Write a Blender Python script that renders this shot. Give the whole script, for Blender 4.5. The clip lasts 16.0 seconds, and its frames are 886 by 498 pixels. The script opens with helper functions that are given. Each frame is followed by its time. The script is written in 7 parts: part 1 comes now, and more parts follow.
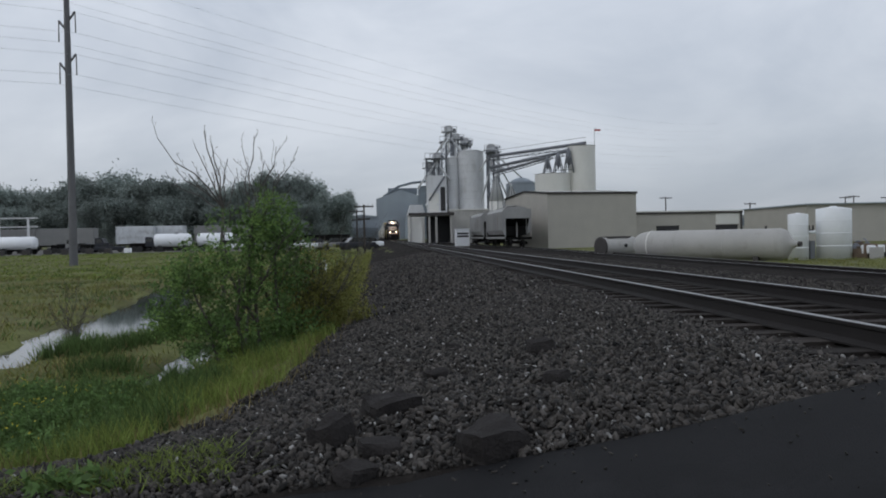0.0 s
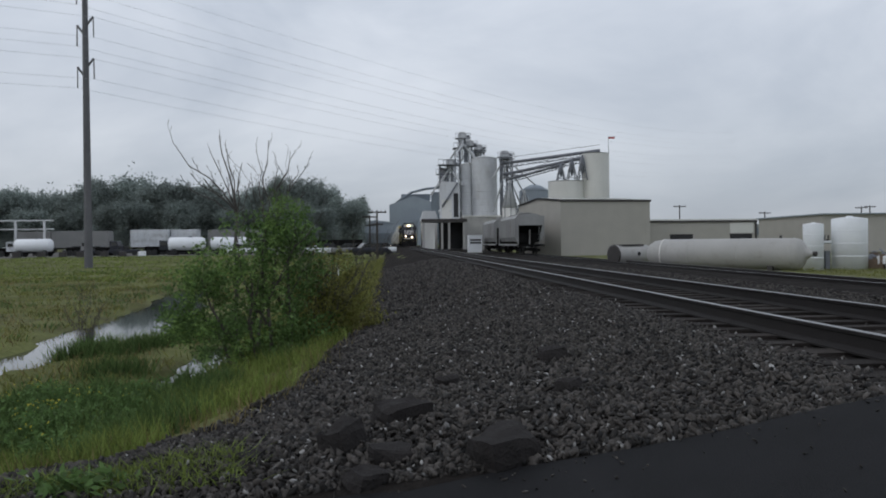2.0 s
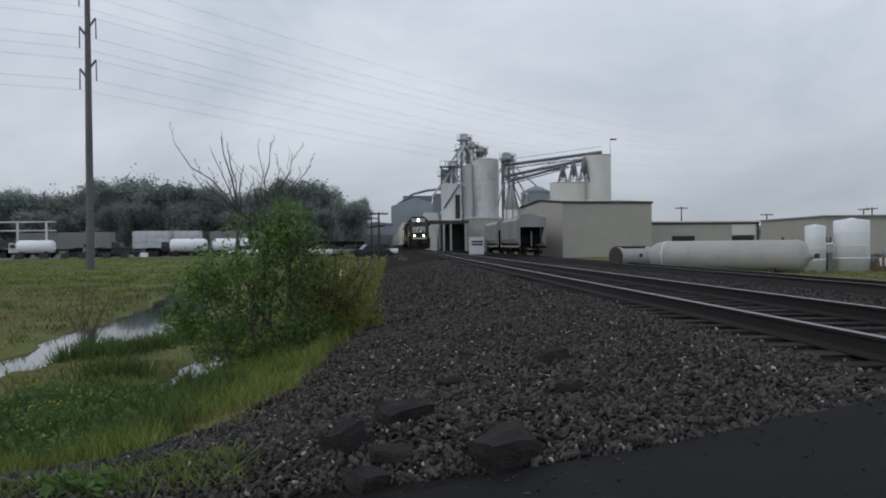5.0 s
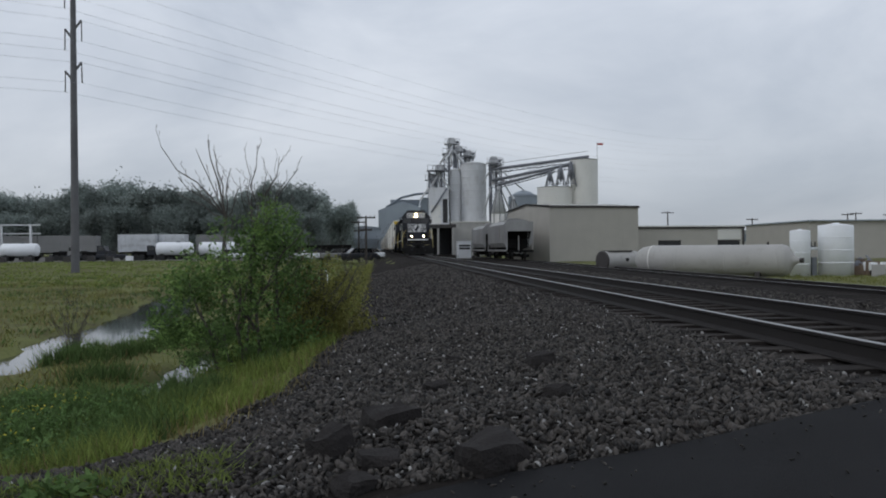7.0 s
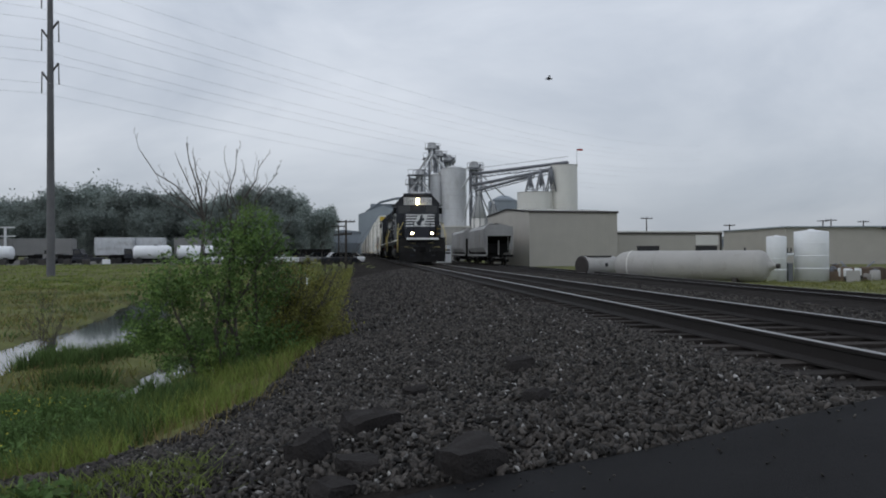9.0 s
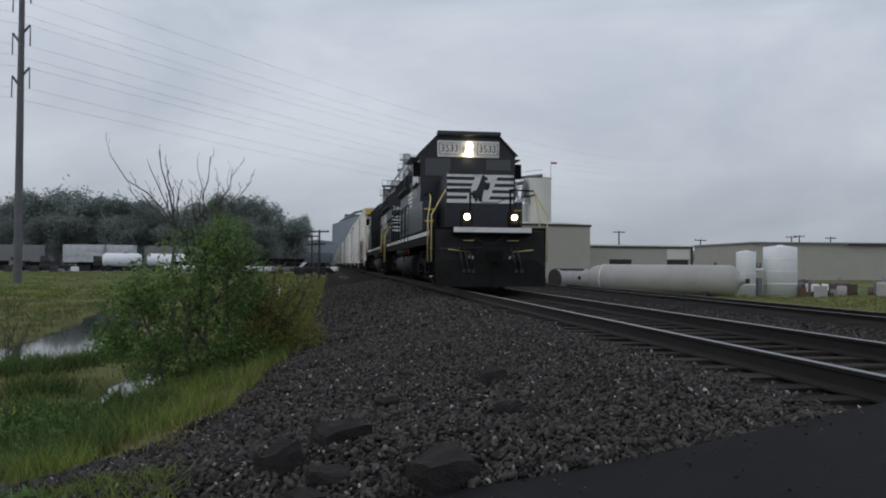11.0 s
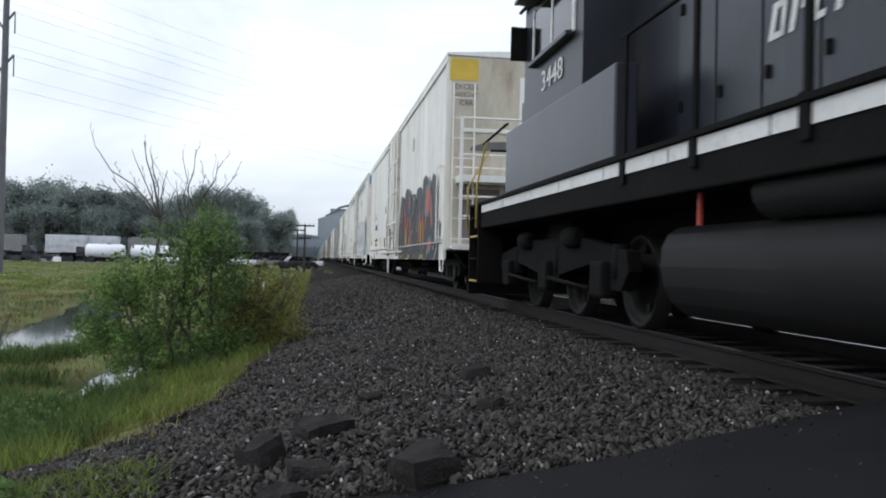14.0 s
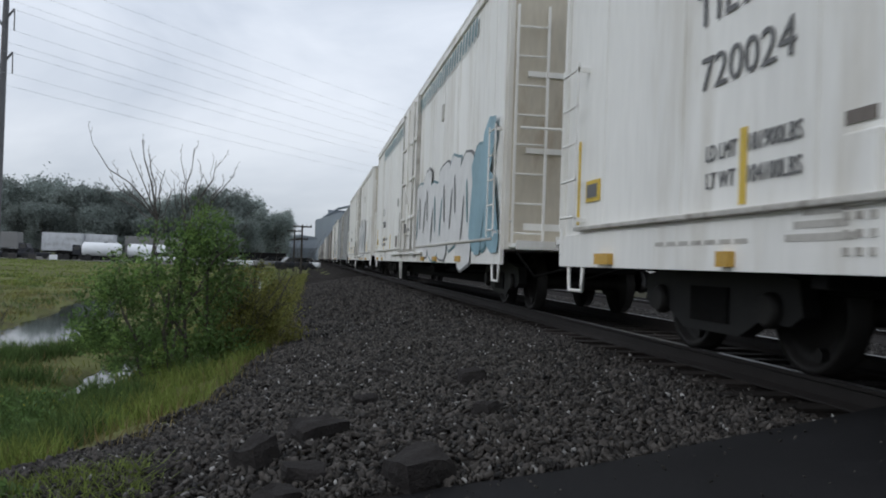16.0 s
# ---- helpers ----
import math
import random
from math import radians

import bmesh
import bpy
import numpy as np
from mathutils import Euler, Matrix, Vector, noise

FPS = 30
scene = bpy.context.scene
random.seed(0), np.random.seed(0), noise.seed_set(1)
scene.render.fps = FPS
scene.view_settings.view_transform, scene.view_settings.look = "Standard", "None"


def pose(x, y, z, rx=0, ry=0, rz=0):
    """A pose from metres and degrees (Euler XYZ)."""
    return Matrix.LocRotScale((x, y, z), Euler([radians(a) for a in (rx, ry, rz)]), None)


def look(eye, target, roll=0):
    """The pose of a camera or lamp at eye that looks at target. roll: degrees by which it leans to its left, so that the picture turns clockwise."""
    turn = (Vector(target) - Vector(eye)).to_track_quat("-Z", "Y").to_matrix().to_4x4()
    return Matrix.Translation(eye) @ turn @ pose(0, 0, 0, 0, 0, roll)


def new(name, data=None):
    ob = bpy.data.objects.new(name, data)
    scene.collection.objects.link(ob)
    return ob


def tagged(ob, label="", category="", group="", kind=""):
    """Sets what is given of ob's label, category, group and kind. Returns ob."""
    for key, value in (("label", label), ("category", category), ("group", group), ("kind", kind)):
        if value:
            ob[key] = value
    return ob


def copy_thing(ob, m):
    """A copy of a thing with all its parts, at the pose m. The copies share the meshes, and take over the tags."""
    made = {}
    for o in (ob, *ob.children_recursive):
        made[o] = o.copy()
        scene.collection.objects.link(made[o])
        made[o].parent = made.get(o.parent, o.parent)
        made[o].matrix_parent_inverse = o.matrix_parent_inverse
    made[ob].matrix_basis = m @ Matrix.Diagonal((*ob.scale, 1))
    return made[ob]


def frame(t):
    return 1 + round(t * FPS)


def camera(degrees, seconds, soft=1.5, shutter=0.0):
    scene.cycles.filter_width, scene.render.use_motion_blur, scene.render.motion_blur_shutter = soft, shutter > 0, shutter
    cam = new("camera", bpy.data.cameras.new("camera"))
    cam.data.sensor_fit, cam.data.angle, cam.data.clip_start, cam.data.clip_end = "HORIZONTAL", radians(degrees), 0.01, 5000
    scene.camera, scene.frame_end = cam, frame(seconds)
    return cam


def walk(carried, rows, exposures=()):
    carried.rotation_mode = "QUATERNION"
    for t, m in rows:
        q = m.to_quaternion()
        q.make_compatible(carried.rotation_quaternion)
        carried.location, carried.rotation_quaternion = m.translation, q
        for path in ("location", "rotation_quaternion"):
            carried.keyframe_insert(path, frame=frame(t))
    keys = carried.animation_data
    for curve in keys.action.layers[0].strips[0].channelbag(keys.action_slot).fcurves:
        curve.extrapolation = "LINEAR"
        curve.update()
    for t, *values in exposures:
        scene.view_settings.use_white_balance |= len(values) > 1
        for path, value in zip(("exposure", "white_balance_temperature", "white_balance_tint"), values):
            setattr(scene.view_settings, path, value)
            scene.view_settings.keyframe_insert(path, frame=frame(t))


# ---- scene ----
cam = camera(57.64, 16.0, soft=1.9, shutter=0.1)
EYE = (0.0, 0.0, 0.69)
# seconds, yaw, pitch, roll
TURNS = [
    (0, -4.81, -0.91, 1.21),
    (0.5, -5.10, -0.79, 0.43),
    (1, -4.25, -0.56, 0.72),
    (1.5, -3.94, -0.59, 0.45),
    (2, -3.91, -0.45, 0.64),
    (2.5, -3.59, -0.58, 0.76),
    (3, -3.62, -0.33, 1.34),
    (3.5, -4.26, -0.11, 0.95),
    (3.7, -3.89, -0.39, 1.02),
    (5.8, -3.85, -0.20, 0.51),
    (6, -3.80, 0.42, 0.73),
    (6.5, -4.72, 0.37, 0.50),
    (7, -4.69, -0.06, 0.50),
    (7.5, -4.64, -0.68, 0.60),
    (8, -4.33, -0.05, 0.87),
    (8.5, -5.56, -0.28, 0.33),
    (9, -6.11, 0.25, 0.27),
    (9.2, -6.57, 0.39, -0.01),
    (11.5, -8.13, 1.11, -0.49),
    (12, -8.32, 1.10, -0.87),
    (12.5, -8.68, 1.21, -1.24),
    (13, -8.86, 0.62, -1.19),
    (13.5, -8.96, 0.63, -0.96),
    (14, -9.02, 0.81, -1.32),
    (14.5, -9.31, 0.79, -1.48),
    (15, -9.82, 1.59, -1.52),
    (15.5, -9.01, 1.29, -1.27),
    (16, -9.24, 1.01, -2.02),
]
walk(cam, [(t, pose(*EYE, 90 + p, r, y)) for t, y, p, r in TURNS],
     exposures=[(0, 0.02), (9.2, 0.0), (11.3, -0.12), (11.5, -0.12), (12.0, 0.52), (12.5, 0.72), (13.5, 0.72), (14.5, 0.62), (15.0, 0.38), (15.5, 0.32), (16.0, 0.27)])

# ---- light: an overcast sky ----
world = bpy.data.worlds.new("overcast")
scene.world = world
world.use_nodes = True
wn, wl = world.node_tree.nodes, world.node_tree.links
wn.clear()
w_out = wn.new("ShaderNodeOutputWorld")
w_bg = wn.new("ShaderNodeBackground")
w_sky = wn.new("ShaderNodeTexSky")
w_sky.sky_type = "NISHITA"
w_sky.sun_disc = False
w_sky.sun_elevation, w_sky.sun_rotation = radians(50), radians(200)
w_dim = wn.new("ShaderNodeMix")
w_dim.data_type = "RGBA"
w_dim.blend_type = "MULTIPLY"
w_dim.inputs[0].default_value = 1.0
w_dim.inputs[7].default_value = (0.10, 0.10, 0.10, 1)
w_co = wn.new("ShaderNodeTexCoord")
w_map = wn.new("ShaderNodeMapping")
w_map.inputs["Scale"].default_value = (1.3, 1.3, 3.6)
w_map.inputs["Rotation"].default_value = (0.1, 0.22, 0.4)
w_noise = wn.new("ShaderNodeTexNoise")
w_noise.inputs["Scale"].default_value = 1.5
w_noise.inputs["Detail"].default_value = 7.0
w_noise.inputs["Roughness"].default_value = 0.55
w_noise.inputs["Distortion"].default_value = 0.4
w_ramp = wn.new("ShaderNodeValToRGB")
w_ramp.color_ramp.elements[0].position, w_ramp.color_ramp.elements[0].color = 0.30, (0.43, 0.485, 0.575, 1)
w_ramp.color_ramp.elements[1].position, w_ramp.color_ramp.elements[1].color = 0.68, (0.75, 0.795, 0.87, 1)
w_mix = wn.new("ShaderNodeMix")
w_mix.data_type = "RGBA"
w_mix.inputs[0].default_value = 0.9
wl.new(w_co.outputs["Generated"], w_map.inputs["Vector"])
wl.new(w_map.outputs["Vector"], w_noise.inputs["Vector"])
wl.new(w_noise.outputs["Fac"], w_ramp.inputs["Fac"])
wl.new(w_sky.outputs["Color"], w_dim.inputs[6])
wl.new(w_dim.outputs[2], w_mix.inputs[6])
wl.new(w_ramp.outputs["Color"], w_mix.inputs[7])
w_sep = wn.new("ShaderNodeSeparateXYZ")
w_low = wn.new("ShaderNodeMapRange")
w_low.inputs["From Min"].default_value, w_low.inputs["From Max"].default_value = 0.0, 0.28
w_low.inputs["To Min"].default_value, w_low.inputs["To Max"].default_value = 0.76, 1.03
w_fade = wn.new("ShaderNodeVectorMath")
w_fade.operation = "SCALE"
wl.new(w_co.outputs["Generated"], w_sep.inputs[0])
wl.new(w_sep.outputs["Z"], w_low.inputs["Value"])
wl.new(w_mix.outputs[2], w_fade.inputs[0])
wl.new(w_low.outputs["Result"], w_fade.inputs["Scale"])
wl.new(w_fade.outputs["Vector"], w_bg.inputs["Color"])
w_bg.inputs["Strength"].default_value = 1.0
wl.new(w_bg.outputs["Background"], w_out.inputs["Surface"])
sun = new("sun", bpy.data.lights.new("sun", "SUN"))
sun.data.energy, sun.data.angle, sun.data.color = 0.34, radians(25), (1.0, 0.97, 0.93)
sun.matrix_basis = look((-40, -16, 30), (0, 0, 0))

# ---- materials ----


def mat(name, color, rough=0.7, metal=0.0, var=0.25, scale=3.0, fine=40.0, bump=0.15, dirt=None, dirt_at=0.6, spec=0.5,
        island=0.0, per_object=0.0, stretch=(1, 1, 1), bump_dist=0.02, thin=0.0):
    """A surface with broad and fine variation, dirt with a shape of its own, and fine relief."""
    m = bpy.data.materials.new(name)
    m.use_nodes = True
    n, l = m.node_tree.nodes, m.node_tree.links
    b = n["Principled BSDF"]
    b.inputs["Roughness"].default_value, b.inputs["Metallic"].default_value = rough, metal
    b.inputs["Specular IOR Level"].default_value = spec
    co = n.new("ShaderNodeTexCoord")
    mp = n.new("ShaderNodeMapping")
    mp.inputs["Scale"].default_value = stretch
    l.new(co.outputs["Object"], mp.inputs["Vector"])
    big, small = n.new("ShaderNodeTexNoise"), n.new("ShaderNodeTexNoise")
    big.inputs["Scale"].default_value, small.inputs["Scale"].default_value = scale, fine
    big.inputs["Detail"].default_value, small.inputs["Detail"].default_value = 5, 4
    l.new(mp.outputs["Vector"], big.inputs["Vector"])
    l.new(mp.outputs["Vector"], small.inputs["Vector"])
    mix = n.new("ShaderNodeMath")
    mix.operation = "MULTIPLY_ADD"
    l.new(small.outputs["Fac"], mix.inputs[0])
    mix.inputs[1].default_value = 0.6
    l.new(big.outputs["Fac"], mix.inputs[2])
    ramp = n.new("ShaderNodeMapRange")
    ramp.inputs["From Min"].default_value, ramp.inputs["From Max"].default_value = 0.5, 1.1
    ramp.inputs["To Min"].default_value, ramp.inputs["To Max"].default_value = 1 - var, 1 + var
    l.new(mix.outputs[0], ramp.inputs["Value"])
    out = ramp.outputs["Result"]
    for amount, kind, socket in ((island, "ShaderNodeNewGeometry", "Random Per Island"), (per_object, "ShaderNodeObjectInfo", "Random")):
        if amount:
            rnd = n.new(kind)
            r2 = n.new("ShaderNodeMapRange")
            r2.inputs["To Min"].default_value, r2.inputs["To Max"].default_value = 1 - amount, 1 + amount
            l.new(rnd.outputs[socket], r2.inputs["Value"])
            mul = n.new("ShaderNodeMath")
            mul.operation = "MULTIPLY"
            l.new(out, mul.inputs[0])
            l.new(r2.outputs["Result"], mul.inputs[1])
            out = mul.outputs[0]
    tint = n.new("ShaderNodeVectorMath")
    tint.operation = "SCALE"
    tint.inputs[0].default_value = color
    l.new(out, tint.inputs["Scale"])
    col = tint.outputs["Vector"]
    if dirt:
        d = n.new("ShaderNodeTexNoise")
        d.inputs["Scale"].default_value, d.inputs["Detail"].default_value = scale * 1.7, 8
        d.inputs["Roughness"].default_value = 0.65
        l.new(mp.outputs["Vector"], d.inputs["Vector"])
        dr = n.new("ShaderNodeMapRange")
        dr.inputs["From Min"].default_value, dr.inputs["From Max"].default_value = dirt_at - 0.07, dirt_at + 0.12
        l.new(d.outputs["Fac"], dr.inputs["Value"])
        dm = n.new("ShaderNodeMix")
        dm.data_type = "RGBA"
        l.new(dr.outputs["Result"], dm.inputs[0])
        l.new(col, dm.inputs[6])
        dm.inputs[7].default_value = (*dirt, 1)
        col = dm.outputs[2]
    l.new(col, b.inputs["Base Color"])
    if thin:
        tr, ms = n.new("ShaderNodeBsdfTranslucent"), n.new("ShaderNodeMixShader")
        l.new(col, tr.inputs["Color"])
        ms.inputs[0].default_value = thin
        l.new(b.outputs[0], ms.inputs[1])
        l.new(tr.outputs[0], ms.inputs[2])
        l.new(ms.outputs[0], n["Material Output"].inputs["Surface"])
    if bump:
        bp = n.new("ShaderNodeBump")
        bp.inputs["Strength"].default_value, bp.inputs["Distance"].default_value = bump, bump_dist
        l.new(small.outputs["Fac"], bp.inputs["Height"])
        l.new(bp.outputs["Normal"], b.inputs["Normal"])
    return m


def glow(name, color, strength):
    m = bpy.data.materials.new(name)
    m.use_nodes = True
    b = m.node_tree.nodes["Principled BSDF"]
    b.inputs["Base Color"].default_value = (*color, 1)
    b.inputs["Emission Color"].default_value = (*color, 1)
    b.inputs["Emission Strength"].default_value = strength
    return m


M_GRASS = mat("grass_soil", (0.135, 0.145, 0.055), 0.95, var=0.45, scale=0.22, fine=9, bump=0.5, dirt=(0.09, 0.078, 0.045), dirt_at=0.56, spec=0.1)
M_BALLAST = mat("ballast_bed", (0.027, 0.024, 0.022), 0.95, var=0.5, scale=1.2, fine=22, bump=1.0, bump_dist=0.05, spec=0.04)
M_STONE = mat("ballast_stone", (0.045, 0.040, 0.0355), 0.7, var=0.4, scale=9, fine=60, bump=0.3, island=0.95, spec=0.32)
M_STONE_ONE = mat("ballast_stone_single", (0.046, 0.041, 0.037), 0.85, var=0.3, scale=6, fine=60, bump=0.3, per_object=0.65, spec=0.25)
M_ASPHALT = mat("asphalt", (0.0135, 0.0135, 0.0145), 0.8, var=0.3, scale=1.5, fine=120, bump=0.35, dirt=(0.021, 0.021, 0.023), dirt_at=0.63, spec=0.12)
M_CHUNK = mat("asphalt_chunk", (0.028, 0.025, 0.024), 0.92, var=0.35, scale=6, fine=60, bump=0.8, spec=0.2)
M_TIE = mat("tie_wood", (0.035, 0.03, 0.027), 0.9, var=0.4, scale=5, fine=50, bump=0.5, per_object=0.3, spec=0.2)
M_RAIL = mat("rail_steel", (0.016, 0.013, 0.012), 0.75, 0.3, var=0.3, scale=5, fine=60)
M_RAILTOP = mat("rail_polished_top", (0.27, 0.265, 0.265), 0.4, 1.0, var=0.1, scale=5, fine=60, bump=0.02)
M_WATER = mat("still_water", (0.03, 0.034, 0.03), 0.04, var=0.1, scale=1, fine=6, bump=0.02, spec=0.8)
M_BEIGE = mat("beige_steel_siding", (0.41, 0.39, 0.35), 0.65, var=0.07, scale=0.6, fine=20, bump=0.03)
M_TRIM = mat("dark_brown_trim", (0.045, 0.04, 0.038), 0.6, var=0.2)
M_BLOCK = mat("grey_concrete", (0.42, 0.41, 0.39), 0.85, var=0.15, scale=0.5, fine=10, dirt=(0.22, 0.21, 0.19), dirt_at=0.62)
M_SILO = mat("galvanised_silo", (0.62, 0.63, 0.64), 0.6, 0.0, var=0.14, scale=0.4, fine=6, dirt=(0.48, 0.48, 0.47), dirt_at=0.6, stretch=(1, 1, 0.25))
M_SILOWHITE = mat("white_painted_tank", (0.70, 0.69, 0.65), 0.5, var=0.08, scale=0.5, fine=8, dirt=(0.6, 0.58, 0.53), dirt_at=0.66, stretch=(1, 1, 0.3))
# Blue-grey of these two steels is distance haze mixed into the base colour.
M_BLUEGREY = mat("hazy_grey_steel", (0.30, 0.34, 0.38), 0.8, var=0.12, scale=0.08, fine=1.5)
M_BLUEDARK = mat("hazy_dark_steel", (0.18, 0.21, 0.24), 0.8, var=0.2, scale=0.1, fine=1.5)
M_STEEL = mat("grey_structural_steel", (0.17, 0.18, 0.2), 0.6, 0.1, var=0.2, scale=1, fine=10)
M_DARK = mat("dark_opening", (0.03, 0.03, 0.032), 0.8, var=0.2)
M_TANK = mat("off_white_tank_paint", (0.40, 0.39, 0.37), 0.6, var=0.1, scale=0.7, fine=15, dirt=(0.30, 0.28, 0.25), dirt_at=0.64)
M_POLY = mat("white_plastic_tank", (0.84, 0.86, 0.88), 0.45, var=0.05, scale=1, fine=10)
M_POLE = mat("weathered_steel_pole", (0.13, 0.13, 0.14), 0.7, 0.1, var=0.2, scale=0.6, fine=8)
M_WOODPOLE = mat("dark_wood_pole", (0.05, 0.043, 0.038), 0.9, var=0.3)
M_WIRE = mat("conductor", (0.36, 0.38, 0.41), 0.6, 0.0, var=0.1)
M_BARK = mat("grey_bark", (0.10, 0.09, 0.08), 0.95, var=0.3, scale=5, fine=40, bump=0.5)
M_BLACK = mat("black_loco_paint", (0.018, 0.0205, 0.028), 0.36, spec=0.45, var=0.35, scale=0.8, fine=14, bump=0.05, dirt=(0.036, 0.034, 0.033), dirt_at=0.62, stretch=(1, 1, 0.35))
M_UNDER = mat("grimy_underframe", (0.008, 0.0077, 0.0075), 0.9, var=0.4, scale=2, fine=20, bump=0.3, spec=0.15)
M_WHITE = mat("white_stripe_paint", (0.78, 0.78, 0.77), 0.55, var=0.12, scale=1.5, fine=20, dirt=(0.40, 0.39, 0.37), dirt_at=0.63)
M_YELLOW = mat("yellow_rail_paint", (0.55, 0.40, 0.09), 0.5, var=0.15)
M_REEFER = mat("white_reefer_paint", (0.88, 0.87, 0.83), 0.5, var=0.09, scale=0.6, fine=12, bump=0.03, dirt=(0.62, 0.58, 0.5), dirt_at=0.59, stretch=(1, 1, 0.16))
M_ENDPAINT = mat("stained_end_paint", (0.60, 0.55, 0.45), 0.6, var=0.16, scale=0.9, fine=12, bump=0.05, dirt=(0.34, 0.26, 0.18), dirt_at=0.58, stretch=(1, 1, 0.3))
M_HARDWARE = mat("dirty_white_hardware", (0.50, 0.48, 0.44), 0.65, var=0.25, scale=2, fine=20, dirt=(0.24, 0.21, 0.18), dirt_at=0.6)
M_HOPPER = mat("grey_hopper_paint", (0.30, 0.30, 0.295), 0.6, var=0.15, scale=0.7, fine=12, dirt=(0.2, 0.17, 0.14), dirt_at=0.62, stretch=(1, 1, 0.3))


def part(name, bm, material, parent, label=""):
    me = bpy.data.meshes.new(name)
    bm.to_mesh(me)
    bm.free()
    me.materials.append(material)
    ob = new(name, me)
    if parent:
        ob.parent = parent
    return tagged(ob, label)


def each(name, bm, material, parent, label=""):
    """Like part(), but every loose piece becomes a part of its own."""
    left = set(bm.verts)
    made = []
    while left:
        todo, isle = [left.pop()], set()
        while todo:
            v = todo.pop()
            isle.add(v)
            for e in v.link_edges:
                w = e.other_vert(v)
                if w in left:
                    left.discard(w)
                    todo.append(w)
        index = {v: i for i, v in enumerate(isle)}
        me = bpy.data.meshes.new(name)
        me.from_pydata([v.co[:] for v in isle], [], [[index[v] for v in f.verts] for f in bm.faces if f.verts[0] in index])
        me.materials.append(material)
        ob = new(name, me)
        ob.parent = parent
        made.append(tagged(ob, label))
    bm.free()
    return made


def thing(name, label, category, group="", kind="", at=None):
    ob = new(name)
    if at is not None:
        ob.matrix_basis = at
    return tagged(ob, label, category, group, kind)


def box(bm, x0, x1, y0, y1, z0, z1, bevel=0.0):
    r = bmesh.ops.create_cube(bm, size=1.0, matrix=Matrix.LocRotScale(((x0 + x1) / 2, (y0 + y1) / 2, (z0 + z1) / 2), None, (abs(x1 - x0), abs(y1 - y0), abs(z1 - z0))))
    if bevel:
        es = list({e for v in r["verts"] for e in v.link_edges})
        bmesh.ops.bevel(bm, geom=es, offset=bevel, segments=2, affect="EDGES", profile=0.5)
    return bm


def boxes(*rows, bevel=0.0):
    bm = bmesh.new()
    for r in rows:
        box(bm, *r, bevel=bevel)
    return bm


def rod(bm, a, b, r, seg=8, r2=None):
    a, b = Vector(a), Vector(b)
    d = b - a
    m = Matrix.Translation((a + b) / 2) @ d.to_track_quat("Z", "Y").to_matrix().to_4x4()
    bmesh.ops.create_cone(bm, cap_ends=True, segments=seg, radius1=r, radius2=r if r2 is None else r2, depth=d.length, matrix=m)
    return bm


def rods(pts, r, seg=6):
    """A bent rod through the points, in one piece."""
    bm = bmesh.new()
    pts = [Vector(q) for q in pts]
    rings = []
    for i, q in enumerate(pts):
        d = (pts[min(i + 1, len(pts) - 1)] - pts[max(i - 1, 0)]).normalized()
        up = Vector((0, 0, 1)) if abs(d.z) < 0.9 else Vector((0, 1, 0))
        if i and len(pts) > 2:
            up = last - d * last.dot(d) if (last - d * last.dot(d)).length > 0.2 else up
        u = (up - d * up.dot(d)).normalized()
        last = u
        w = d.cross(u)
        rings.append([bm.verts.new(q + (u * math.cos(2 * math.pi * k / seg) + w * math.sin(2 * math.pi * k / seg)) * r) for k in range(seg)])
    for a, b in zip(rings, rings[1:]):
        for k in range(seg):
            f = bm.faces.new((a[k], a[(k + 1) % seg], b[(k + 1) % seg], b[k]))
            f.smooth = seg > 5
    bm.faces.new(rings[0][::-1])
    bm.faces.new(rings[-1])
    return bm


def prism(outline, y0, y1):
    """An outline in x and z, drawn out along y."""
    bm = bmesh.new()
    a = [bm.verts.new((x, y0, z)) for x, z in outline]
    b = [bm.verts.new((x, y1, z)) for x, z in outline]
    bm.faces.new(a)
    bm.faces.new(b[::-1])
    n = len(a)
    for i in range(n):
        bm.faces.new((a[i], b[i], b[(i + 1) % n], a[(i + 1) % n]))
    bmesh.ops.recalc_face_normals(bm, faces=bm.faces)
    return bm


def turned(profile, seg=24, axis="z"):
    """A profile of (radius, height) turned about an axis."""
    bm = bmesh.new()
    rings = []
    for r, h in profile:
        ring = []
        for i in range(seg):
            a = 2 * math.pi * i / seg
            c, s = r * math.cos(a), r * math.sin(a)
            ring.append(bm.verts.new((c, s, h) if axis == "z" else (h, c, s) if axis == "x" else (c, h, s)))
        rings.append(ring)
    for p, q in zip(rings, rings[1:]):
        for i in range(seg):
            f = bm.faces.new((p[i], p[(i + 1) % seg], q[(i + 1) % seg], q[i]))
            f.smooth = True
    bm.faces.new(rings[0])
    bm.faces.new(rings[-1])
    bmesh.ops.recalc_face_normals(bm, faces=bm.faces)
    return bm


def mesh_object(name, verts, faces, material, smooth=False):
    me = bpy.data.meshes.new(name)
    me.from_pydata(verts, [], faces)
    me.materials.append(material)
    if smooth:
        me.polygons.foreach_set("use_smooth", [True] * len(me.polygons))
    return new(name, me)


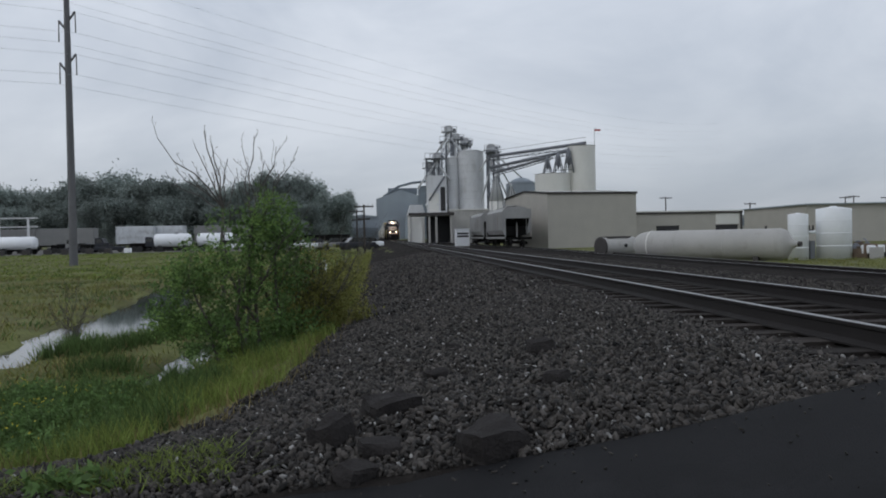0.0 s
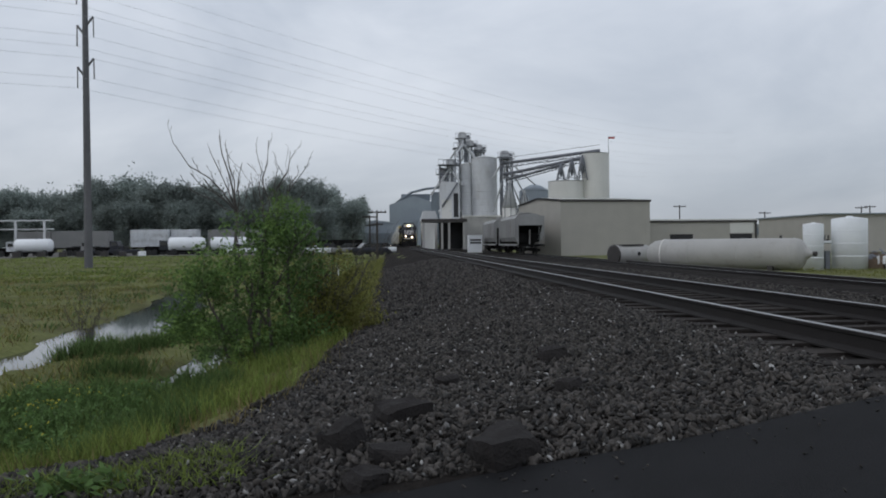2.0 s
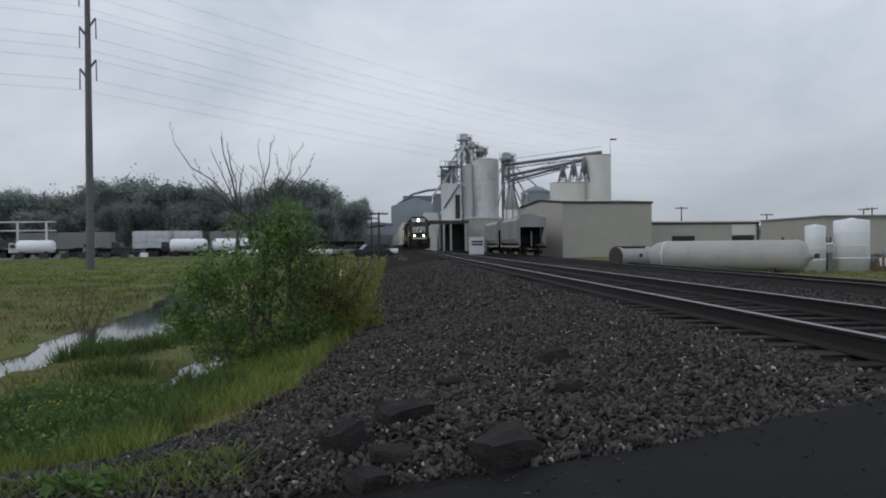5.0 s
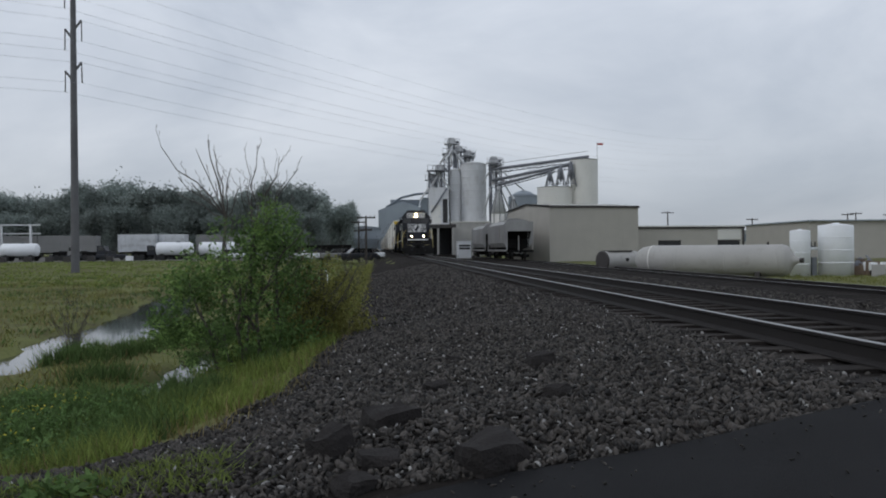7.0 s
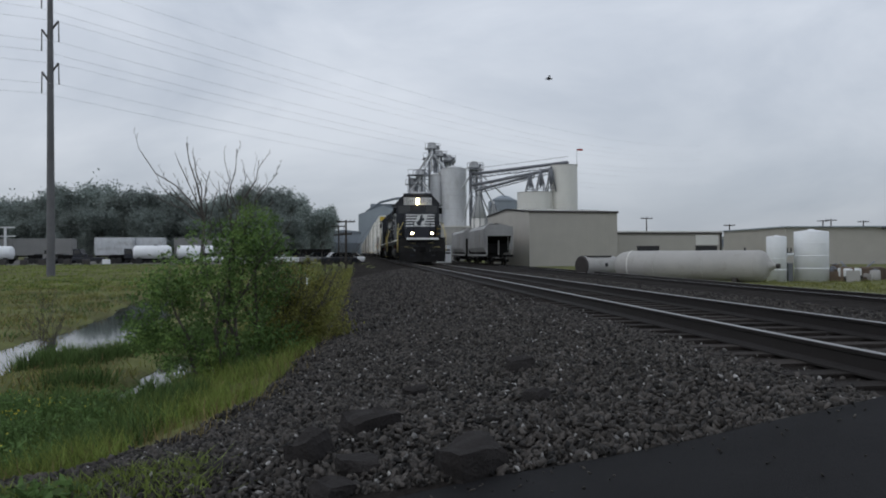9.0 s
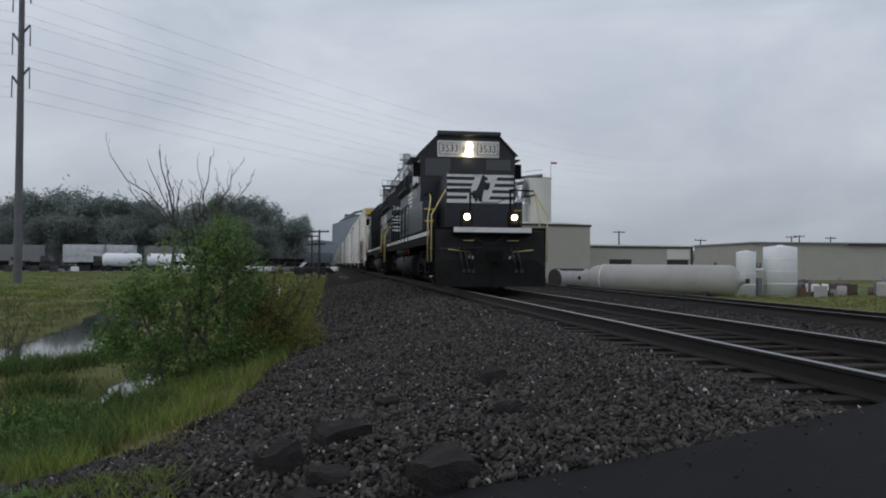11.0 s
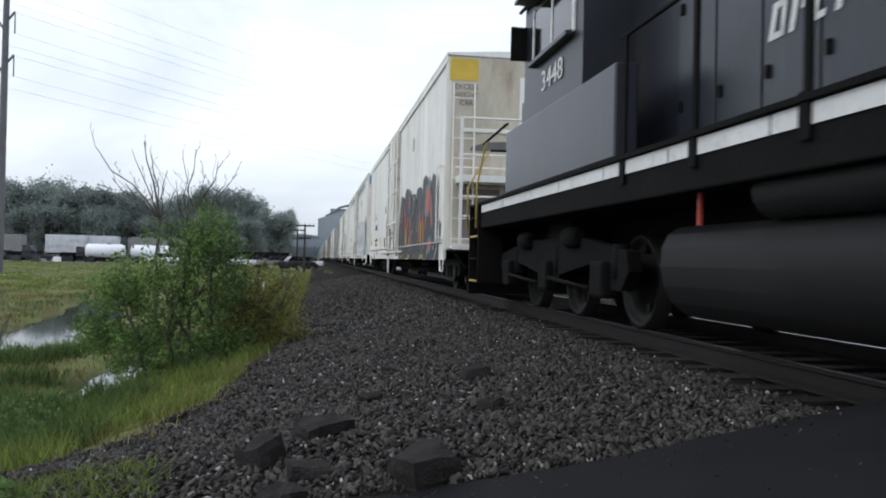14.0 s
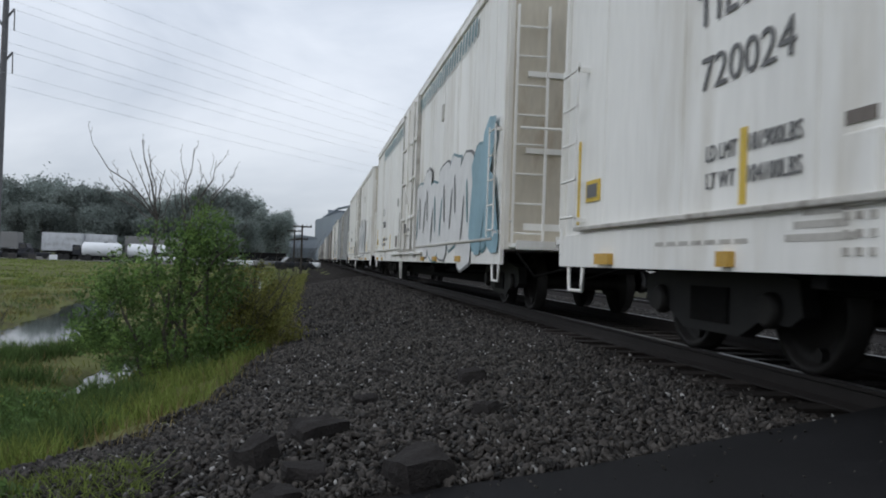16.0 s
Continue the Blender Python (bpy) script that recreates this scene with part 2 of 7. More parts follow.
# ---- the lie of the land ----
XC = 4.25        # middle of the main track; the top of its rails is z = 0
SIDING = 15.8
SIDING_Z = -0.69
ROAD_Y = 4.05
STREAMS = [([(-6.55, 9), (-6.7, 14.4), (-6.75, 17.2), (-6.7, 18.5)], 0.5), ([(-6.65, 18.6), (-6.6, 20.5), (-6.8, 24), (-7.2, 28)], 0.98),
           ([(-7.2, 28), (-8.3, 32), (-9.0, 38)], 0.7), ([(-3.42, 11.2), (-3.3, 12.6), (-3.25, 14.5), (-3.4, 16.8)], 0.24),
           ([(-14.6, 31), (-12.9, 30.7)], 0.45), ([(-17.4, 41.9), (-15.2, 41.4)], 0.6), ([(-11.7, 25.6), (-10.8, 25.3)], 0.4), ([(-19.5, 34.0), (-16.5, 33.2)], 0.5)]


def ramp(x, xs, ys):
    return float(np.interp(x, xs, ys))


def foot(y):
    return ramp(y, (3.0, 4.9, 5.3, 5.6, 6.0, 6.6, 7.2, 8.2, 9.5, 12.3, 15, 40), (-3.1, -2.95, -2.45, -1.98, -1.68, -1.36, -1.2, -0.98, -0.86, -0.62, -0.5, -0.45))


def to_path(x, y, pts):
    best = 1e9
    for (ax, ay), (bx, by) in zip(pts, pts[1:]):
        dx, dy = bx - ax, by - ay
        u = max(0, min(1, ((x - ax) * dx + (y - ay) * dy) / (dx * dx + dy * dy)))
        best = min(best, math.hypot(x - ax - u * dx, y - ay - u * dy))
    return best


def road_z(x):
    return ramp(x, (-12, -3, 0, 1.3, 2.4, 3.2, 5.3, 6.2, 12), (-1.0, -0.78, -0.54, -0.37, -0.17, -0.015, -0.015, -0.1, -0.9))


def land(x, y):
    f = foot(y)
    if x > 2.35:
        z = ramp(x, (2.35, 2.6, 6.0, 7.2, 10.5, 13.6, 14.2, 17.6, 19, 40), (-0.27, -0.22, -0.22, -0.38, -0.8, -0.92, -0.86, -0.86, -1.0, -1.0))
        z -= 0.28 * ramp(x, (18.5, 22), (0, 1)) * ramp(y, (58, 80), (1, 0))
    elif x > f:
        z = -0.27 - 0.53 * ((2.35 - x) / (2.35 - f)) ** 1.1
        z += 0.05 * noise.noise((x * 1.3, y * 1.3, 3.0)) * min(1, (2.35 - x))
    else:
        d = f - x
        z = ramp(d, (0, 0.6, 1.7, 2.6, 3.4, 5, 9, 30, 200), (-0.8, -0.98, -1.27, -1.36, -1.3, -1.3, -1.26, -1.22, -1.15))
        z += 0.07 * noise.noise((x * 0.5, y * 0.5, 0.0)) + 0.04 * noise.noise((x * 1.7, y * 1.7, 5.0))
        if y > 72:
            u = min(1, (y - 72) / 34)
            z += (-0.75 - z) * u * u * (3 - 2 * u) * min(1, (f - x) / 6)
        if y < 60 and x > -25:
            for pts, w in STREAMS:
                s = to_path(x, y, pts) + 0.35 * noise.noise((x * 0.8, y * 0.8, 9.0))
                if s < w * 1.6:
                    z = min(z, -1.52 + 0.22 * max(0, (s - w * 0.7) / (w * 0.9)))
    if y < ROAD_Y - 0.3:
        z = min(z, road_z(x) - 0.12)
    elif y < ROAD_Y + 0.45:
        low = min(z, road_z(x) - 0.06)
        z = low + (z - low) * (y - ROAD_Y + 0.3) / 0.75
    return z


def spaced(*spans):
    out = []
    for a, b, n in spans:
        out += list(np.linspace(a, b, n, endpoint=False))
    return out + [spans[-1][1]]


def sheet(name, xs, ys, height, material):
    verts = [(x, y, height(x, y)) for y in ys for x in xs]
    n = len(xs)
    faces = [(j * n + i, j * n + i + 1, (j + 1) * n + i + 1, (j + 1) * n + i) for j in range(len(ys) - 1) for i in range(n - 1)]
    return mesh_object(name, verts, faces, material, True)


GX = spaced((-3000, -400, 6), (-400, -60, 14), (-60, -20, 20), (-20, -8, 40), (-8, 3, 66), (3, 20, 34), (20, 80, 12), (80, 400, 8), (400, 3000, 6))
GY = spaced((-600, -40, 6), (-40, 2, 14), (2, 20, 90), (20, 60, 80), (60, 160, 40), (160, 700, 20), (700, 4000, 8))
ground = tagged(sheet("ground", GX, GY, land, M_GRASS), "wet spring grass and bare soil, low field beside the tracks", "ground", kind="structure")


def bed_z(x, y):
    return land(x, y) + 0.025


BX = spaced((0, 1, 34))
bed_verts, bed_faces = [], []
BY = spaced((ROAD_Y - 0.28, 4.9, 12), (4.9, 20, 62), (20, 60, 60), (60, 648, 60))
for y in BY:
    for u in BX:
        x = foot(y) + 0.12 * noise.noise((0, y * 1.5, 1.0)) + u * (13.6 - foot(y))
        bed_verts.append((x, y, bed_z(x, y)))
nb = len(BX)
bed_faces = [(j * nb + i, j * nb + i + 1, (j + 1) * nb + i + 1, (j + 1) * nb + i) for j in range(len(BY) - 1) for i in range(nb - 1)]
bed = tagged(mesh_object("ballast_bed", bed_verts, bed_faces, M_BALLAST, True), "dark grey crushed stone ballast under the main track", "ballast", kind="structure")
bed2 = tagged(sheet("ballast_siding", spaced((13.4, 18.2, 6)), spaced((-60, 420, 60)), lambda x, y: land(x, y) + 0.03, M_BALLAST), "dark ballast under the siding", "ballast", kind="structure")
water = tagged(sheet("water", spaced((-26, -2.2, 4)), spaced((8, 60, 4)), lambda x, y: -1.4, M_WATER), "shallow standing rainwater in the low field", "water", kind="structure")
road = tagged(sheet("road", spaced((-12, -3, 10), (-3, 6.5, 40), (6.5, 12, 10)), spaced((-4.0, 3.4, 8), (3.4, ROAD_Y, 6)),
                    lambda x, y: road_z(x) + 0.006 * noise.noise((x * 2, y * 2, 0)), M_ASPHALT), "dark worn asphalt road over the crossing", "road", kind="structure")


def rail_line(name, x, z, y0, y1):
    t = thing(name, "steel rail with a polished top", "rail", "rails", "structure")
    o = [(-0.07, -0.17), (0.07, -0.17), (0.07, -0.155), (0.012, -0.125), (0.012, -0.04), (0.035, -0.03), (0.037, -0.004), (-0.037, -0.004), (-0.035, -0.03), (-0.012, -0.04), (-0.012, -0.125), (-0.07, -0.155)]
    part("rail_body", prism([(x + a, z + b) for a, b in o], y0, y1), M_RAIL, t)
    part("rail_head", prism([(x - 0.03, z - 0.004), (x + 0.03, z - 0.004), (x + 0.026, z), (x - 0.026, z)], y0, y1), M_RAILTOP, t, "polished rail top")
    return t


for sx in (-0.752, 0.752):
    rail_line("rail", XC + sx, 0.0, -60, 640)
    rail_line("rail", SIDING + sx, SIDING_Z, -60, 420)

# ---- lettering ----
SIDE_L = Matrix(((0, 0, -1, 0), (-1, 0, 0, 0), (0, 1, 0, 0), (0, 0, 0, 1)))
SIDE_R = Matrix(((0, 0, 1, 0), (1, 0, 0, 0), (0, 1, 0, 0), (0, 0, 0, 1)))
END_F = Matrix(((1, 0, 0, 0), (0, 0, -1, 0), (0, 1, 0, 0), (0, 0, 0, 1)))
END_B = Matrix(((-1, 0, 0, 0), (0, 0, 1, 0), (0, 1, 0, 0), (0, 0, 0, 1)))


def lettering(name, words, size, at, face, material, parent, width=0.0):
    cu = bpy.data.curves.new(name, "FONT")
    cu.body, cu.size, cu.extrude, cu.align_x, cu.align_y = words, size, 0.003, "CENTER", "CENTER"
    cu.resolution_u = 3
    tmp = bpy.data.objects.new(name, cu)
    me = bpy.data.meshes.new_from_object(tmp)
    bpy.data.objects.remove(tmp)
    if width:
        xs = [v.co.x for v in me.vertices]
        k = width / (max(xs) - min(xs))
        me.transform(Matrix.Diagonal((k, 1, 1, 1)))
    me.transform(Matrix.Translation(at) @ face)
    me.materials.clear()
    me.materials.append(material)
    ob = new(name, me)
    ob.parent = parent
    return ob


def decal(name, outline, at, face, material, parent, thick=0.004, label=""):
    """A flat painted shape: an outline in its own plane, set on a face."""
    bm = bmesh.new()
    vs = [bm.verts.new((x, y, thick)) for x, y in outline]
    f = bm.faces.new(vs)
    bmesh.ops.triangulate(bm, faces=[f])
    bm.transform(Matrix.Translation(at) @ face)
    return part(name, bm, material, parent, label)


def slabs(name, outlines, at, face, material, parent, thick=0.004, label=""):
    bm = bmesh.new()
    for o in outlines:
        bm.faces.new([bm.verts.new((x, y, thick)) for x, y in o])
    bm.transform(Matrix.Translation(at) @ face)
    return each(name, bm, material, parent, label)


M_GLASS = mat("dark_cab_glass", (0.012, 0.014, 0.016), 0.08, var=0.05, bump=0.0, spec=0.8)
M_LAMP = glow("lit_headlight", (1.0, 0.76, 0.42), 80.0)
M_LENS = mat("unlit_lens", (0.5, 0.5, 0.48), 0.15, var=0.1)
# Worn black paint, its base lifted and blued to imitate reflected sky.
M_GREYPAINT = mat("worn_sky_sheen_panel", (0.026, 0.03, 0.041), 0.33, var=0.3, scale=1.2, fine=18, bump=0.05, dirt=(0.06, 0.058, 0.055), dirt_at=0.63, stretch=(1, 1, 0.3))
M_PLOW = mat("dark_plow_steel", (0.023, 0.022, 0.0215), 0.75, 0.0, var=0.4, spec=0.25)
M_CREAM = mat("faded_cream_rail_paint", (0.66, 0.55, 0.24), 0.6, var=0.2)
M_TANKSIDE = mat("grimy_tank_steel", (0.010, 0.0096, 0.0096), 0.6, var=0.4, scale=1.0, fine=15, spec=0.3, dirt=(0.018, 0.017, 0.016), dirt_at=0.6, stretch=(1, 0.4, 1))
M_TREAD = mat("wheel_steel", (0.022, 0.02, 0.019), 0.6, 0.5, var=0.3)
M_RED = mat("red_paint", (0.42, 0.05, 0.035), 0.5, var=0.2)
M_HOSE = mat("rubber_hose", (0.02, 0.02, 0.02), 0.7, var=0.2)
M_GRAF_DARK = mat("graffiti_black", (0.055, 0.058, 0.066), 0.55, var=0.3, scale=1.5, fine=15, stretch=(1, 1, 0.2), dirt=(0.16, 0.16, 0.16), dirt_at=0.68)
M_GRAF_RED = mat("graffiti_red", (0.50, 0.13, 0.10), 0.55, var=0.25, scale=1.5, stretch=(1, 1, 0.2))
M_GRAF_TEAL = mat("graffiti_teal", (0.10, 0.22, 0.25), 0.55, var=0.25, scale=1.5, stretch=(1, 1, 0.2))
M_GRAF_BLUE = mat("graffiti_pale_blue", (0.24, 0.40, 0.47), 0.55, var=0.25, scale=1.5, stretch=(1, 1, 0.2))
M_GRAF_WHITE = mat("graffiti_white", (0.75, 0.75, 0.74), 0.55, var=0.1)
M_GREYINK = mat("grey_stencil_ink", (0.14, 0.14, 0.14), 0.6, var=0.15)
M_SIGNYEL = mat("yellow_sign_paint", (0.66, 0.46, 0.06), 0.55, var=0.15)
M_BLUESIGN = mat("blue_panel_paint", (0.05, 0.16, 0.33), 0.5, var=0.15)
M_ORANGE = mat("orange_panel_paint", (0.55, 0.33, 0.06), 0.55, var=0.2)
M_CARGREY = mat("weathered_brown_car", (0.20, 0.175, 0.155), 0.7, var=0.2, scale=0.6, fine=10, dirt=(0.11, 0.09, 0.075), dirt_at=0.6, stretch=(1, 1, 0.25))
M_CARBLUE = mat("faded_grey_car", (0.33, 0.34, 0.34), 0.6, var=0.15, scale=0.6, fine=10, dirt=(0.2, 0.18, 0.16), dirt_at=0.6, stretch=(1, 1, 0.25))

HORSE = [(-0.18, -0.42), (-0.11, -0.42), (-0.09, -0.28), (-0.01, -0.18), (-0.02, -0.42), (0.05, -0.42), (0.08, -0.16), (0.13, -0.02), (0.23, -0.05), (0.29, 0.03), (0.25, 0.05), (0.17, 0.06), (0.20, 0.13), (0.31, 0.15),
         (0.30, 0.20), (0.18, 0.20), (0.15, 0.27), (0.24, 0.30), (0.23, 0.36), (0.13, 0.41), (0.08, 0.46), (0.03, 0.36), (-0.02, 0.18), (-0.08, 0.05), (-0.16, -0.06), (-0.26, -0.08), (-0.33, -0.20), (-0.28, -0.21), (-0.22, -0.14), (-0.17, -0.2), (-0.2, -0.3)]


def end_panel(parent, y, face, z0, z1, half):
    """White end panel with black bars that run out towards a black emblem."""
    s = -1 if face is END_F else 1
    part("end_panel", boxes((-half, half, y, y + s * 0.012, z0, z1)), M_WHITE, parent, "white end panel with black bars")
    h = (z1 - z0) / 9
    rows = []
    for i in range(4):
        a = -(z1 - z0) / 2 + h * (1.2 + 2 * i)
        lean = 0.07 * (i - 1.5)
        rows.append([(-half, a), (-0.30 + lean, a), (-0.26 + lean, a + h), (-half, a + h)])
        rows.append([(0.36 + lean, a), (half, a), (half, a + h), (0.40 + lean, a + h)])
    zc = (z0 + z1) / 2
    slabs("bar", rows, (0, y + s * 0.012, zc), face, M_BLACK, parent)
    k = (z1 - z0) / 0.92
    decal("emblem", [(x * k, z * k) for x, z in HORSE], (0, y + s * 0.012, zc), face, M_BLACK, parent, 0.008, "black prancing emblem")


def wheelset(name, parent, y, r, half=0.72, seg=28):
    bm = turned([(0.09, -0.95), (0.09, -half - 0.07), (r * 0.55, -half - 0.06), (r * 0.62, -half - 0.02), (r * 0.86, -half - 0.02), (r * 0.88, -half - 0.07), (r, -half - 0.07), (r * 1.0, -half + 0.04),
                 (r * 1.06, -half + 0.06), (r * 1.06, -half + 0.08), (0.1, -half + 0.08), (0.1, half - 0.08), (r * 1.06, half - 0.08), (r * 1.06, half - 0.06), (r, half - 0.04), (r, half + 0.07),
                 (r * 0.88, half + 0.07), (r * 0.86, half + 0.02), (r * 0.62, half + 0.02), (r * 0.55, half + 0.06), (0.09, half + 0.07), (0.09, 0.95)], seg, "x")
    # lightening holes read as the wheel turns
    for sx in (-1, 1):
        for i in range(3):
            a = 2 * math.pi * i / 3
            c = Vector((sx * (half + 0.045), 0.72 * r * math.cos(a), 0.72 * r * math.sin(a)))
            rod(bm, c - Vector((0.03, 0, 0)), c + Vector((0.03, 0, 0)), 0.05, 8)
    ob = part(name, bm, M_TREAD, parent)
    ob.location = (0, y, r)
    return ob


WHEELS = []


def loco(number, lead):
    t = thing("locomotive", ("black six-axle diesel locomotive with lit headlights on the main track" if lead else
                             "black six-axle diesel locomotive running long hood first, coupled behind the leader"), "locomotive", "locomotives")
    L = 19.25
    part("underframe", boxes((-1.5, 1.5, 0.3, L - 0.3, 1.25, 1.64), (-0.5, 0.5, 0.3, L - 0.3, 0.9, 1.3), bevel=0.02), M_UNDER, t)
    part("walkway", boxes((-1.55, 1.55, 0.1, L - 0.1, 1.64, 1.68)), M_UNDER, t)
    for sx in (-1, 1):
        rows = []
        y = 1.0
        while y < L - 1.2:
            rows.append((sx * 1.5, sx * 1.512, y, min(y + 1.42, L - 1.0), 1.505, 1.63))
            y += 1.45
        each("sill_stripe", boxes(*rows), M_WHITE, t, "white sill stripe, streaked with grime")
    # nose and cab
    part("nose", prism([(-0.99, 1.68), (0.99, 1.68), (0.99, 3.26), (0.86, 3.4), (-0.86, 3.4), (-0.99, 3.26)], 1.55, 3.64), M_BLACK, t)
    end_panel(t, 1.55, END_F, 2.44, 3.26, 0.97)
    cab = part("cab", prism([(-1.5, 1.68), (1.5, 1.68), (1.5, 4.12), (0.98, 4.66), (-0.98, 4.66), (-1.5, 4.12)], 3.64, 6.06), M_BLACK, t)
    part("cab_roof", prism([(-1.58, 4.10), (-1.0, 4.70), (-0.9, 4.80), (0.9, 4.80), (1.0, 4.70), (1.58, 4.10), (1.54, 4.08), (0.97, 4.67), (-0.97, 4.67), (-1.54, 4.08)], 3.54, 6.15), M_BLACK, t)
    part("roof_visor", boxes((-1.0, 1.0, 3.42, 3.7, 4.68, 4.82), bevel=0.03), M_GREYPAINT, t)
    part("horn", rods([(-0.6, 4.2, 4.8), (-0.6, 4.2, 4.93)], 0.05), M_UNDER, t)
    part("aerial", boxes((0.55, 0.7, 4.0, 4.2, 4.8, 4.9)), M_UNDER, t)
    part("number_panel", boxes((-0.98, 0.98, 3.58, 3.64, 4.02, 4.54), bevel=0.02), M_WHITE, t, "white number board panel")
    for sx in (-1, 1):
        part("number_board", boxes((sx * 0.27, sx * 0.93, 3.56, 3.585, 4.1, 4.46)), M_BLACK, t)
        part("number_glass", boxes((sx * 0.285, sx * 0.915, 3.553, 3.565, 4.115, 4.445)), M_WHITE, t)
        lettering("number", number, 0.32, (sx * 0.6, 3.55, 4.28), END_F, M_BLACK, t, 0.52)
        part("windshield", boxes((sx * 0.55, sx * 1.36, 3.615, 3.66, 3.42, 3.98), bevel=0.01), M_GLASS, t)
        part("side_panel", boxes((sx * 1.3, sx * 1.53, 2.75, 7.1, 1.68, 2.58), bevel=0.02), M_GREYPAINT, t)
        part("side_window", boxes((sx * 1.49, sx * 1.515, 4.15, 5.75, 3.28, 3.92), bevel=0.01), M_GLASS, t)
        each("window_frame", boxes((sx * 1.5, sx * 1.525, 4.1, 4.16, 3.24, 3.96), (sx * 1.5, sx * 1.525, 4.92, 4.98, 3.24, 3.96), (sx * 1.5, sx * 1.525, 5.74, 5.8, 3.24, 3.96)), M_WHITE, t)
        part("arm_rest", boxes((sx * 1.5, sx * 1.6, 4.15, 5.75, 3.2, 3.26), bevel=0.01), M_GREYPAINT, t)
        part("awning", boxes((sx * 1.5, sx * 1.78, 4.1, 5.8, 4.02, 4.06)), M_BLACK, t)
        lettering("number", number, 0.36, (sx * 1.512, 4.95, 2.93), SIDE_L if sx < 0 else SIDE_R, M_WHITE, t, 0.85)
        part("mirror", boxes((sx * 1.5, sx * 1.72, 3.7, 3.74, 3.4, 3.85)), M_UNDER, t)
    part("headlight_housing", turned([(0.16, -0.08), (0.19, 0.0), (0.19, 0.02)], 16, "y"), M_WHITE, t).location = (0, 3.56, 4.28)
    for z in (4.38, 4.16):
        part("headlight", turned([(0.072, -0.03), (0.078, 0.03)], 16, "y"), M_LAMP if lead else M_LENS, t, "bright round headlight" if lead else "").location = (0, 3.48, z)
    # long hood
    part("long_hood", prism([(-0.93, 1.68), (0.93, 1.68), (0.93, 4.05), (0.72, 4.36), (-0.72, 4.36), (-0.93, 4.05)], 6.06, 17.3), M_BLACK, t)
    part("radiator", prism([(-0.95, 3.72), (-1.16, 3.86), (-1.16, 4.36), (-0.82, 4.64), (-0.3, 4.7), (0.3, 4.7), (0.82, 4.64), (1.16, 4.36), (1.16, 3.86), (0.95, 3.72)], 12.6, 17.34), M_BLACK, t)
    part("brake_grid", prism([(-0.95, 3.72), (-1.08, 3.84), (-1.08, 4.3), (-0.8, 4.54), (0.8, 4.54), (1.08, 4.3), (1.08, 3.84), (0.95, 3.72)], 8.0, 11.6), M_BLACK, t)
    for y in (13.5, 15.0, 16.5):
        part("roof_fan", turned([(0.62, 0), (0.62, 0.14), (0.55, 0.16)], 20), M_UNDER, t).location = (0, y, 4.68)
    for y in (8.7, 9.8, 10.9):
        part("roof_fan", turned([(0.5, 0), (0.5, 0.12), (0.42, 0.14)], 18), M_UNDER, t).location = (0, y, 4.53)
    part("exhaust_stack", boxes((-0.3, 0.3, 11.8, 12.4, 4.3, 4.66), bevel=0.02), M_UNDER, t)
    for sx in (-1, 1):
        face = SIDE_L if sx < 0 else SIDE_R
        # radiator and grid screens
        each("radiator_screen", boxes(*[(sx * 1.16, sx * 1.175, 12.75 + 0.76 * i, 13.44 + 0.76 * i, 3.9, 4.32) for i in range(6)]), M_UNDER, t)
        each("grid_screen", boxes(*[(sx * 1.08, sx * 1.092, 8.15 + 1.15 * i, 9.2 + 1.15 * i, 3.88, 4.26) for i in range(3)]), M_UNDER, t)
        y = 7.2
        i = 0
        while y < 17.2:
            w = 0.72
            d = part("hood_door", boxes((sx * 0.93, sx * 0.948, y, y + w - 0.035, 1.74, 3.46), bevel=0.006), M_GREYPAINT, t)
            each("latch", boxes((sx * 0.948, sx * 0.972, y + 0.06, y + 0.1, 2.1, 2.2), (sx * 0.948, sx * 0.972, y + 0.06, y + 0.1, 3.0, 3.1)), M_UNDER, d)
            y += w
            i += 1
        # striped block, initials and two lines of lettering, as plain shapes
        dirn = 1 if sx > 0 else -1
        rows = []
        for k in range(5):
            z = 2.85 + k * 0.165
            rows.append([(-1.25 + 0.08 * k, z), (1.0 + 0.08 * k, z), (1.04 + 0.08 * k, z + 0.10), (-1.21 + 0.08 * k, z + 0.10)])
        slabs("stripe_block", rows, (sx * 0.95, 12.3, 0), face, M_WHITE, t, 0.004, "white slanted stripes")
        slabs("initial_stroke", [[(-0.95, 3.05), (-0.72, 3.05), (-0.55, 3.68), (-0.78, 3.68)], [(-0.78, 3.68), (-0.55, 3.68), (-0.22, 3.05), (-0.45, 3.05)], [(-0.45, 3.05), (-0.22, 3.05), (-0.05, 3.68), (-0.28, 3.68)],
                           [(0.1, 3.05), (0.72, 3.05), (0.76, 3.2), (0.14, 3.2)], [(0.6, 3.2), (0.76, 3.2), (0.82, 3.42), (0.66, 3.42)], [(0.18, 3.32), (0.8, 3.32), (0.82, 3.44), (0.2, 3.44)],
                           [(0.2, 3.4), (0.36, 3.4), (0.4, 3.6), (0.24, 3.6)], [(0.24, 3.55), (0.9, 3.55), (0.94, 3.68), (0.28, 3.68)]], (sx * 0.95, 9.9, 0), face, M_WHITE, t, 0.006, "white painted initials as plain shapes")
        rows = []
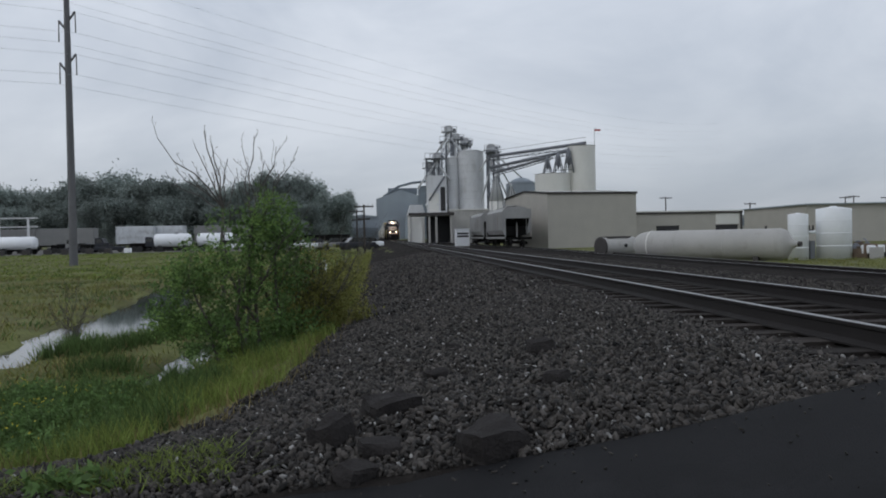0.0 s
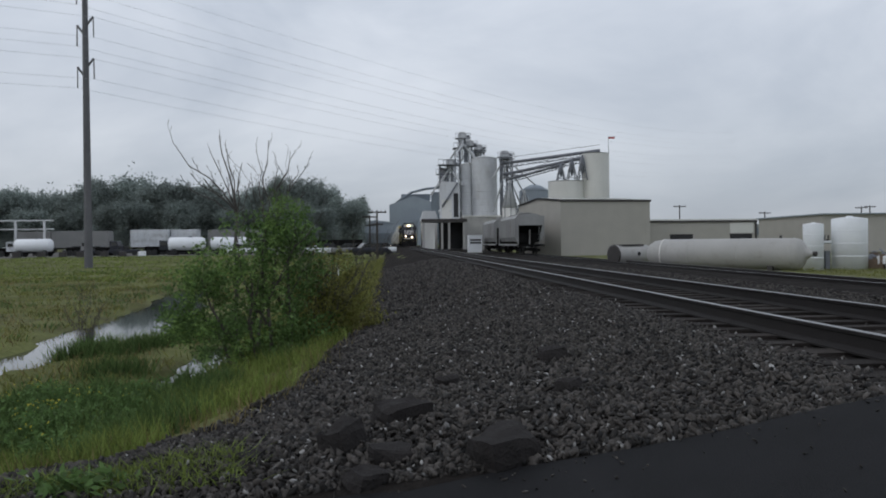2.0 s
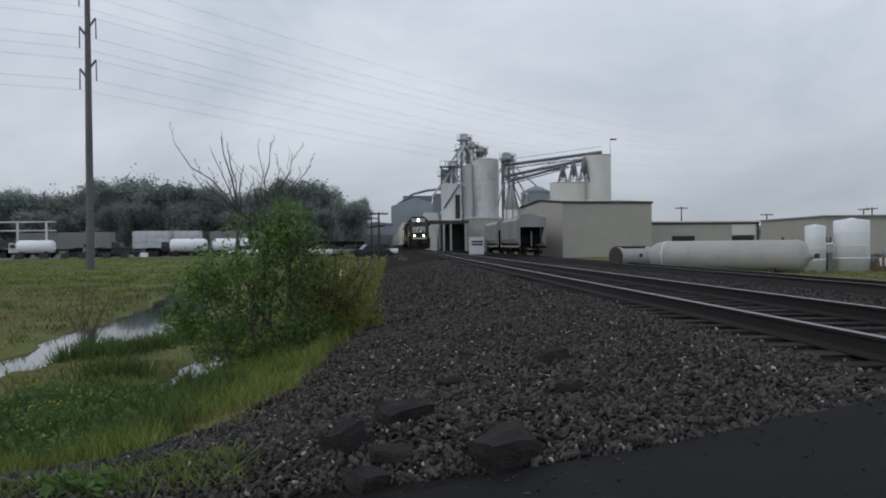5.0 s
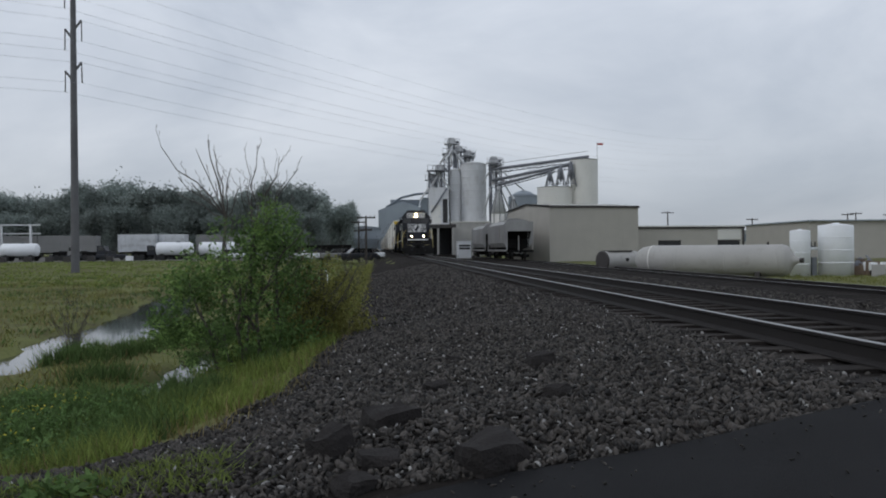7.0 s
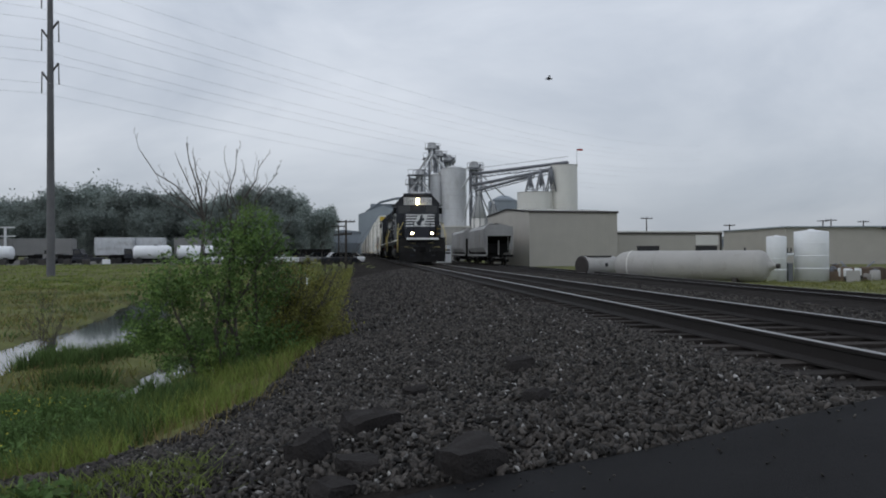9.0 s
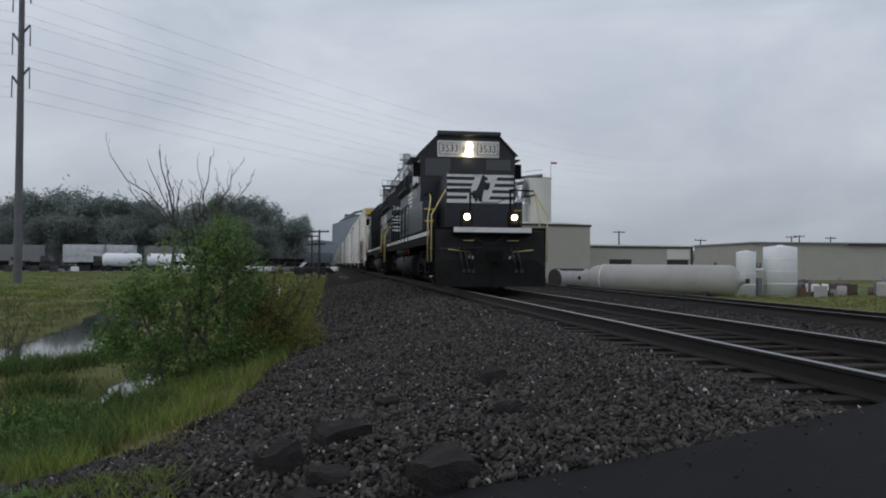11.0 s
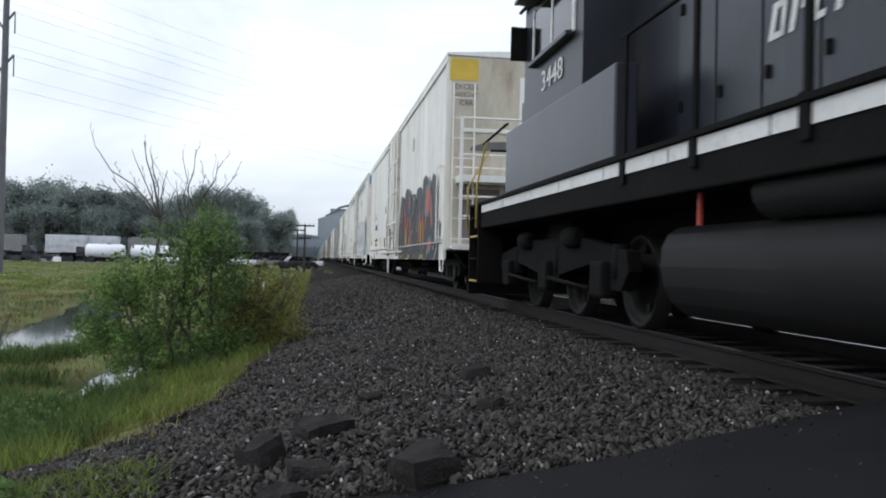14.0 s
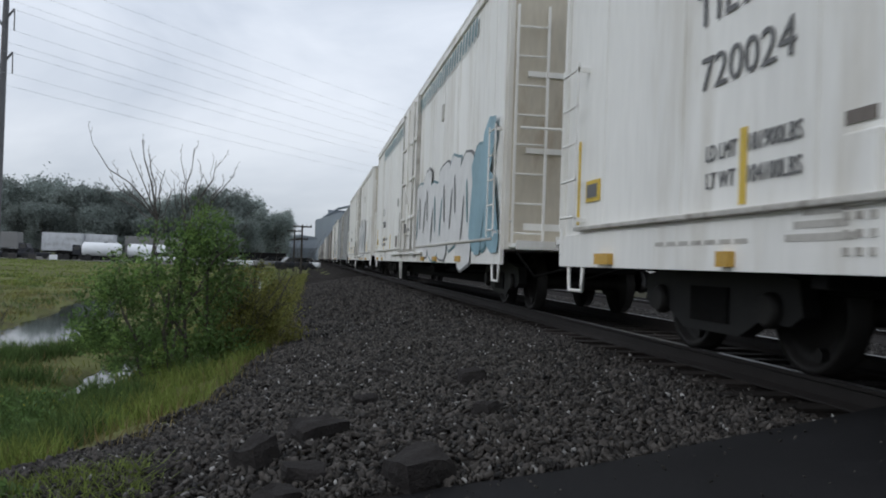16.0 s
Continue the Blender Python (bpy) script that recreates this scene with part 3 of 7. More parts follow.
        for count, x0, z0, pitch in ((7, -0.98, 2.70, 0.27), (8, -1.04, 2.37, 0.26)):
            for k in range(count):
                x = x0 + pitch * k
                rows.append([(x, z0), (x + 0.07, z0), (x + 0.14, z0 + 0.27), (x + 0.07, z0 + 0.27)])
                if k % 3 != 2:
                    rows.append([(x + 0.15, z0 + (0.13 if k % 2 else 0.0)), (x + 0.205, z0 + (0.13 if k % 2 else 0.0)), (x + 0.245, z0 + 0.27), (x + 0.19, z0 + 0.27)])
                if k % 2 == 0:
                    rows.append([(x + 0.07, z0), (x + 0.16, z0), (x + 0.17, z0 + 0.05), (x + 0.085, z0 + 0.05)])
                if k % 3 != 1:
                    rows.append([(x + 0.13, z0 + 0.22), (x + 0.2, z0 + 0.22), (x + 0.21, z0 + 0.27), (x + 0.14, z0 + 0.27)])
        slabs("lettering_bar", rows, (sx * 0.95, 9.75, 0), face, M_WHITE, t, 0.006, "two lines of white bars in place of lettering")
        # walkway handrail
        part("handrail", rods([(sx * 1.5, 1.0, 2.66), (sx * 1.5, 2.6, 2.72), (sx * 1.5, 2.7, 2.72)], 0.022), M_UNDER, t)
        part("handrail", rods([(sx * 1.5, 7.2, 2.78), (sx * 1.5, L - 1.1, 2.72), (sx * 1.5, L - 0.95, 2.6)], 0.022), M_UNDER, t)
        for k in range(9):
            y = 7.3 + 1.38 * k
            part("stanchion", boxes((sx * 1.515, sx * 1.535, y - 0.05, y + 0.05, 1.42, 1.7), (sx * 1.49, sx * 1.52, y - 0.03, y + 0.03, 1.68, 2.76)), M_UNDER, t)
        # fuel tank gear
        part("air_reservoir", turned([(0.05, 9.2), (0.19, 9.3), (0.19, 13.6), (0.05, 13.7)], 16, "y"), M_TANKSIDE, t).location = (sx * 1.22, 0, 1.2)
        part("fuel_valve", boxes((sx * 1.36, sx * 1.39, 8.5, 8.54, 1.0, 1.3)), M_RED, t, "red fuel cut-off handle")
        part("fuel_gauge", boxes((sx * 1.335, sx * 1.36, 10.8, 10.9, 0.75, 0.98), bevel=0.01), M_UNDER, t)
    part("fuel_tank", prism([(-0.95, 0.24), (0.95, 0.24), (1.12, 0.28), (1.24, 0.38), (1.31, 0.52), (1.34, 0.68), (1.33, 0.84), (1.28, 0.95), (1.18, 1.02), (-1.18, 1.02), (-1.28, 0.95), (-1.33, 0.84), (-1.34, 0.68), (-1.31, 0.52), (-1.24, 0.38), (-1.12, 0.28)], 7.75, 14.35), M_TANKSIDE, t).data.polygons.foreach_set("use_smooth", [i > 1 for i in range(18)])
    # hood end of the unit
    end_panel(t, 17.3, END_B, 2.45, 3.3, 0.9)
    for sx in (-1, 1):
        lettering("number", number, 0.36, (sx * 0.56, 17.344, 3.7), END_B, M_WHITE, t, 0.62)
        part("headlight", turned([(0.085, -0.02), (0.09, 0.03)], 14, "y"), M_LENS, t).location = (sx * 0.13, 17.36, 4.16)
    # ends: pilots, steps, couplers, rails
    for end, y0, s in (("front", 0.0, 1), ("rear", L, -1)):
        for sx in (-1, 1):
            part("cut_lever", rods([(sx * 1.15, y0 - s * 0.06, 1.08), (sx * 0.62, y0 - s * 0.06, 1.02)], 0.014), M_CREAM, t)
            part("pilot_grab", rods([(sx * 0.75, y0 - s * 0.05, 1.32), (sx * 0.45, y0 - s * 0.05, 1.32)], 0.013), M_CREAM, t)
            part("hose_coupling", rods([(sx * 0.62, y0 - s * 0.1, 0.92), (sx * 0.58, y0 - s * 0.1, 0.84)], 0.022), M_SILO, t)
            part("hose_coupling", rods([(sx * 0.52, y0 - s * 0.1, 0.90), (sx * 0.49, y0 - s * 0.1, 0.82)], 0.022), M_SILO, t)
            part("hose_end", rods([(sx * 0.72, y0 - s * 0.14, 0.36), (sx * 0.66, y0 - s * 0.14, 0.30)], 0.026), M_SILO, t)
        part("pilot", boxes((-1.48, 1.48, y0 + s * 0.02, y0 + s * 0.12, 0.62, 1.6), bevel=0.02), M_PLOW, t)
        part("anticlimber", boxes((-1.05, 1.05, y0 - s * 0.28, y0 + s * 0.1, 1.47, 1.66), bevel=0.03), M_UNDER, t)
        part("anticlimber_stripe", boxes((-1.05, 1.05, y0 - s * 0.30, y0 - s * 0.282, 1.53, 1.66)), M_WHITE, t)
        bm = bmesh.new()
        pts = [(-1.5, 0.0), (0.0, -0.42), (1.5, 0.0)]
        for (xa, ya), (xb, yb) in zip(pts, pts[1:]):
            q = [bm.verts.new((x, y0 + s * (yy + dy), z)) for x, yy, dy, z in ((xa, ya, -0.12, 0.1), (xb, yb, -0.12, 0.1), (xb, yb, 0.08, 0.8), (xa, ya, 0.08, 0.8))]
            bm.faces.new(q)
        bmesh.ops.solidify(bm, geom=bm.faces[:], thickness=0.04)
        part("plow", bm, M_PLOW, t, "dark steel snow plow")
        part("coupler", boxes((-0.11, 0.11, y0 - s * 0.62, y0 + s * 0.1, 0.78, 1.0), (-0.2, 0.2, y0 - s * 0.72, y0 - s * 0.45, 0.72, 1.06), bevel=0.03), M_UNDER, t)
        for x in (-0.85, -0.72, -0.6, 0.55, 0.7):
            part("air_hose", rods([(x, y0 - s * 0.05, 1.15), (x + 0.03, y0 - s * 0.22, 0.85), (x + 0.08, y0 - s * 0.26, 0.55)], 0.028), M_HOSE, t)
            part("hose_end", boxes((x + 0.05, x + 0.13, y0 - s * 0.3, y0 - s * 0.22, 0.46, 0.56)), M_GREYPAINT, t)
        part("cut_lever", rods([(-1.4, y0 - s * 0.1, 1.1), (-0.25, y0 - s * 0.18, 1.12)], 0.014), M_GREYPAINT, t)
        part("chain", rods([(-0.5, y0 - s * 0.1, 1.5), (-0.35, y0 - s * 0.2, 1.3), (-0.1, y0 - s * 0.24, 1.22), (0.15, y0 - s * 0.22, 1.28), (0.35, y0 - s * 0.12, 1.48)], 0.015), M_HOSE, t)
        for sx in (-1, 1):
            each("step_well", boxes((sx * 1.15, sx * 1.54, y0 + s * 0.86, y0 + s * 0.9, 0.32, 1.64), (sx * 1.12, sx * 1.15, y0 + s * 0.1, y0 + s * 0.9, 0.32, 1.64), (sx * 1.15, sx * 1.54, y0 + s * 0.1, y0 + s * 0.14, 0.32, 1.64)), M_UNDER, t)
            for z in (0.34, 0.72, 1.1, 1.42):
                st = part("step", boxes((sx * 1.15, sx * 1.52, y0 + s * 0.14, y0 + s * 0.86, z, z + 0.03)), M_UNDER, t)
                part("step_edge", boxes((sx * 1.52, sx * 1.55, y0 + s * 0.22, y0 + s * 0.8, z, z + 0.03)), M_YELLOW if z in (0.34, 1.1) else M_UNDER, st, "worn yellow step edge" if z in (0.34, 1.1) else "")
            part("grab_rail", rods([(sx * 1.585, y0 + s * 0.12, 0.75 if lead else 1.25), (sx * 1.585, y0 + s * 0.12, 2.0), (sx * 1.25, y0 + s * 0.12, 2.6), (sx * 1.2, y0 + s * 0.12, 2.68)], 0.02 if lead else 0.016, 8), M_CREAM if lead else M_YELLOW, t, "faded yellow grab rail")
            part("grab_rail", rods([(sx * 1.585, y0 + s * 0.92, 0.75 if lead else 1.25), (sx * 1.585, y0 + s * 0.92, 1.95), (sx * 1.5, y0 + s * 1.02, 2.5), (sx * 1.5, y0 + s * 1.25, 2.66)], 0.02 if lead else 0.016, 8), M_CREAM if lead else M_YELLOW, t, "faded yellow grab rail")
            part("end_post", boxes((sx * 0.55 - 0.022, sx * 0.55 + 0.022, y0 + s * 0.06, y0 + s * 0.1, 1.66, 2.72)), M_UNDER, t)
            part("end_rail", rods([(sx * 0.55, y0 + s * 0.08, 2.7), (sx * 1.2, y0 + s * 0.1, 2.68)], 0.022), M_UNDER, t)
        part("end_chain", rods([(-0.55, y0 + s * 0.08, 2.5), (-0.2, y0 + s * 0.08, 2.35), (0.2, y0 + s * 0.08, 2.35), (0.55, y0 + s * 0.08, 2.5)], 0.012), M_HOSE, t)
    for sx in (-1, 1):
        part("ditch_light_box", boxes((sx * 0.65 - 0.16, sx * 0.65 + 0.16, -0.02, 0.22, 1.68, 2.12), bevel=0.03), M_UNDER, t)
        part("ditch_light", turned([(0.068, -0.03), (0.074, 0.02)], 16, "y"), M_LAMP if lead else M_LENS, t, "bright round ditch light" if lead else "").location = (sx * 0.65, -0.03, 1.95)
        each("cab_step_light", boxes((sx * 1.2, sx * 1.48, 2.68, 2.75, 1.95, 2.0), (sx * 1.2, sx * 1.48, 2.68, 2.75, 2.3, 2.35)), M_YELLOW, t)
    # trucks
    for yc in (3.95, 15.4):
        for sx in (-1, 1):
            o = [(-2.75, 0.62), (-2.55, 0.42), (-2.2, 0.42), (-1.85, 0.72), (-0.5, 0.55), (-0.25, 0.42), (0.25, 0.42), (0.5, 0.55), (1.85, 0.72), (2.2, 0.42), (2.55, 0.42), (2.75, 0.62), (2.7, 0.82), (1.2, 1.0), (-1.2, 1.0), (-2.7, 0.82)]
            bm = bmesh.new()
            a = [bm.verts.new((sx * 1.06, yc + p, q)) for p, q in o]
            b = [bm.verts.new((sx * 1.2, yc + p, q)) for p, q in o]
            bm.faces.new(a)
            bm.faces.new(b[::-1])
            for i in range(len(a)):
                bm.faces.new((a[i], b[i], b[(i + 1) % len(a)], a[(i + 1) % len(a)]))
            bmesh.ops.recalc_face_normals(bm, faces=bm.faces)
            fr = part("truck_frame", bm, M_UNDER, t)
            for p in (-2.05, 0, 2.05):
                part("journal_box", boxes((sx * 1.08, sx * 1.3, yc + p - 0.2, yc + p + 0.2, 0.33, 0.72), bevel=0.04), M_UNDER, fr)
                part("coil_spring", rods([(sx * 1.14, yc + p + 0.35, 0.55), (sx * 1.14, yc + p + 0.35, 0.9)], 0.09, 10), M_UNDER, fr)
            for p in (-1.05, 1.05):
                part("brake_cylinder", turned([(0.1, -0.24), (0.13, -0.18), (0.13, 0.18), (0.08, 0.24)], 14, "y"), M_UNDER, fr).location = (sx * 1.2, yc + p, 1.0)
                part("brake_rod", rods([(sx * 1.28, yc + p - 0.8, 0.5), (sx * 1.28, yc + p + 0.8, 0.42)], 0.025), M_UNDER, fr)
        part("bolster", boxes((-1.06, 1.06, yc - 0.5, yc + 0.5, 0.6, 1.25)), M_UNDER, t)
        for p in (-2.05, 0, 2.05):
            WHEELS.append((wheelset("wheelset", t, yc + p, 0.51), 1 if lead else -1, yc + p))
    return t


def blob(cx, cz, w, h, lean, seed, n=12):
    """A rounded, swelling letter-like outline."""
    rnd = random.Random(seed)
    out = []
    for i in range(n):
        a = 2 * math.pi * i / n
        k = 1 + rnd.uniform(-0.22, 0.18)
        ex = math.copysign(abs(math.cos(a)) ** 0.6, math.cos(a)) * w / 2 * k
        ez = math.copysign(abs(math.sin(a)) ** 0.6, math.sin(a)) * h / 2 * (1 + rnd.uniform(-0.08, 0.08))
        out.append((cx + ex + lean * ez, cz + ez))
    return out


def grow(o, k):
    cx, cz = sum(p[0] for p in o) / len(o), sum(p[1] for p in o) / len(o)
    return [(cx + (x - cx) * (1 + k / max(0.2, abs(x - cx) + 0.1) * 0.5), cz + (z - cz) * (1 + k / max(0.3, abs(z - cz) + 0.1) * 0.5)) for x, z in o]


def boxcar(style):
    names = {"black": "white refrigerated boxcar with dark painted graffiti along its side", "outline": "white refrigerated boxcar with pale outlined graffiti and a blue patch",
             "plain": "dirty white refrigerated boxcar, lightly tagged", "brown": "weathered brown covered freight car", "grey": "faded grey covered freight car"}
    t = thing("boxcar", names[style], "boxcar", "freight cars of the train")
    paint = {"brown": M_CARGREY, "grey": M_CARBLUE}.get(style, M_REEFER)
    L, F = 23.9, 0.72
    top = {"outline": 5.16, "brown": 4.7, "grey": 4.75}.get(style, 5.0)
    part("body", prism([(-1.57, 0.92), (1.57, 0.92), (1.57, top), (-1.57, top)], F, L), paint, t)
    part("roof", prism([(-1.62, top), (1.62, top), (1.62, top + 0.05), (0.0, top + 0.16), (-1.62, top + 0.05)], F - 0.05, L + 0.05), paint, t, "sheet roof with an overhanging eave")
    # Below the real sill, a deeper box is added to imitate under-car shadow.
    part("centre_sill", boxes((-0.35, 0.35, F - 0.2, L + 0.2, 0.62, 0.95), (-0.55, 0.55, 4.6, L - 4.6, 0.30, 0.95)), M_UNDER, t)
    each("cross_bearer", boxes(*[(-1.5, 1.5, 4.2 + 1.9 * i, 4.34 + 1.9 * i, 0.62, 0.93) for i in range(9)]), M_UNDER, t)
    part("brake_pipe", rods([(-0.9, 3.0, 0.6), (-0.9, 9.0, 0.52), (-0.85, L - 3.0, 0.6)], 0.03), M_UNDER, t)
    each("floor_gear", boxes((-1.1, 1.1, 6.5, 8.0, 0.5, 0.92), (-0.7, 0.9, 14.0, 15.2, 0.55, 0.92), (-1.2, -0.6, 9.6, 10.5, 0.45, 0.92), bevel=0.04), M_UNDER, t)
    for sx in (-1, 1):
        face = SIDE_L if sx < 0 else SIDE_R
        part("side_sill", boxes((sx * 1.57, sx * 1.60, F + 0.05, L - 0.05, 0.70, 1.03), bevel=0.004), paint, t)
        part("belt_rail", boxes((sx * 1.57, sx * 1.648, F + 0.5, L - 0.6, 1.06, 1.10), bevel=0.01), M_HARDWARE, t, "grey rub rail along the side")
        part("top_chord", boxes((sx * 1.57, sx * 1.615, F, L, top - 0.14, top), bevel=0.01), paint, t)
        for y in (F + 0.04, L - 0.12):
            part("corner_post", boxes((sx * 1.55, sx * 1.61, y, y + 0.08, 0.7, top), bevel=0.008), paint, t)
        k = 0
        for y in np.arange(1.6, L - 1, 1.62):
            if abs(y - L / 2) > 2.0:
                part("panel_seam", boxes((sx * 1.57, sx * 1.578, y, y + 0.03, 1.12, top - 0.15)), paint, t)
            k += 1
        d0, d1 = L / 2 - 1.5, L / 2 + 1.5
        d = part("plug_door", boxes((sx * 1.57, sx * 1.65, d0, d1, 1.02, top - 0.2), bevel=0.02), paint, t)
        each("door_frame", boxes((sx * 1.57, sx * 1.67, d0 - 0.16, d0 - 0.08, 0.8, top - 0.1), (sx * 1.57, sx * 1.67, d1 + 0.08, d1 + 0.16, 0.8, top - 0.1)), M_HARDWARE, t)
        part("lock_bar", rods([(sx * 1.69, L / 2 + 0.2, 1.0), (sx * 1.69, L / 2 + 0.2, top - 0.2)], 0.03), paint, d)
        part("lock_bar", rods([(sx * 1.69, d0 + 0.35, 1.0), (sx * 1.69, d0 + 0.35, top - 0.2)], 0.03), M_HARDWARE, d)
        part("lock_plate", boxes((sx * 1.65, sx * 1.70, L / 2 - 0.25, L / 2 + 0.28, 1.62, 2.3), bevel=0.015), paint, d)
        part("door_lever", boxes((sx * 1.70, sx * 1.74, L / 2 - 0.02, L / 2 + 0.05, 1.5, 1.72), (sx * 1.70, sx * 1.74, L / 2 - 0.1, L / 2 + 0.12, 1.7, 1.75), bevel=0.012), M_GREYINK, d)
        part("lever_catch", boxes((sx * 1.65, sx * 1.71, L / 2 - 0.35, L / 2 + 0.35, 1.40, 1.44), bevel=0.01), M_HARDWARE, d)
        each("door_rib", boxes(*[(sx * 1.64, sx * 1.70, a, b, z, z + 0.09) for z in (1.86, 2.9, 3.9) for a, b in ((d0 + 0.06, L / 2 - 0.28), (L / 2 + 0.31, d1 - 0.06))], bevel=0.02), paint, d)
        part("door_track", boxes((sx * 1.57, sx * 1.69, d0 - 1.6, d1 + 3.2, 0.9, 0.96), bevel=0.01), paint, t)
        each("door_roller", boxes(*[(sx * 1.6, sx * 1.7, d0 + 0.2 + 0.6 * i, d0 + 0.5 + 0.6 * i, 0.985, 1.05) for i in range(6)]), M_HARDWARE, t)
        for y in (F + 0.2, L - 0.75):
            lad = part("side_ladder", boxes((sx * 1.68, sx * 1.7, y, y + 0.035, 1.1, 2.75), (sx * 1.68, sx * 1.7, y + 0.42, y + 0.455, 1.1, 2.75)), paint, t)
            for i in range(5):
                part("rung", rods([(sx * 1.69, y, 1.2 + 0.37 * i), (sx * 1.69, y + 0.45, 1.2 + 0.37 * i)], 0.014), paint, lad)
            each("ladder_bracket", boxes((sx * 1.57, sx * 1.69, y, y + 0.035, 1.15, 1.19), (sx * 1.57, sx * 1.69, y, y + 0.035, 2.65, 2.7)), paint, lad)
            part("stirrup", rods([(sx * 1.58, y, 0.75), (sx * 1.58, y + 0.03, 0.46), (sx * 1.58, y + 0.42, 0.46), (sx * 1.58, y + 0.45, 0.75)], 0.02), paint, t)
        each("vent_plate", boxes((sx * 1.57, sx * 1.60, 6.5, 6.72, 3.75, 4.1), (sx * 1.57, sx * 1.60, 15.25, 15.45, 2.46, 2.72), bevel=0.01), M_HARDWARE, t)
        tb = part("tack_board", boxes((sx * 1.57, sx * 1.60, 15.07, 15.74, 1.12, 1.56), bevel=0.01), paint, t)
        part("board_face", boxes((sx * 1.60, sx * 1.606, 15.12, 15.69, 1.16, 1.52)), M_CARGREY, tb, "grey weathered board")
        part("step_ladder", rods([(sx * 1.58, 14.2, 0.72), (sx * 1.58, 14.1, 0.2), (sx * 1.58, 13.75, 0.2), (sx * 1.58, 13.75, 0.72)], 0.018), paint, t)
        part("step_rung", rods([(sx * 1.58, 14.15, 0.46), (sx * 1.58, 13.75, 0.46)], 0.016), paint, t)
        part("door_handle", rods([(sx * 1.58, 14.35, 2.2), (sx * 1.63, 14.33, 2.2), (sx * 1.63, 14.33, 1.15), (sx * 1.58, 14.35, 1.15)], 0.014), M_HARDWARE, t)
        part("latch_slot", boxes((sx * 1.57, sx * 1.60, 14.05, 14.15, 1.75, 2.1), bevel=0.01), M_GREYINK, t)
        if style in ("black", "outline", "plain"):
            for y, w in ((4.25, 0.13), (7.74, 0.07), (17.7, 0.1), (20.14, 0.07), (23.34, 0.05)):
                part("yellow_mark", boxes((sx * 1.57, sx * (1.645 if y < 10 and style == "black" else 1.582), y, y + w, 1.13, 1.62 if y < 23 else 1.98)), M_SIGNYEL, t, "tall yellow reflective strip")
            for y, w in ((3.8, 0.45), (6.7, 0.4), (8.7, 0.3), (20.2, 0.16), (22.3, 0.36)):
                part("yellow_plate", boxes((sx * 1.60, sx * 1.65, y, y + w, 0.73, 0.83)), M_ORANGE, t)
            part("hazard_plate", boxes((sx * 1.57, sx * 1.588, 22.75, 23.12, 1.34, 1.55), bevel=0.004), M_SIGNYEL, t)
            part("hazard_field", boxes((sx * 1.588, sx * 1.594, 22.8, 23.07, 1.38, 1.51)), M_GREYINK, t)
            # car marks: initials and small print as bars, the legible numbers as they stand
            y = 20.2
            f = 1 if sx > 0 else -1
            lettering("car_number", "720024", 0.34, (sx * 1.58, y, 2.06), face, M_GREYINK, t, 1.12)
            slabs("initial_stroke", [[(-0.55, 0), (-0.50, 0), (-0.50, 0.25), (-0.55, 0.25)], [(-0.63, 0.21), (-0.42, 0.21), (-0.42, 0.25), (-0.63, 0.25)], [(-0.36, 0), (-0.31, 0), (-0.31, 0.25), (-0.36, 0.25)],
                               [(-0.24, 0), (-0.19, 0), (-0.19, 0.25), (-0.24, 0.25)], [(-0.19, 0), (-0.08, 0), (-0.08, 0.04), (-0.19, 0.04)], [(-0.02, 0), (0.04, 0), (0.2, 0.25), (0.14, 0.25)], [(0.14, 0), (0.2, 0), (0.04, 0.25), (-0.02, 0.25)]],
                  (sx * 1.58, y, 2.42), face, M_GREYINK, t, 0.004, "car initials as plain bars")
            for words, w, dy, z in (("LD LMT", 0.40, -0.26, 1.50), ("LT WT", 0.38, -0.26, 1.31), ("181900LBS", 0.56, 0.36, 1.51), ("104100LBS", 0.56, 0.36, 1.31)):
                lettering("load_mark", words, 0.16, (sx * 1.58, y + f * dy, z), face, M_GREYINK, t, w)
            slabs("small_print", [[(0.2 * i, 0), (0.2 * i + 0.15, 0), (0.2 * i + 0.15, 0.03), (0.2 * i, 0.03)] for i in range(7)] +
                  [[(1.75 + 0.08 * i, 0.07 * i), (2.35 - 0.05 * i, 0.07 * i), (2.35 - 0.05 * i, 0.07 * i + 0.04), (1.75 + 0.08 * i, 0.07 * i + 0.04)] for i in range(3)],
                  (sx * 1.6, y - f * 1.2, 0.88), face, M_HARDWARE, t, 0.004, "small print as grey bars")
            each("door_notice", boxes(*[(sx * 1.57, sx * 1.582, 9.15 + 0.03 * i, 9.75, 1.62 - 0.12 * i, 1.66 - 0.12 * i) for i in range(3)]), M_HARDWARE, t)
            each("door_notice", boxes(*[(sx * 1.65, sx * 1.654, 12.75 + 0.05 * i, 13.35, 1.70 - 0.06 * i, 1.725 - 0.06 * i) for i in range(4)]), M_HARDWARE, t)
            lettering("seal_mark", "SEAL", 0.11, (sx * 1.653, d0 + 1.2, 1.58), face, M_GREYINK, t, 0.34)
            part("door_strip", boxes((sx * 1.65, sx * 1.656, d0 + 0.6, d0 + 0.74, 1.12, 1.68)), M_SIGNYEL, t, "tall yellow reflective strip")
            part("scuff", boxes((sx * 1.57, sx * 1.581, 18.95, 19.18, 1.47, 1.54)), M_CARGREY, t, "dark grey scuff")
            part("route_box", boxes((sx * 1.57, sx * 1.61, 18.9, 19.15, 1.05, 1.42), bevel=0.01), paint, t)
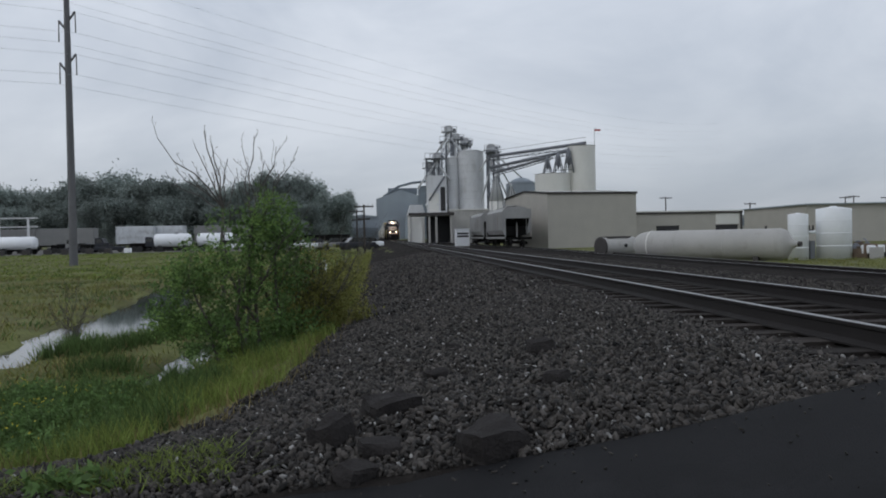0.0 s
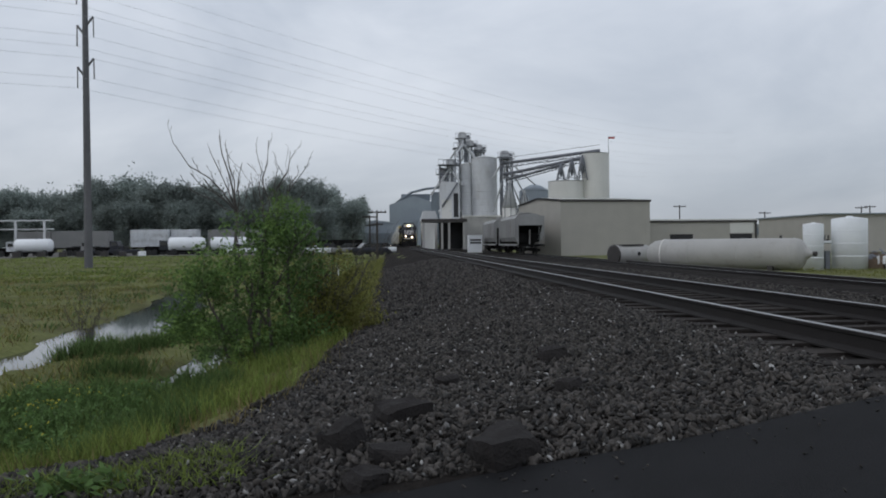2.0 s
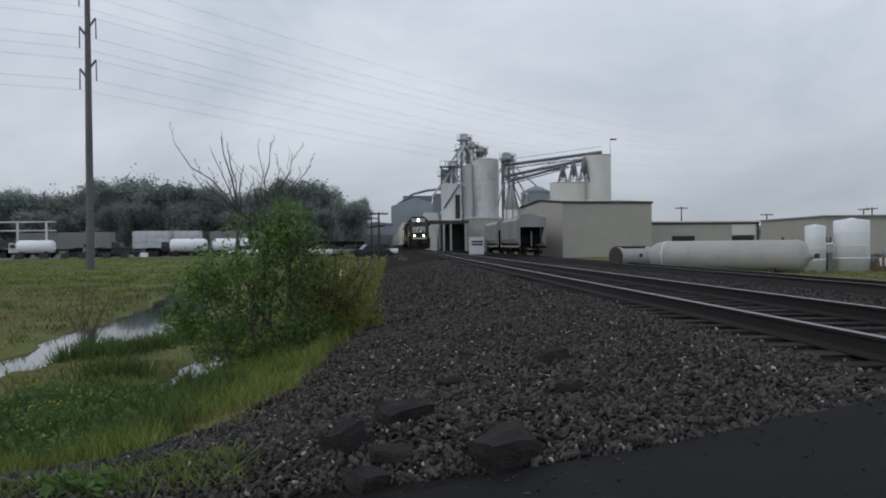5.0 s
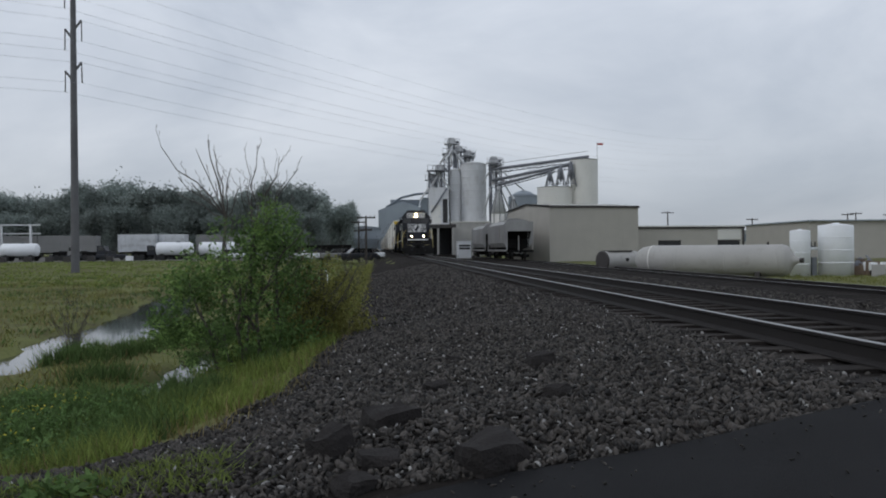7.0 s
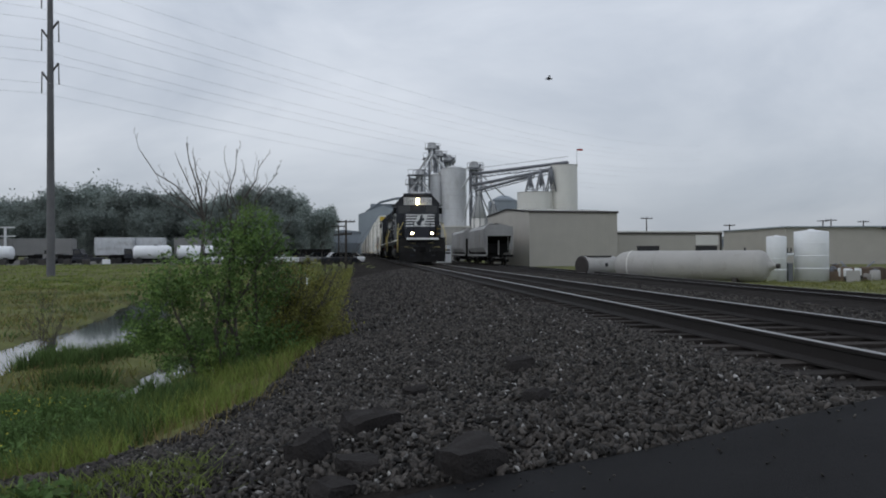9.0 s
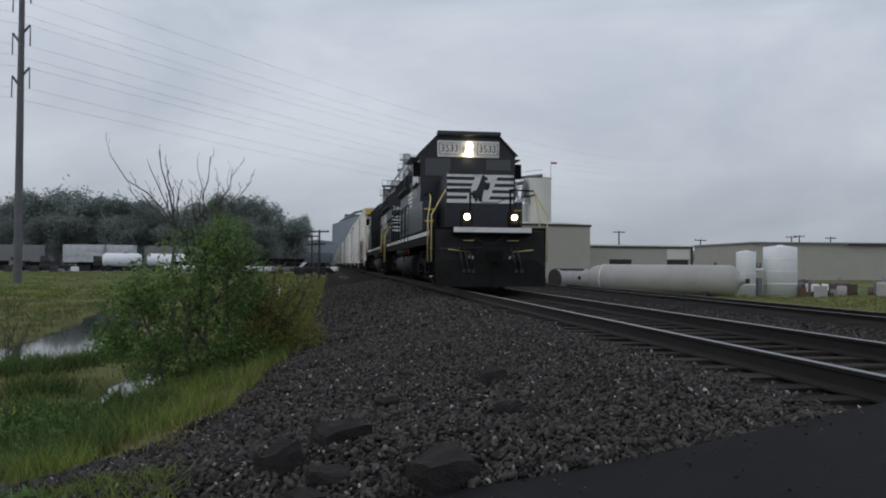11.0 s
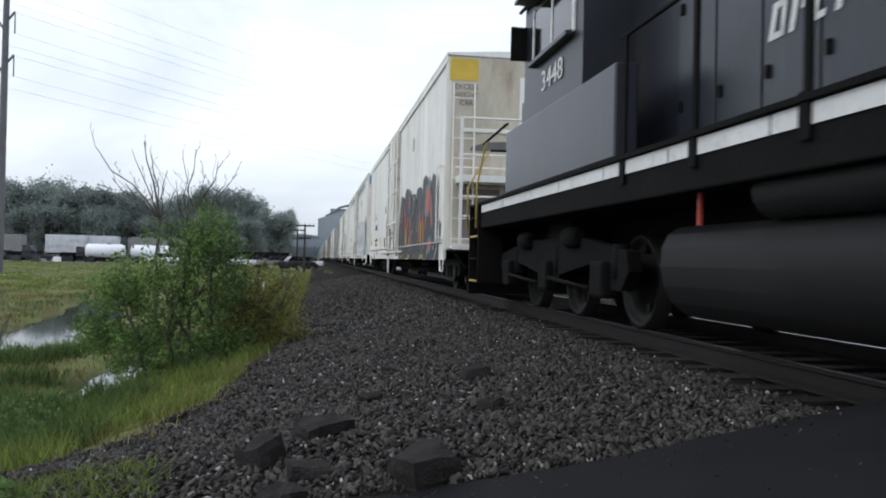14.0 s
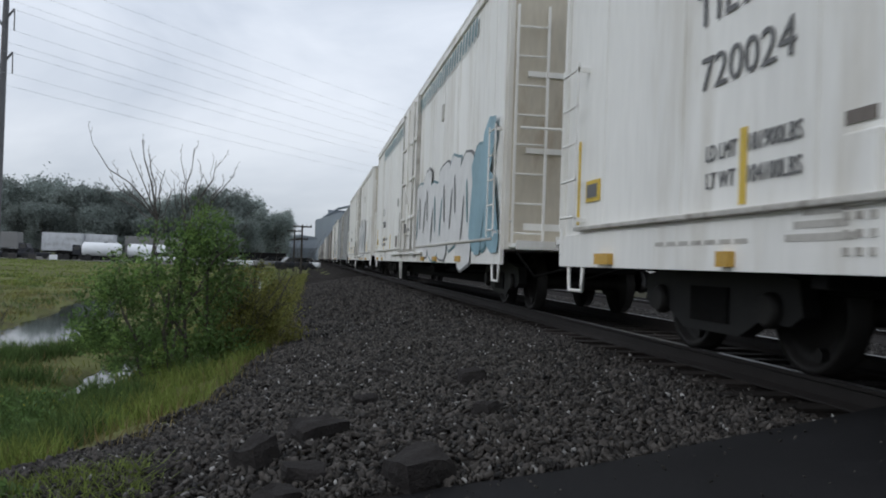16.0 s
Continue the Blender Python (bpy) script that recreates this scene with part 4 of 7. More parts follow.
            each("rivet_row", boxes(*[(sx * 1.6, sx * 1.612, 18.9 + 0.1 * (i % 3), 18.94 + 0.1 * (i % 3), 0.8 + 0.09 * (i // 3), 0.84 + 0.09 * (i // 3)) for i in range(9)]), M_HARDWARE, t)
    # ends
    for y0, s in ((F, 1), (L, -1)):
        part("end_sheet", boxes((-1.5, 1.5, y0 - s * 0.02, y0, 1.02, top - 0.04)), M_ENDPAINT if paint is M_REEFER else paint, t, "dirty tan-stained end sheet")
        each("end_frame", boxes((-1.3, 1.3, y0 - s * 0.03, y0, 1.2, 1.3), (-1.3, 1.3, y0 - s * 0.05, y0, 2.3, 2.38), (-1.3, 1.3, y0 - s * 0.05, y0, 3.4, 3.48), (-0.05, 0.05, y0 - s * 0.05, y0, 1.2, 4.6)), paint, t)
        el = part("end_ladder", boxes((-1.5, -1.465, y0 - s * 0.14, y0 - s * 0.1, 1.0, 4.4), (-1.05, -1.015, y0 - s * 0.14, y0 - s * 0.1, 1.0, 4.4), (-1.5, -1.47, y0 - s * 0.12, y0, 1.3, 1.34), (-1.05, -1.02, y0 - s * 0.12, y0, 4.1, 4.14)), paint, t)
        for i in range(8):
            part("rung", rods([(-1.5, y0 - s * 0.12, 1.15 + 0.42 * i), (-1.02, y0 - s * 0.12, 1.15 + 0.42 * i)], 0.014), paint, el)
        part("end_platform", boxes((-1.5, 1.5, y0 - s * 0.45, y0, 0.95, 1.0), (-1.5, 1.5, y0 - s * 0.46, y0 - s * 0.43, 0.92, 1.04)), paint, t)
        part("end_handrail", rods([(-1.45, y0 - s * 0.3, 2.62), (1.45, y0 - s * 0.3, 2.62)], 0.018), paint, t)
        part("coupler", boxes((-0.11, 0.11, y0 - s * 0.75, y0, 0.74, 0.96), (-0.2, 0.2, y0 - s * 0.95, y0 - s * 0.7, 0.68, 1.02), bevel=0.03), M_UNDER, t)
        part("air_hose", rods([(0.4, y0 - s * 0.1, 0.85), (0.38, y0 - s * 0.4, 0.55), (0.2, y0 - s * 0.8, 0.45)], 0.028), M_HOSE, t)
        part("brake_wheel", turned([(0.26, 0.0), (0.29, 0.02), (0.26, 0.04)], 16, "y"), M_GREYINK, t).location = (0.7, y0 - s * 0.2 - 0.02, 2.1)
        part("brake_shaft", rods([(0.7, y0, 2.1), (0.7, y0 - s * 0.2, 2.1)], 0.03), M_UNDER, t)
        part("uncoupling_rod", rods([(-1.45, y0 - s * 0.3, 0.88), (-1.2, y0 - s * 0.35, 0.55), (-0.3, y0 - s * 0.5, 0.8)], 0.016), M_UNDER, t)
    if style == "black":
        part("sign_plate", boxes((-1.55, -0.95, F - 0.028, F, top - 0.52, top - 0.06)), M_SIGNYEL, t, "yellow warning patch")
        for i, w in enumerate(("EXCESS", "HEIGHT", "CAR")):
            lettering("sign_word", w, 0.16, (-1.2, F - 0.024, top - 0.66 - 0.17 * i), END_F, M_GREYINK, t, 0.5 if i < 2 else 0.28)
        # open machinery gallery on the leading end
        part("machinery_slot", prism([(-1.1, 3.02), (1.1, 3.02), (1.05, 3.1), (0.7, 3.2), (0.0, 3.24), (-0.7, 3.2), (-1.05, 3.1)], F - 0.05, F - 0.02), M_GREYINK, t, "slim dark arched slot")
        each("machinery_frame", boxes((-1.4, 1.4, F - 0.6, F - 0.03, 2.3, 2.44), (-1.4, -1.34, F - 0.6, F - 0.54, 1.0, 2.3), (1.34, 1.4, F - 0.6, F - 0.54, 1.0, 2.3), (-0.4, -0.35, F - 0.6, F - 0.55, 1.0, 2.3), (0.4, 0.45, F - 0.6, F - 0.55, 1.0, 2.3)), paint, t)
        # Brown sheets between the posts stand in for shade inside the open gallery.
        each("gallery_shade", boxes((-1.3, -0.45, F - 0.06, F - 0.02, 1.15, 2.2), (-0.3, 0.38, F - 0.06, F - 0.02, 1.15, 2.2), (0.5, 1.3, F - 0.06, F - 0.02, 1.15, 2.2)), M_CARGREY, t, "brown panel standing in for the gallery's shade")
        for z in (1.6, 2.0, 2.85, 3.6):
            part("gallery_rail", rods([(-1.42, F - 0.57, z), (1.42, F - 0.57, z)], 0.022), paint, t)
        for x in (-1.37, 1.37):
            part("gallery_post", boxes((x - 0.03, x + 0.03, F - 0.6, F - 0.54, 2.44, 3.62)), paint, t)
        face, x = SIDE_L, -1.582
        decal("graffiti_base", [(0.5, 0.70), (8.6, 0.70), (8.6, 1.5), (7.6, 2.2), (6.4, 1.9), (5.0, 2.1), (3.4, 1.8), (2.0, 1.9), (0.9, 1.5)], (x - 0.02, 10.0, 0), face, M_GRAF_DARK, t, 0.004, "dark graffiti ground")
        for i in range(6):
            o = [(a, max(0.705, b)) for a, b in blob(0.95 + 1.35 * i, 1.6 + 0.12 * math.sin(i * 1.9), 1.45, 2.1, 0.16, 40 + i, 15)]
            decal("graffiti_edge", [(a, max(0.7, b)) for a, b in grow(o, 0.085)], (x - 0.02, 10.0, 0), face, M_GRAF_WHITE, t, 0.008 + 0.0012 * i)
            decal("graffiti_letter", o, (x - 0.02, 10.0, 0), face, M_GRAF_DARK, t, 0.018 + 0.0012 * i, "dark graffiti letter")
            for k in range(2):
                q = blob(0.7 + 1.35 * i + 0.55 * k, 1.45 + 0.45 * ((i + k) % 2), 0.2 + 0.06 * (i % 3), 0.95, 0.35 if k else -0.3, 70 + i + 9 * k, 9)
                decal("graffiti_fill", grow(q, 0.07), (x - 0.02, 10.0, 0), face, M_GRAF_TEAL if (i + k) % 3 else M_GRAF_WHITE, t, 0.028 + 0.001 * k)
                decal("graffiti_fill", grow(q, -0.03), (x - 0.02, 10.0, 0), face, M_GRAF_DARK if (i + k) % 3 == 0 else M_GRAF_RED, t, 0.031 + 0.001 * k, "red graffiti fill")
        for cx, cz, w, h in ((6.9, 2.1, 1.0, 0.8), (7.3, 1.05, 0.7, 0.4), (3.2, 2.25, 0.5, 0.35)):
            q = blob(cx, cz, w, h, 0.3, int(cx * 10), 12)
            decal("graffiti_fill", q, (x - 0.02, 10.0, 0), face, M_GRAF_TEAL, t, 0.034)
            decal("graffiti_fill", grow(q, -0.22), (x - 0.02, 10.0, 0), face, M_GRAF_RED, t, 0.037)
    if style in ("outline", "plain"):
        face, x = SIDE_L, -1.602
        n = 7 if style == "outline" else 4
        for i in range(n):
            cx, cz = 0.7 + 1.25 * i, 1.75 + 0.14 * math.sin(i * 2.1)
            o = blob(cx, cz, 1.55, 1.75 + 0.3 * (i % 2), 0.1, 140 + i + 20 * n, 15)
            last_one = style == "outline" and i == n - 1
            decal("graffiti_edge", grow(o, 0.1), (x, 10.5, 0), face, M_GREYINK if i % 2 else M_GRAF_TEAL, t, 0.003 + 0.001 * i)
            decal("graffiti_letter", o, (x, 10.5, 0), face, M_GRAF_BLUE if last_one else M_GRAF_WHITE, t, 0.012 + 0.001 * i, "pale graffiti letter")
            for k in range(2):
                q = blob(cx - 0.2 + 0.42 * k, cz - 0.1 + 0.25 * k, 0.16, 0.8, 0.3 - 0.5 * k, 300 + i * 3 + k, 9)
                decal("graffiti_fill", q, (x, 10.5, 0), face, M_GRAF_TEAL if (i + k) % 3 == 0 else M_GREYINK, t, 0.022 + 0.001 * k)
        if style == "outline":
            for cx, cz, w, h, lean in ((8.5, 2.0, 1.0, 1.9, 0.5), (9.1, 1.5, 0.9, 1.3, -0.4), (8.2, 1.35, 0.8, 1.0, 0.2)):
                decal("graffiti_fill", blob(cx, cz, w, h, lean, int(cx * 30), 11), (x, 10.5, 0), face, M_GRAF_BLUE, t, 0.026 + 0.002 * h, "pale blue graffiti burst")
        if style == "outline":
            part("blue_plate", boxes((-1.52, -0.2, F - 0.03, F, top - 0.5, top - 0.1)), M_BLUESIGN, t)
            bars = []
            rnd = random.Random(5)
            for i in range(60):
                a = 0.6 + i * 0.3
                bars.append([(a, -0.1 + rnd.uniform(-0.08, 0.05)), (a + 0.12, -0.12), (a + 0.2 + rnd.uniform(0, 0.05), 0.2 + rnd.uniform(-0.08, 0.1)), (a + 0.06, 0.22)])
            slabs("scrawl", bars, (x, 21.5, 4.7), face, M_GRAF_TEAL, t, 0.003, "scrawled tag along the eave")
    # trucks
    for yc in (F + 2.2, L - 2.4):
        for sx in (-1, 1):
            o = [(-1.25, 0.42), (-1.1, 0.34), (-0.75, 0.36), (-0.45, 0.22), (0.45, 0.22), (0.75, 0.36), (1.1, 0.34), (1.25, 0.42), (1.2, 0.66), (0.6, 0.74), (-0.6, 0.74), (-1.2, 0.66)]
            bm = bmesh.new()
            a = [bm.verts.new((sx * 0.95, yc + p, q)) for p, q in o]
            b = [bm.verts.new((sx * 1.08, yc + p, q)) for p, q in o]
            bm.faces.new(a)
            bm.faces.new(b[::-1])
            for i in range(len(a)):
                bm.faces.new((a[i], b[i], b[(i + 1) % len(a)], a[(i + 1) % len(a)]))
            bmesh.ops.recalc_face_normals(bm, faces=bm.faces)
            fr = part("truck_frame", bm, M_TANKSIDE, t)
            for p in (-0.88, 0.88):
                part("bearing_cap", turned([(0.1, 0.0), (0.13, 0.03), (0.13, 0.1), (0.06, 0.12)], 12, "x"), M_TREAD, fr).location = (sx * 1.02 if sx > 0 else -1.14, yc + p, 0.44)
            part("spring_nest", boxes((sx * 0.96, sx * 1.1, yc - 0.3, yc + 0.3, 0.3, 0.58)), M_UNDER, fr)
        part("bolster", boxes((-1.05, 1.05, yc - 0.2, yc + 0.2, 0.45, 0.75)), M_UNDER, t)
        for p in (-0.88, 0.88):
            w = wheelset("wheelset", t, yc + p, 0.44)
            if style in ("black", "outline"):
                WHEELS.append((w, 1, yc + p))
    return t


# ---- the train on the main track ----
V = 15.67                 # its speed
F0 = 13.32 + V * 11.5     # where its front stands at the start
LOCO_PITCH, CAR_PITCH, CARS_AT = 20.85, 25.9, 41.75
TRAIN = [(loco("3533", True), 0.0, 0), (loco("3448", False), LOCO_PITCH + 19.25, 180)]
styles = ["black", "outline", "plain", "grey", "plain", "brown", "grey", "plain", "brown", "grey", "brown", "plain", "grey", "brown", "grey"]
first = {}
for k, style in enumerate(styles):
    if style in first:
        car = copy_thing(first[style], pose(XC, F0 + CARS_AT + CAR_PITCH * k, 0))
    else:
        car = first[style] = boxcar(style)
    TRAIN.append((car, CARS_AT + CAR_PITCH * k, 0))

# ---- beyond the tracks: sheds, elevator, tanks ----


def oriented(x, y, z, turn):
    return pose(x, y, z, 0, 0, turn)


def shed():
    t = thing("warehouse", "low-pitched beige steel warehouse with dark eave trim", "warehouse", at=oriented(20.2, 93, -1.0, 9.5))
    w, d, e, r = 11.4, 15.2, 6.55, 7.15
    bm = bmesh.new()
    a = [bm.verts.new(p) for p in ((0, 0, 0), (0, d, 0), (0, d, e), (0, d * 0.5, r), (0, 0, e))]
    b = [bm.verts.new((w, v.co.y, v.co.z)) for v in a]
    bm.faces.new(a)
    bm.faces.new(b[::-1])
    for i in range(5):
        bm.faces.new((a[i], b[i], b[(i + 1) % 5], a[(i + 1) % 5]))
    bmesh.ops.recalc_face_normals(bm, faces=bm.faces)
    wall = part("wall", bm, M_BEIGE, t)
    rows = []
    for k in range(22):
        x = 0.3 + k * 0.5
        rows.append((x, x + 0.05, -0.012, 0.0, 0.1, e - 0.25))
    for k in range(29):
        y = 0.3 + k * 0.51
        rows.append((-0.012, 0.0, y, y + 0.05, 0.1, e - 0.25))
    each("siding_rib", boxes(*rows), M_BEIGE, wall)
    part("corner_trim", boxes((-0.03, 0.1, -0.03, 0.1, 0, e)), M_BEIGE, t)
    part("eave_trim", boxes((-0.12, w + 0.12, -0.12, -0.02, e - 0.22, e + 0.04)), M_TRIM, t, "dark brown eave trim")
    bm = bmesh.new()
    for y0, z0, y1, z1 in ((-0.15, e, d / 2, r), (d / 2, r, d + 0.15, e)):
        v = [bm.verts.new(p) for p in ((-0.14, y0, z0 - 0.18), (-0.14, y1, z1 - 0.18), (-0.14, y1, z1 + 0.05), (-0.14, y0, z0 + 0.05))]
        bm.faces.new(v)
    bmesh.ops.solidify(bm, geom=bm.faces[:], thickness=0.1)
    part("gable_trim", bm, M_TRIM, t)
    bm = bmesh.new()
    for y0, z0, y1, z1 in ((-0.12, e + 0.02, d / 2, r + 0.03), (d / 2, r + 0.03, d + 0.12, e + 0.02)):
        bm.faces.new([bm.verts.new(p) for p in ((-0.1, y0, z0), (w + 0.1, y0, z0), (w + 0.1, y1, z1), (-0.1, y1, z1))])
    bmesh.ops.solidify(bm, geom=bm.faces[:], thickness=-0.05)
    part("roof", bm, M_SILOWHITE, t, "pale sheet roof")
    part("wall_pipe", boxes((6.2, 6.35, -0.1, 0, 0.2, 1.1)), M_TRIM, t)


def annex():
    t = thing("annex", "low beige steel annex with dark window bands", "building", at=oriented(31.6, 97, -1.0, 6))
    part("wall", boxes((0, 14.8, 0, 12, 0, 3.95)), M_BEIGE, t)
    part("roof", boxes((-0.1, 14.9, -0.15, 12.1, 4.1, 4.25)), M_SILOWHITE, t)
    part("eave_trim", boxes((-0.08, 14.9, -0.13, 0.0, 3.85, 4.1)), M_TRIM, t)
    part("end_trim", boxes((14.6, 14.86, -0.06, 0.0, 0, 3.85)), M_TRIM, t)
    for x in (3.2, 11.2):
        w = part("window", boxes((x, x + 3.0, -0.04, 0.02, 1.6, 2.35)), M_DARK, t, "dark band window")
        part("window_frame", boxes((x - 0.06, x + 3.06, -0.06, -0.03, 1.54, 1.6), (x - 0.06, x + 3.06, -0.06, -0.03, 2.35, 2.41)), M_TRIM, w)
    part("pale_panel", boxes((11.2, 14.4, -0.03, 0.0, 2.5, 3.8)), M_SILOWHITE, t)
    part("roof_vent", boxes((2.2, 2.4, 4, 4.2, 4.2, 4.6)), M_STEEL, t)


def corrugated_tank(name, label, x, y, r, z0, z1, material, cone=0.0, rings=0):
    t = thing(name, label, "silo", at=oriented(x, y, z0, 0))
    prof = [(r, 0.0)]
    n = rings or 2
    for i in range(n):
        a, b = (z1 - z0) * i / n, (z1 - z0) * (i + 1) / n
        prof += [(r, a + 0.05), (r, a + 0.1), (r, (a + b) / 2), (r, b - 0.2), (r, b - 0.1)]
        if n > 1:
            prof += [(r + 0.05, b - 0.08), (r + 0.05, b)]
    part("shell", turned(prof, 36), material, t)
    part("roof", turned([(r + 0.08, 0), (r * 0.4, cone * 0.8), (0.25, cone), (0.2, cone + 0.12)], 36), material, t).location = (0, 0, z1 - z0)
    return t


def truss_tower(name, label, x, y, z0, z1, w, d=None, step=2.0):
    d = d or w
    t = thing(name, label, "tower", at=oriented(x, y, 0, 0))
    for px in (-w / 2, w / 2):
        for py in (-d / 2, d / 2):
            part("leg", boxes((px - 0.09, px + 0.09, py - 0.09, py + 0.09, z0, z1)), M_STEEL, t)
    z = z0
    while z < z1 - 0.2:
        zt = min(z + step, z1)
        part("brace", rods([(-w / 2, -d / 2, z), (w / 2, -d / 2, zt)], 0.06, 5), M_STEEL, t)
        part("brace", rods([(w / 2, d / 2, z), (-w / 2, d / 2, zt)], 0.06, 5), M_STEEL, t)
        part("girt", boxes((-w / 2, w / 2, -d / 2 - 0.06, -d / 2 + 0.06, zt - 0.06, zt + 0.06), (-w / 2 - 0.06, -w / 2 + 0.06, -d / 2, d / 2, zt - 0.06, zt + 0.06)), M_STEEL, t)
        z = zt
    part("platform", boxes((-w / 2 - 0.4, w / 2 + 0.4, -d / 2 - 0.4, d / 2 + 0.4, z1, z1 + 0.1)), M_STEEL, t)
    rail = [(-w / 2 - 0.4, -d / 2 - 0.4, z1 + 1.1), (w / 2 + 0.4, -d / 2 - 0.4, z1 + 1.1), (w / 2 + 0.4, d / 2 + 0.4, z1 + 1.1)]
    part("railing", rods(rail, 0.05, 5), M_STEEL, t)
    for px in np.linspace(-w / 2 - 0.4, w / 2 + 0.4, 4):
        part("rail_post", boxes((px - 0.03, px + 0.03, -d / 2 - 0.43, -d / 2 - 0.37, z1, z1 + 1.1)), M_STEEL, t)
    return t


def leg_head(x, y, z0, z1, r=0.35):
    """A bucket elevator leg with its head, motor and spouts."""
    t = thing("bucket_elevator", "tall grey steel bucket elevator leg with its drive head", "elevator", "elevator legs", at=oriented(x, y, 0, 0))
    part("casing", boxes((-0.75, -0.35, -0.3, 0.3, z0, z1), (0.35, 0.75, -0.3, 0.3, z0, z1)), M_STEEL, t)
    part("head", prism([(-0.95, z1 - 0.1), (0.95, z1 - 0.1), (0.95, z1 + 0.7), (0.55, z1 + 1.25), (-0.55, z1 + 1.25), (-0.95, z1 + 0.7)], -0.5, 0.5), M_SILO, t)
    part("motor", boxes((0.95, 1.6, -0.3, 0.3, z1 + 0.1, z1 + 0.6), bevel=0.05), M_STEEL, t)
    part("platform", boxes((-1.5, 1.7, -1.0, 0.9, z1 - 0.2, z1 - 0.1)), M_STEEL, t)
    part("railing", rods([(-1.5, -1.0, z1 + 0.9), (1.7, -1.0, z1 + 0.9)], 0.05, 5), M_STEEL, t)
    for px in (-1.5, -0.5, 0.6, 1.7):
        part("rail_post", boxes((px - 0.04, px + 0.04, -1.04, -0.96, z1 - 0.1, z1 + 0.9)), M_STEEL, t)
    part("ladder", boxes((-1.1, -1.04, -0.4, -0.34, z0, z1), (-0.84, -0.78, -0.4, -0.34, z0, z1)), M_STEEL, t)
    for k in range(3):
        part("spout", rods([(0.3 - 0.5 * k, -0.2, z1), (-2.6 + 2.6 * k, -0.6, z1 - 4.5)], 0.2, 8), M_SILO, t)
    return t


def conveyor(a, b, w=0.9, drop=0.8):
    t = thing("conveyor_bridge", "enclosed grain conveyor on a steel truss bridge", "conveyor", "conveyors")
    a, b = Vector(a), Vector(b)
    part("casing", rods([a, b], w * 0.34, 6), M_STEEL, t)
    n = 16
    lo = Vector((0, 0, -drop))
    part("lower_chord", rods([a + lo, b + lo], 0.09, 5), M_STEEL, t)
    for i in range(n):
        p, q = a.lerp(b, i / n), a.lerp(b, (i + 1) / n)
        part("web", rods([p, q + lo], 0.05, 4), M_STEEL, t)
        part("web", rods([q, q + lo], 0.05, 4), M_STEEL, t)
    part("handrail", rods([a + Vector((0, 0, 1.1)), b + Vector((0, 0, 1.1))], 0.04, 4), M_STEEL, t)
    return t


def spout_house(x, y, r, eave, apex):
    """A tall narrow bin whose sheet sides draw in towards the spout at its head."""
    t = thing("hopper_bin", "tall narrow galvanised bin with a steep ribbed cone", "bin", "hopper bins", at=oriented(x, y, -0.9, 0))
    part("shell", turned([(r, 0), (r, eave)], 16), M_SILOWHITE, t)
    part("cone", turned([(r + 0.06, eave), (0.3, apex), (0.28, apex + 0.6)], 16), M_SILO, t)
    for i in range(8):
        a = 2 * math.pi * i / 8
        part("rib", rods([((r + 0.09) * math.cos(a), (r + 0.09) * math.sin(a), 0.0), ((r + 0.09) * math.cos(a), (r + 0.09) * math.sin(a), eave), (0.36 * math.cos(a), 0.36 * math.sin(a), apex)], 0.07, 5), M_STEEL, t)
    return t


def a_frame(x, y, z0, z1, half):
    """Four raking legs that meet under a conveyor, braced across."""
    t = thing("support_frame", "raking steel support frame under the conveyor", "frame", "conveyor supports", at=oriented(x, y, z0, 0))
    h = z1 - z0
    feet = [(sx * half * 0.5, sy * half * 0.5, 0.0) for sx in (-1, 1) for sy in (-1, 1)]
    for fx, fy, fz in feet:
        part("leg", rods([(fx, fy, fz), (fx * 0.12, fy * 0.12, h)], 0.11, 6), M_STEEL, t)
    for u in (0.12, 0.4, 0.68):
        k = half * 0.5 * (1 - 0.88 * u)
        part("girt", boxes((-k, k, -k - 0.05, -k + 0.05, h * u - 0.06, h * u + 0.06)), M_STEEL, t)
        part("girt", boxes((-k - 0.05, -k + 0.05, -k, k, h * u - 0.06, h * u + 0.06)), M_STEEL, t)
        n = half * 0.5 * (1 - 0.88 * min(1, u + 0.28))
        part("brace", rods([(-k, -k, h * u), (n, -n, h * min(1, u + 0.28))], 0.06, 5), M_STEEL, t)
    part("hopper", turned([(0.12, h * 0.2), (half * 0.3, h * 0.62), (half * 0.3, h * 0.78), (0.1, h * 0.95)], 10), M_STEEL, t)
    return t


shed()
annex()
corrugated_tank("silo", "tall ribbed galvanised grain silo at the elevator", 20.8, 172, 2.75, 5.9, 18.6, M_SILO, 0.7, 9)
corrugated_tank("silo", "slim ribbed galvanised grain silo beside the tall one", 16.9, 172.5, 1.25, 5.5, 17.4, M_SILO, 0.4, 8)
corrugated_tank("silo", "slim pale grain silo beside the tall one", 18.6, 175, 1.3, -0.9, 17.8, M_SILOWHITE, 0.4, 8)
corrugated_tank("storage_tank", "tall off-white painted storage tank", 39.8, 152, 2.6, -1.0, 17.4, M_SILOWHITE, 0.05, 1)
corrugated_tank("storage_tank", "short wide off-white storage tank", 34.4, 153, 3.5, -1.0, 12.2, M_SILOWHITE, 0.1, 1)
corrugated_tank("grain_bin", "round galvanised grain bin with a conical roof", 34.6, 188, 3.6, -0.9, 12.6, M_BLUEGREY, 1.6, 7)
t = thing("loading_house", "grey concrete block house under the silos", "building", at=oriented(15.6, 165, -0.9, 0))
part("wall", boxes((0, 10.5, 0, 10, 0, 6.85)), M_BLOCK, t)
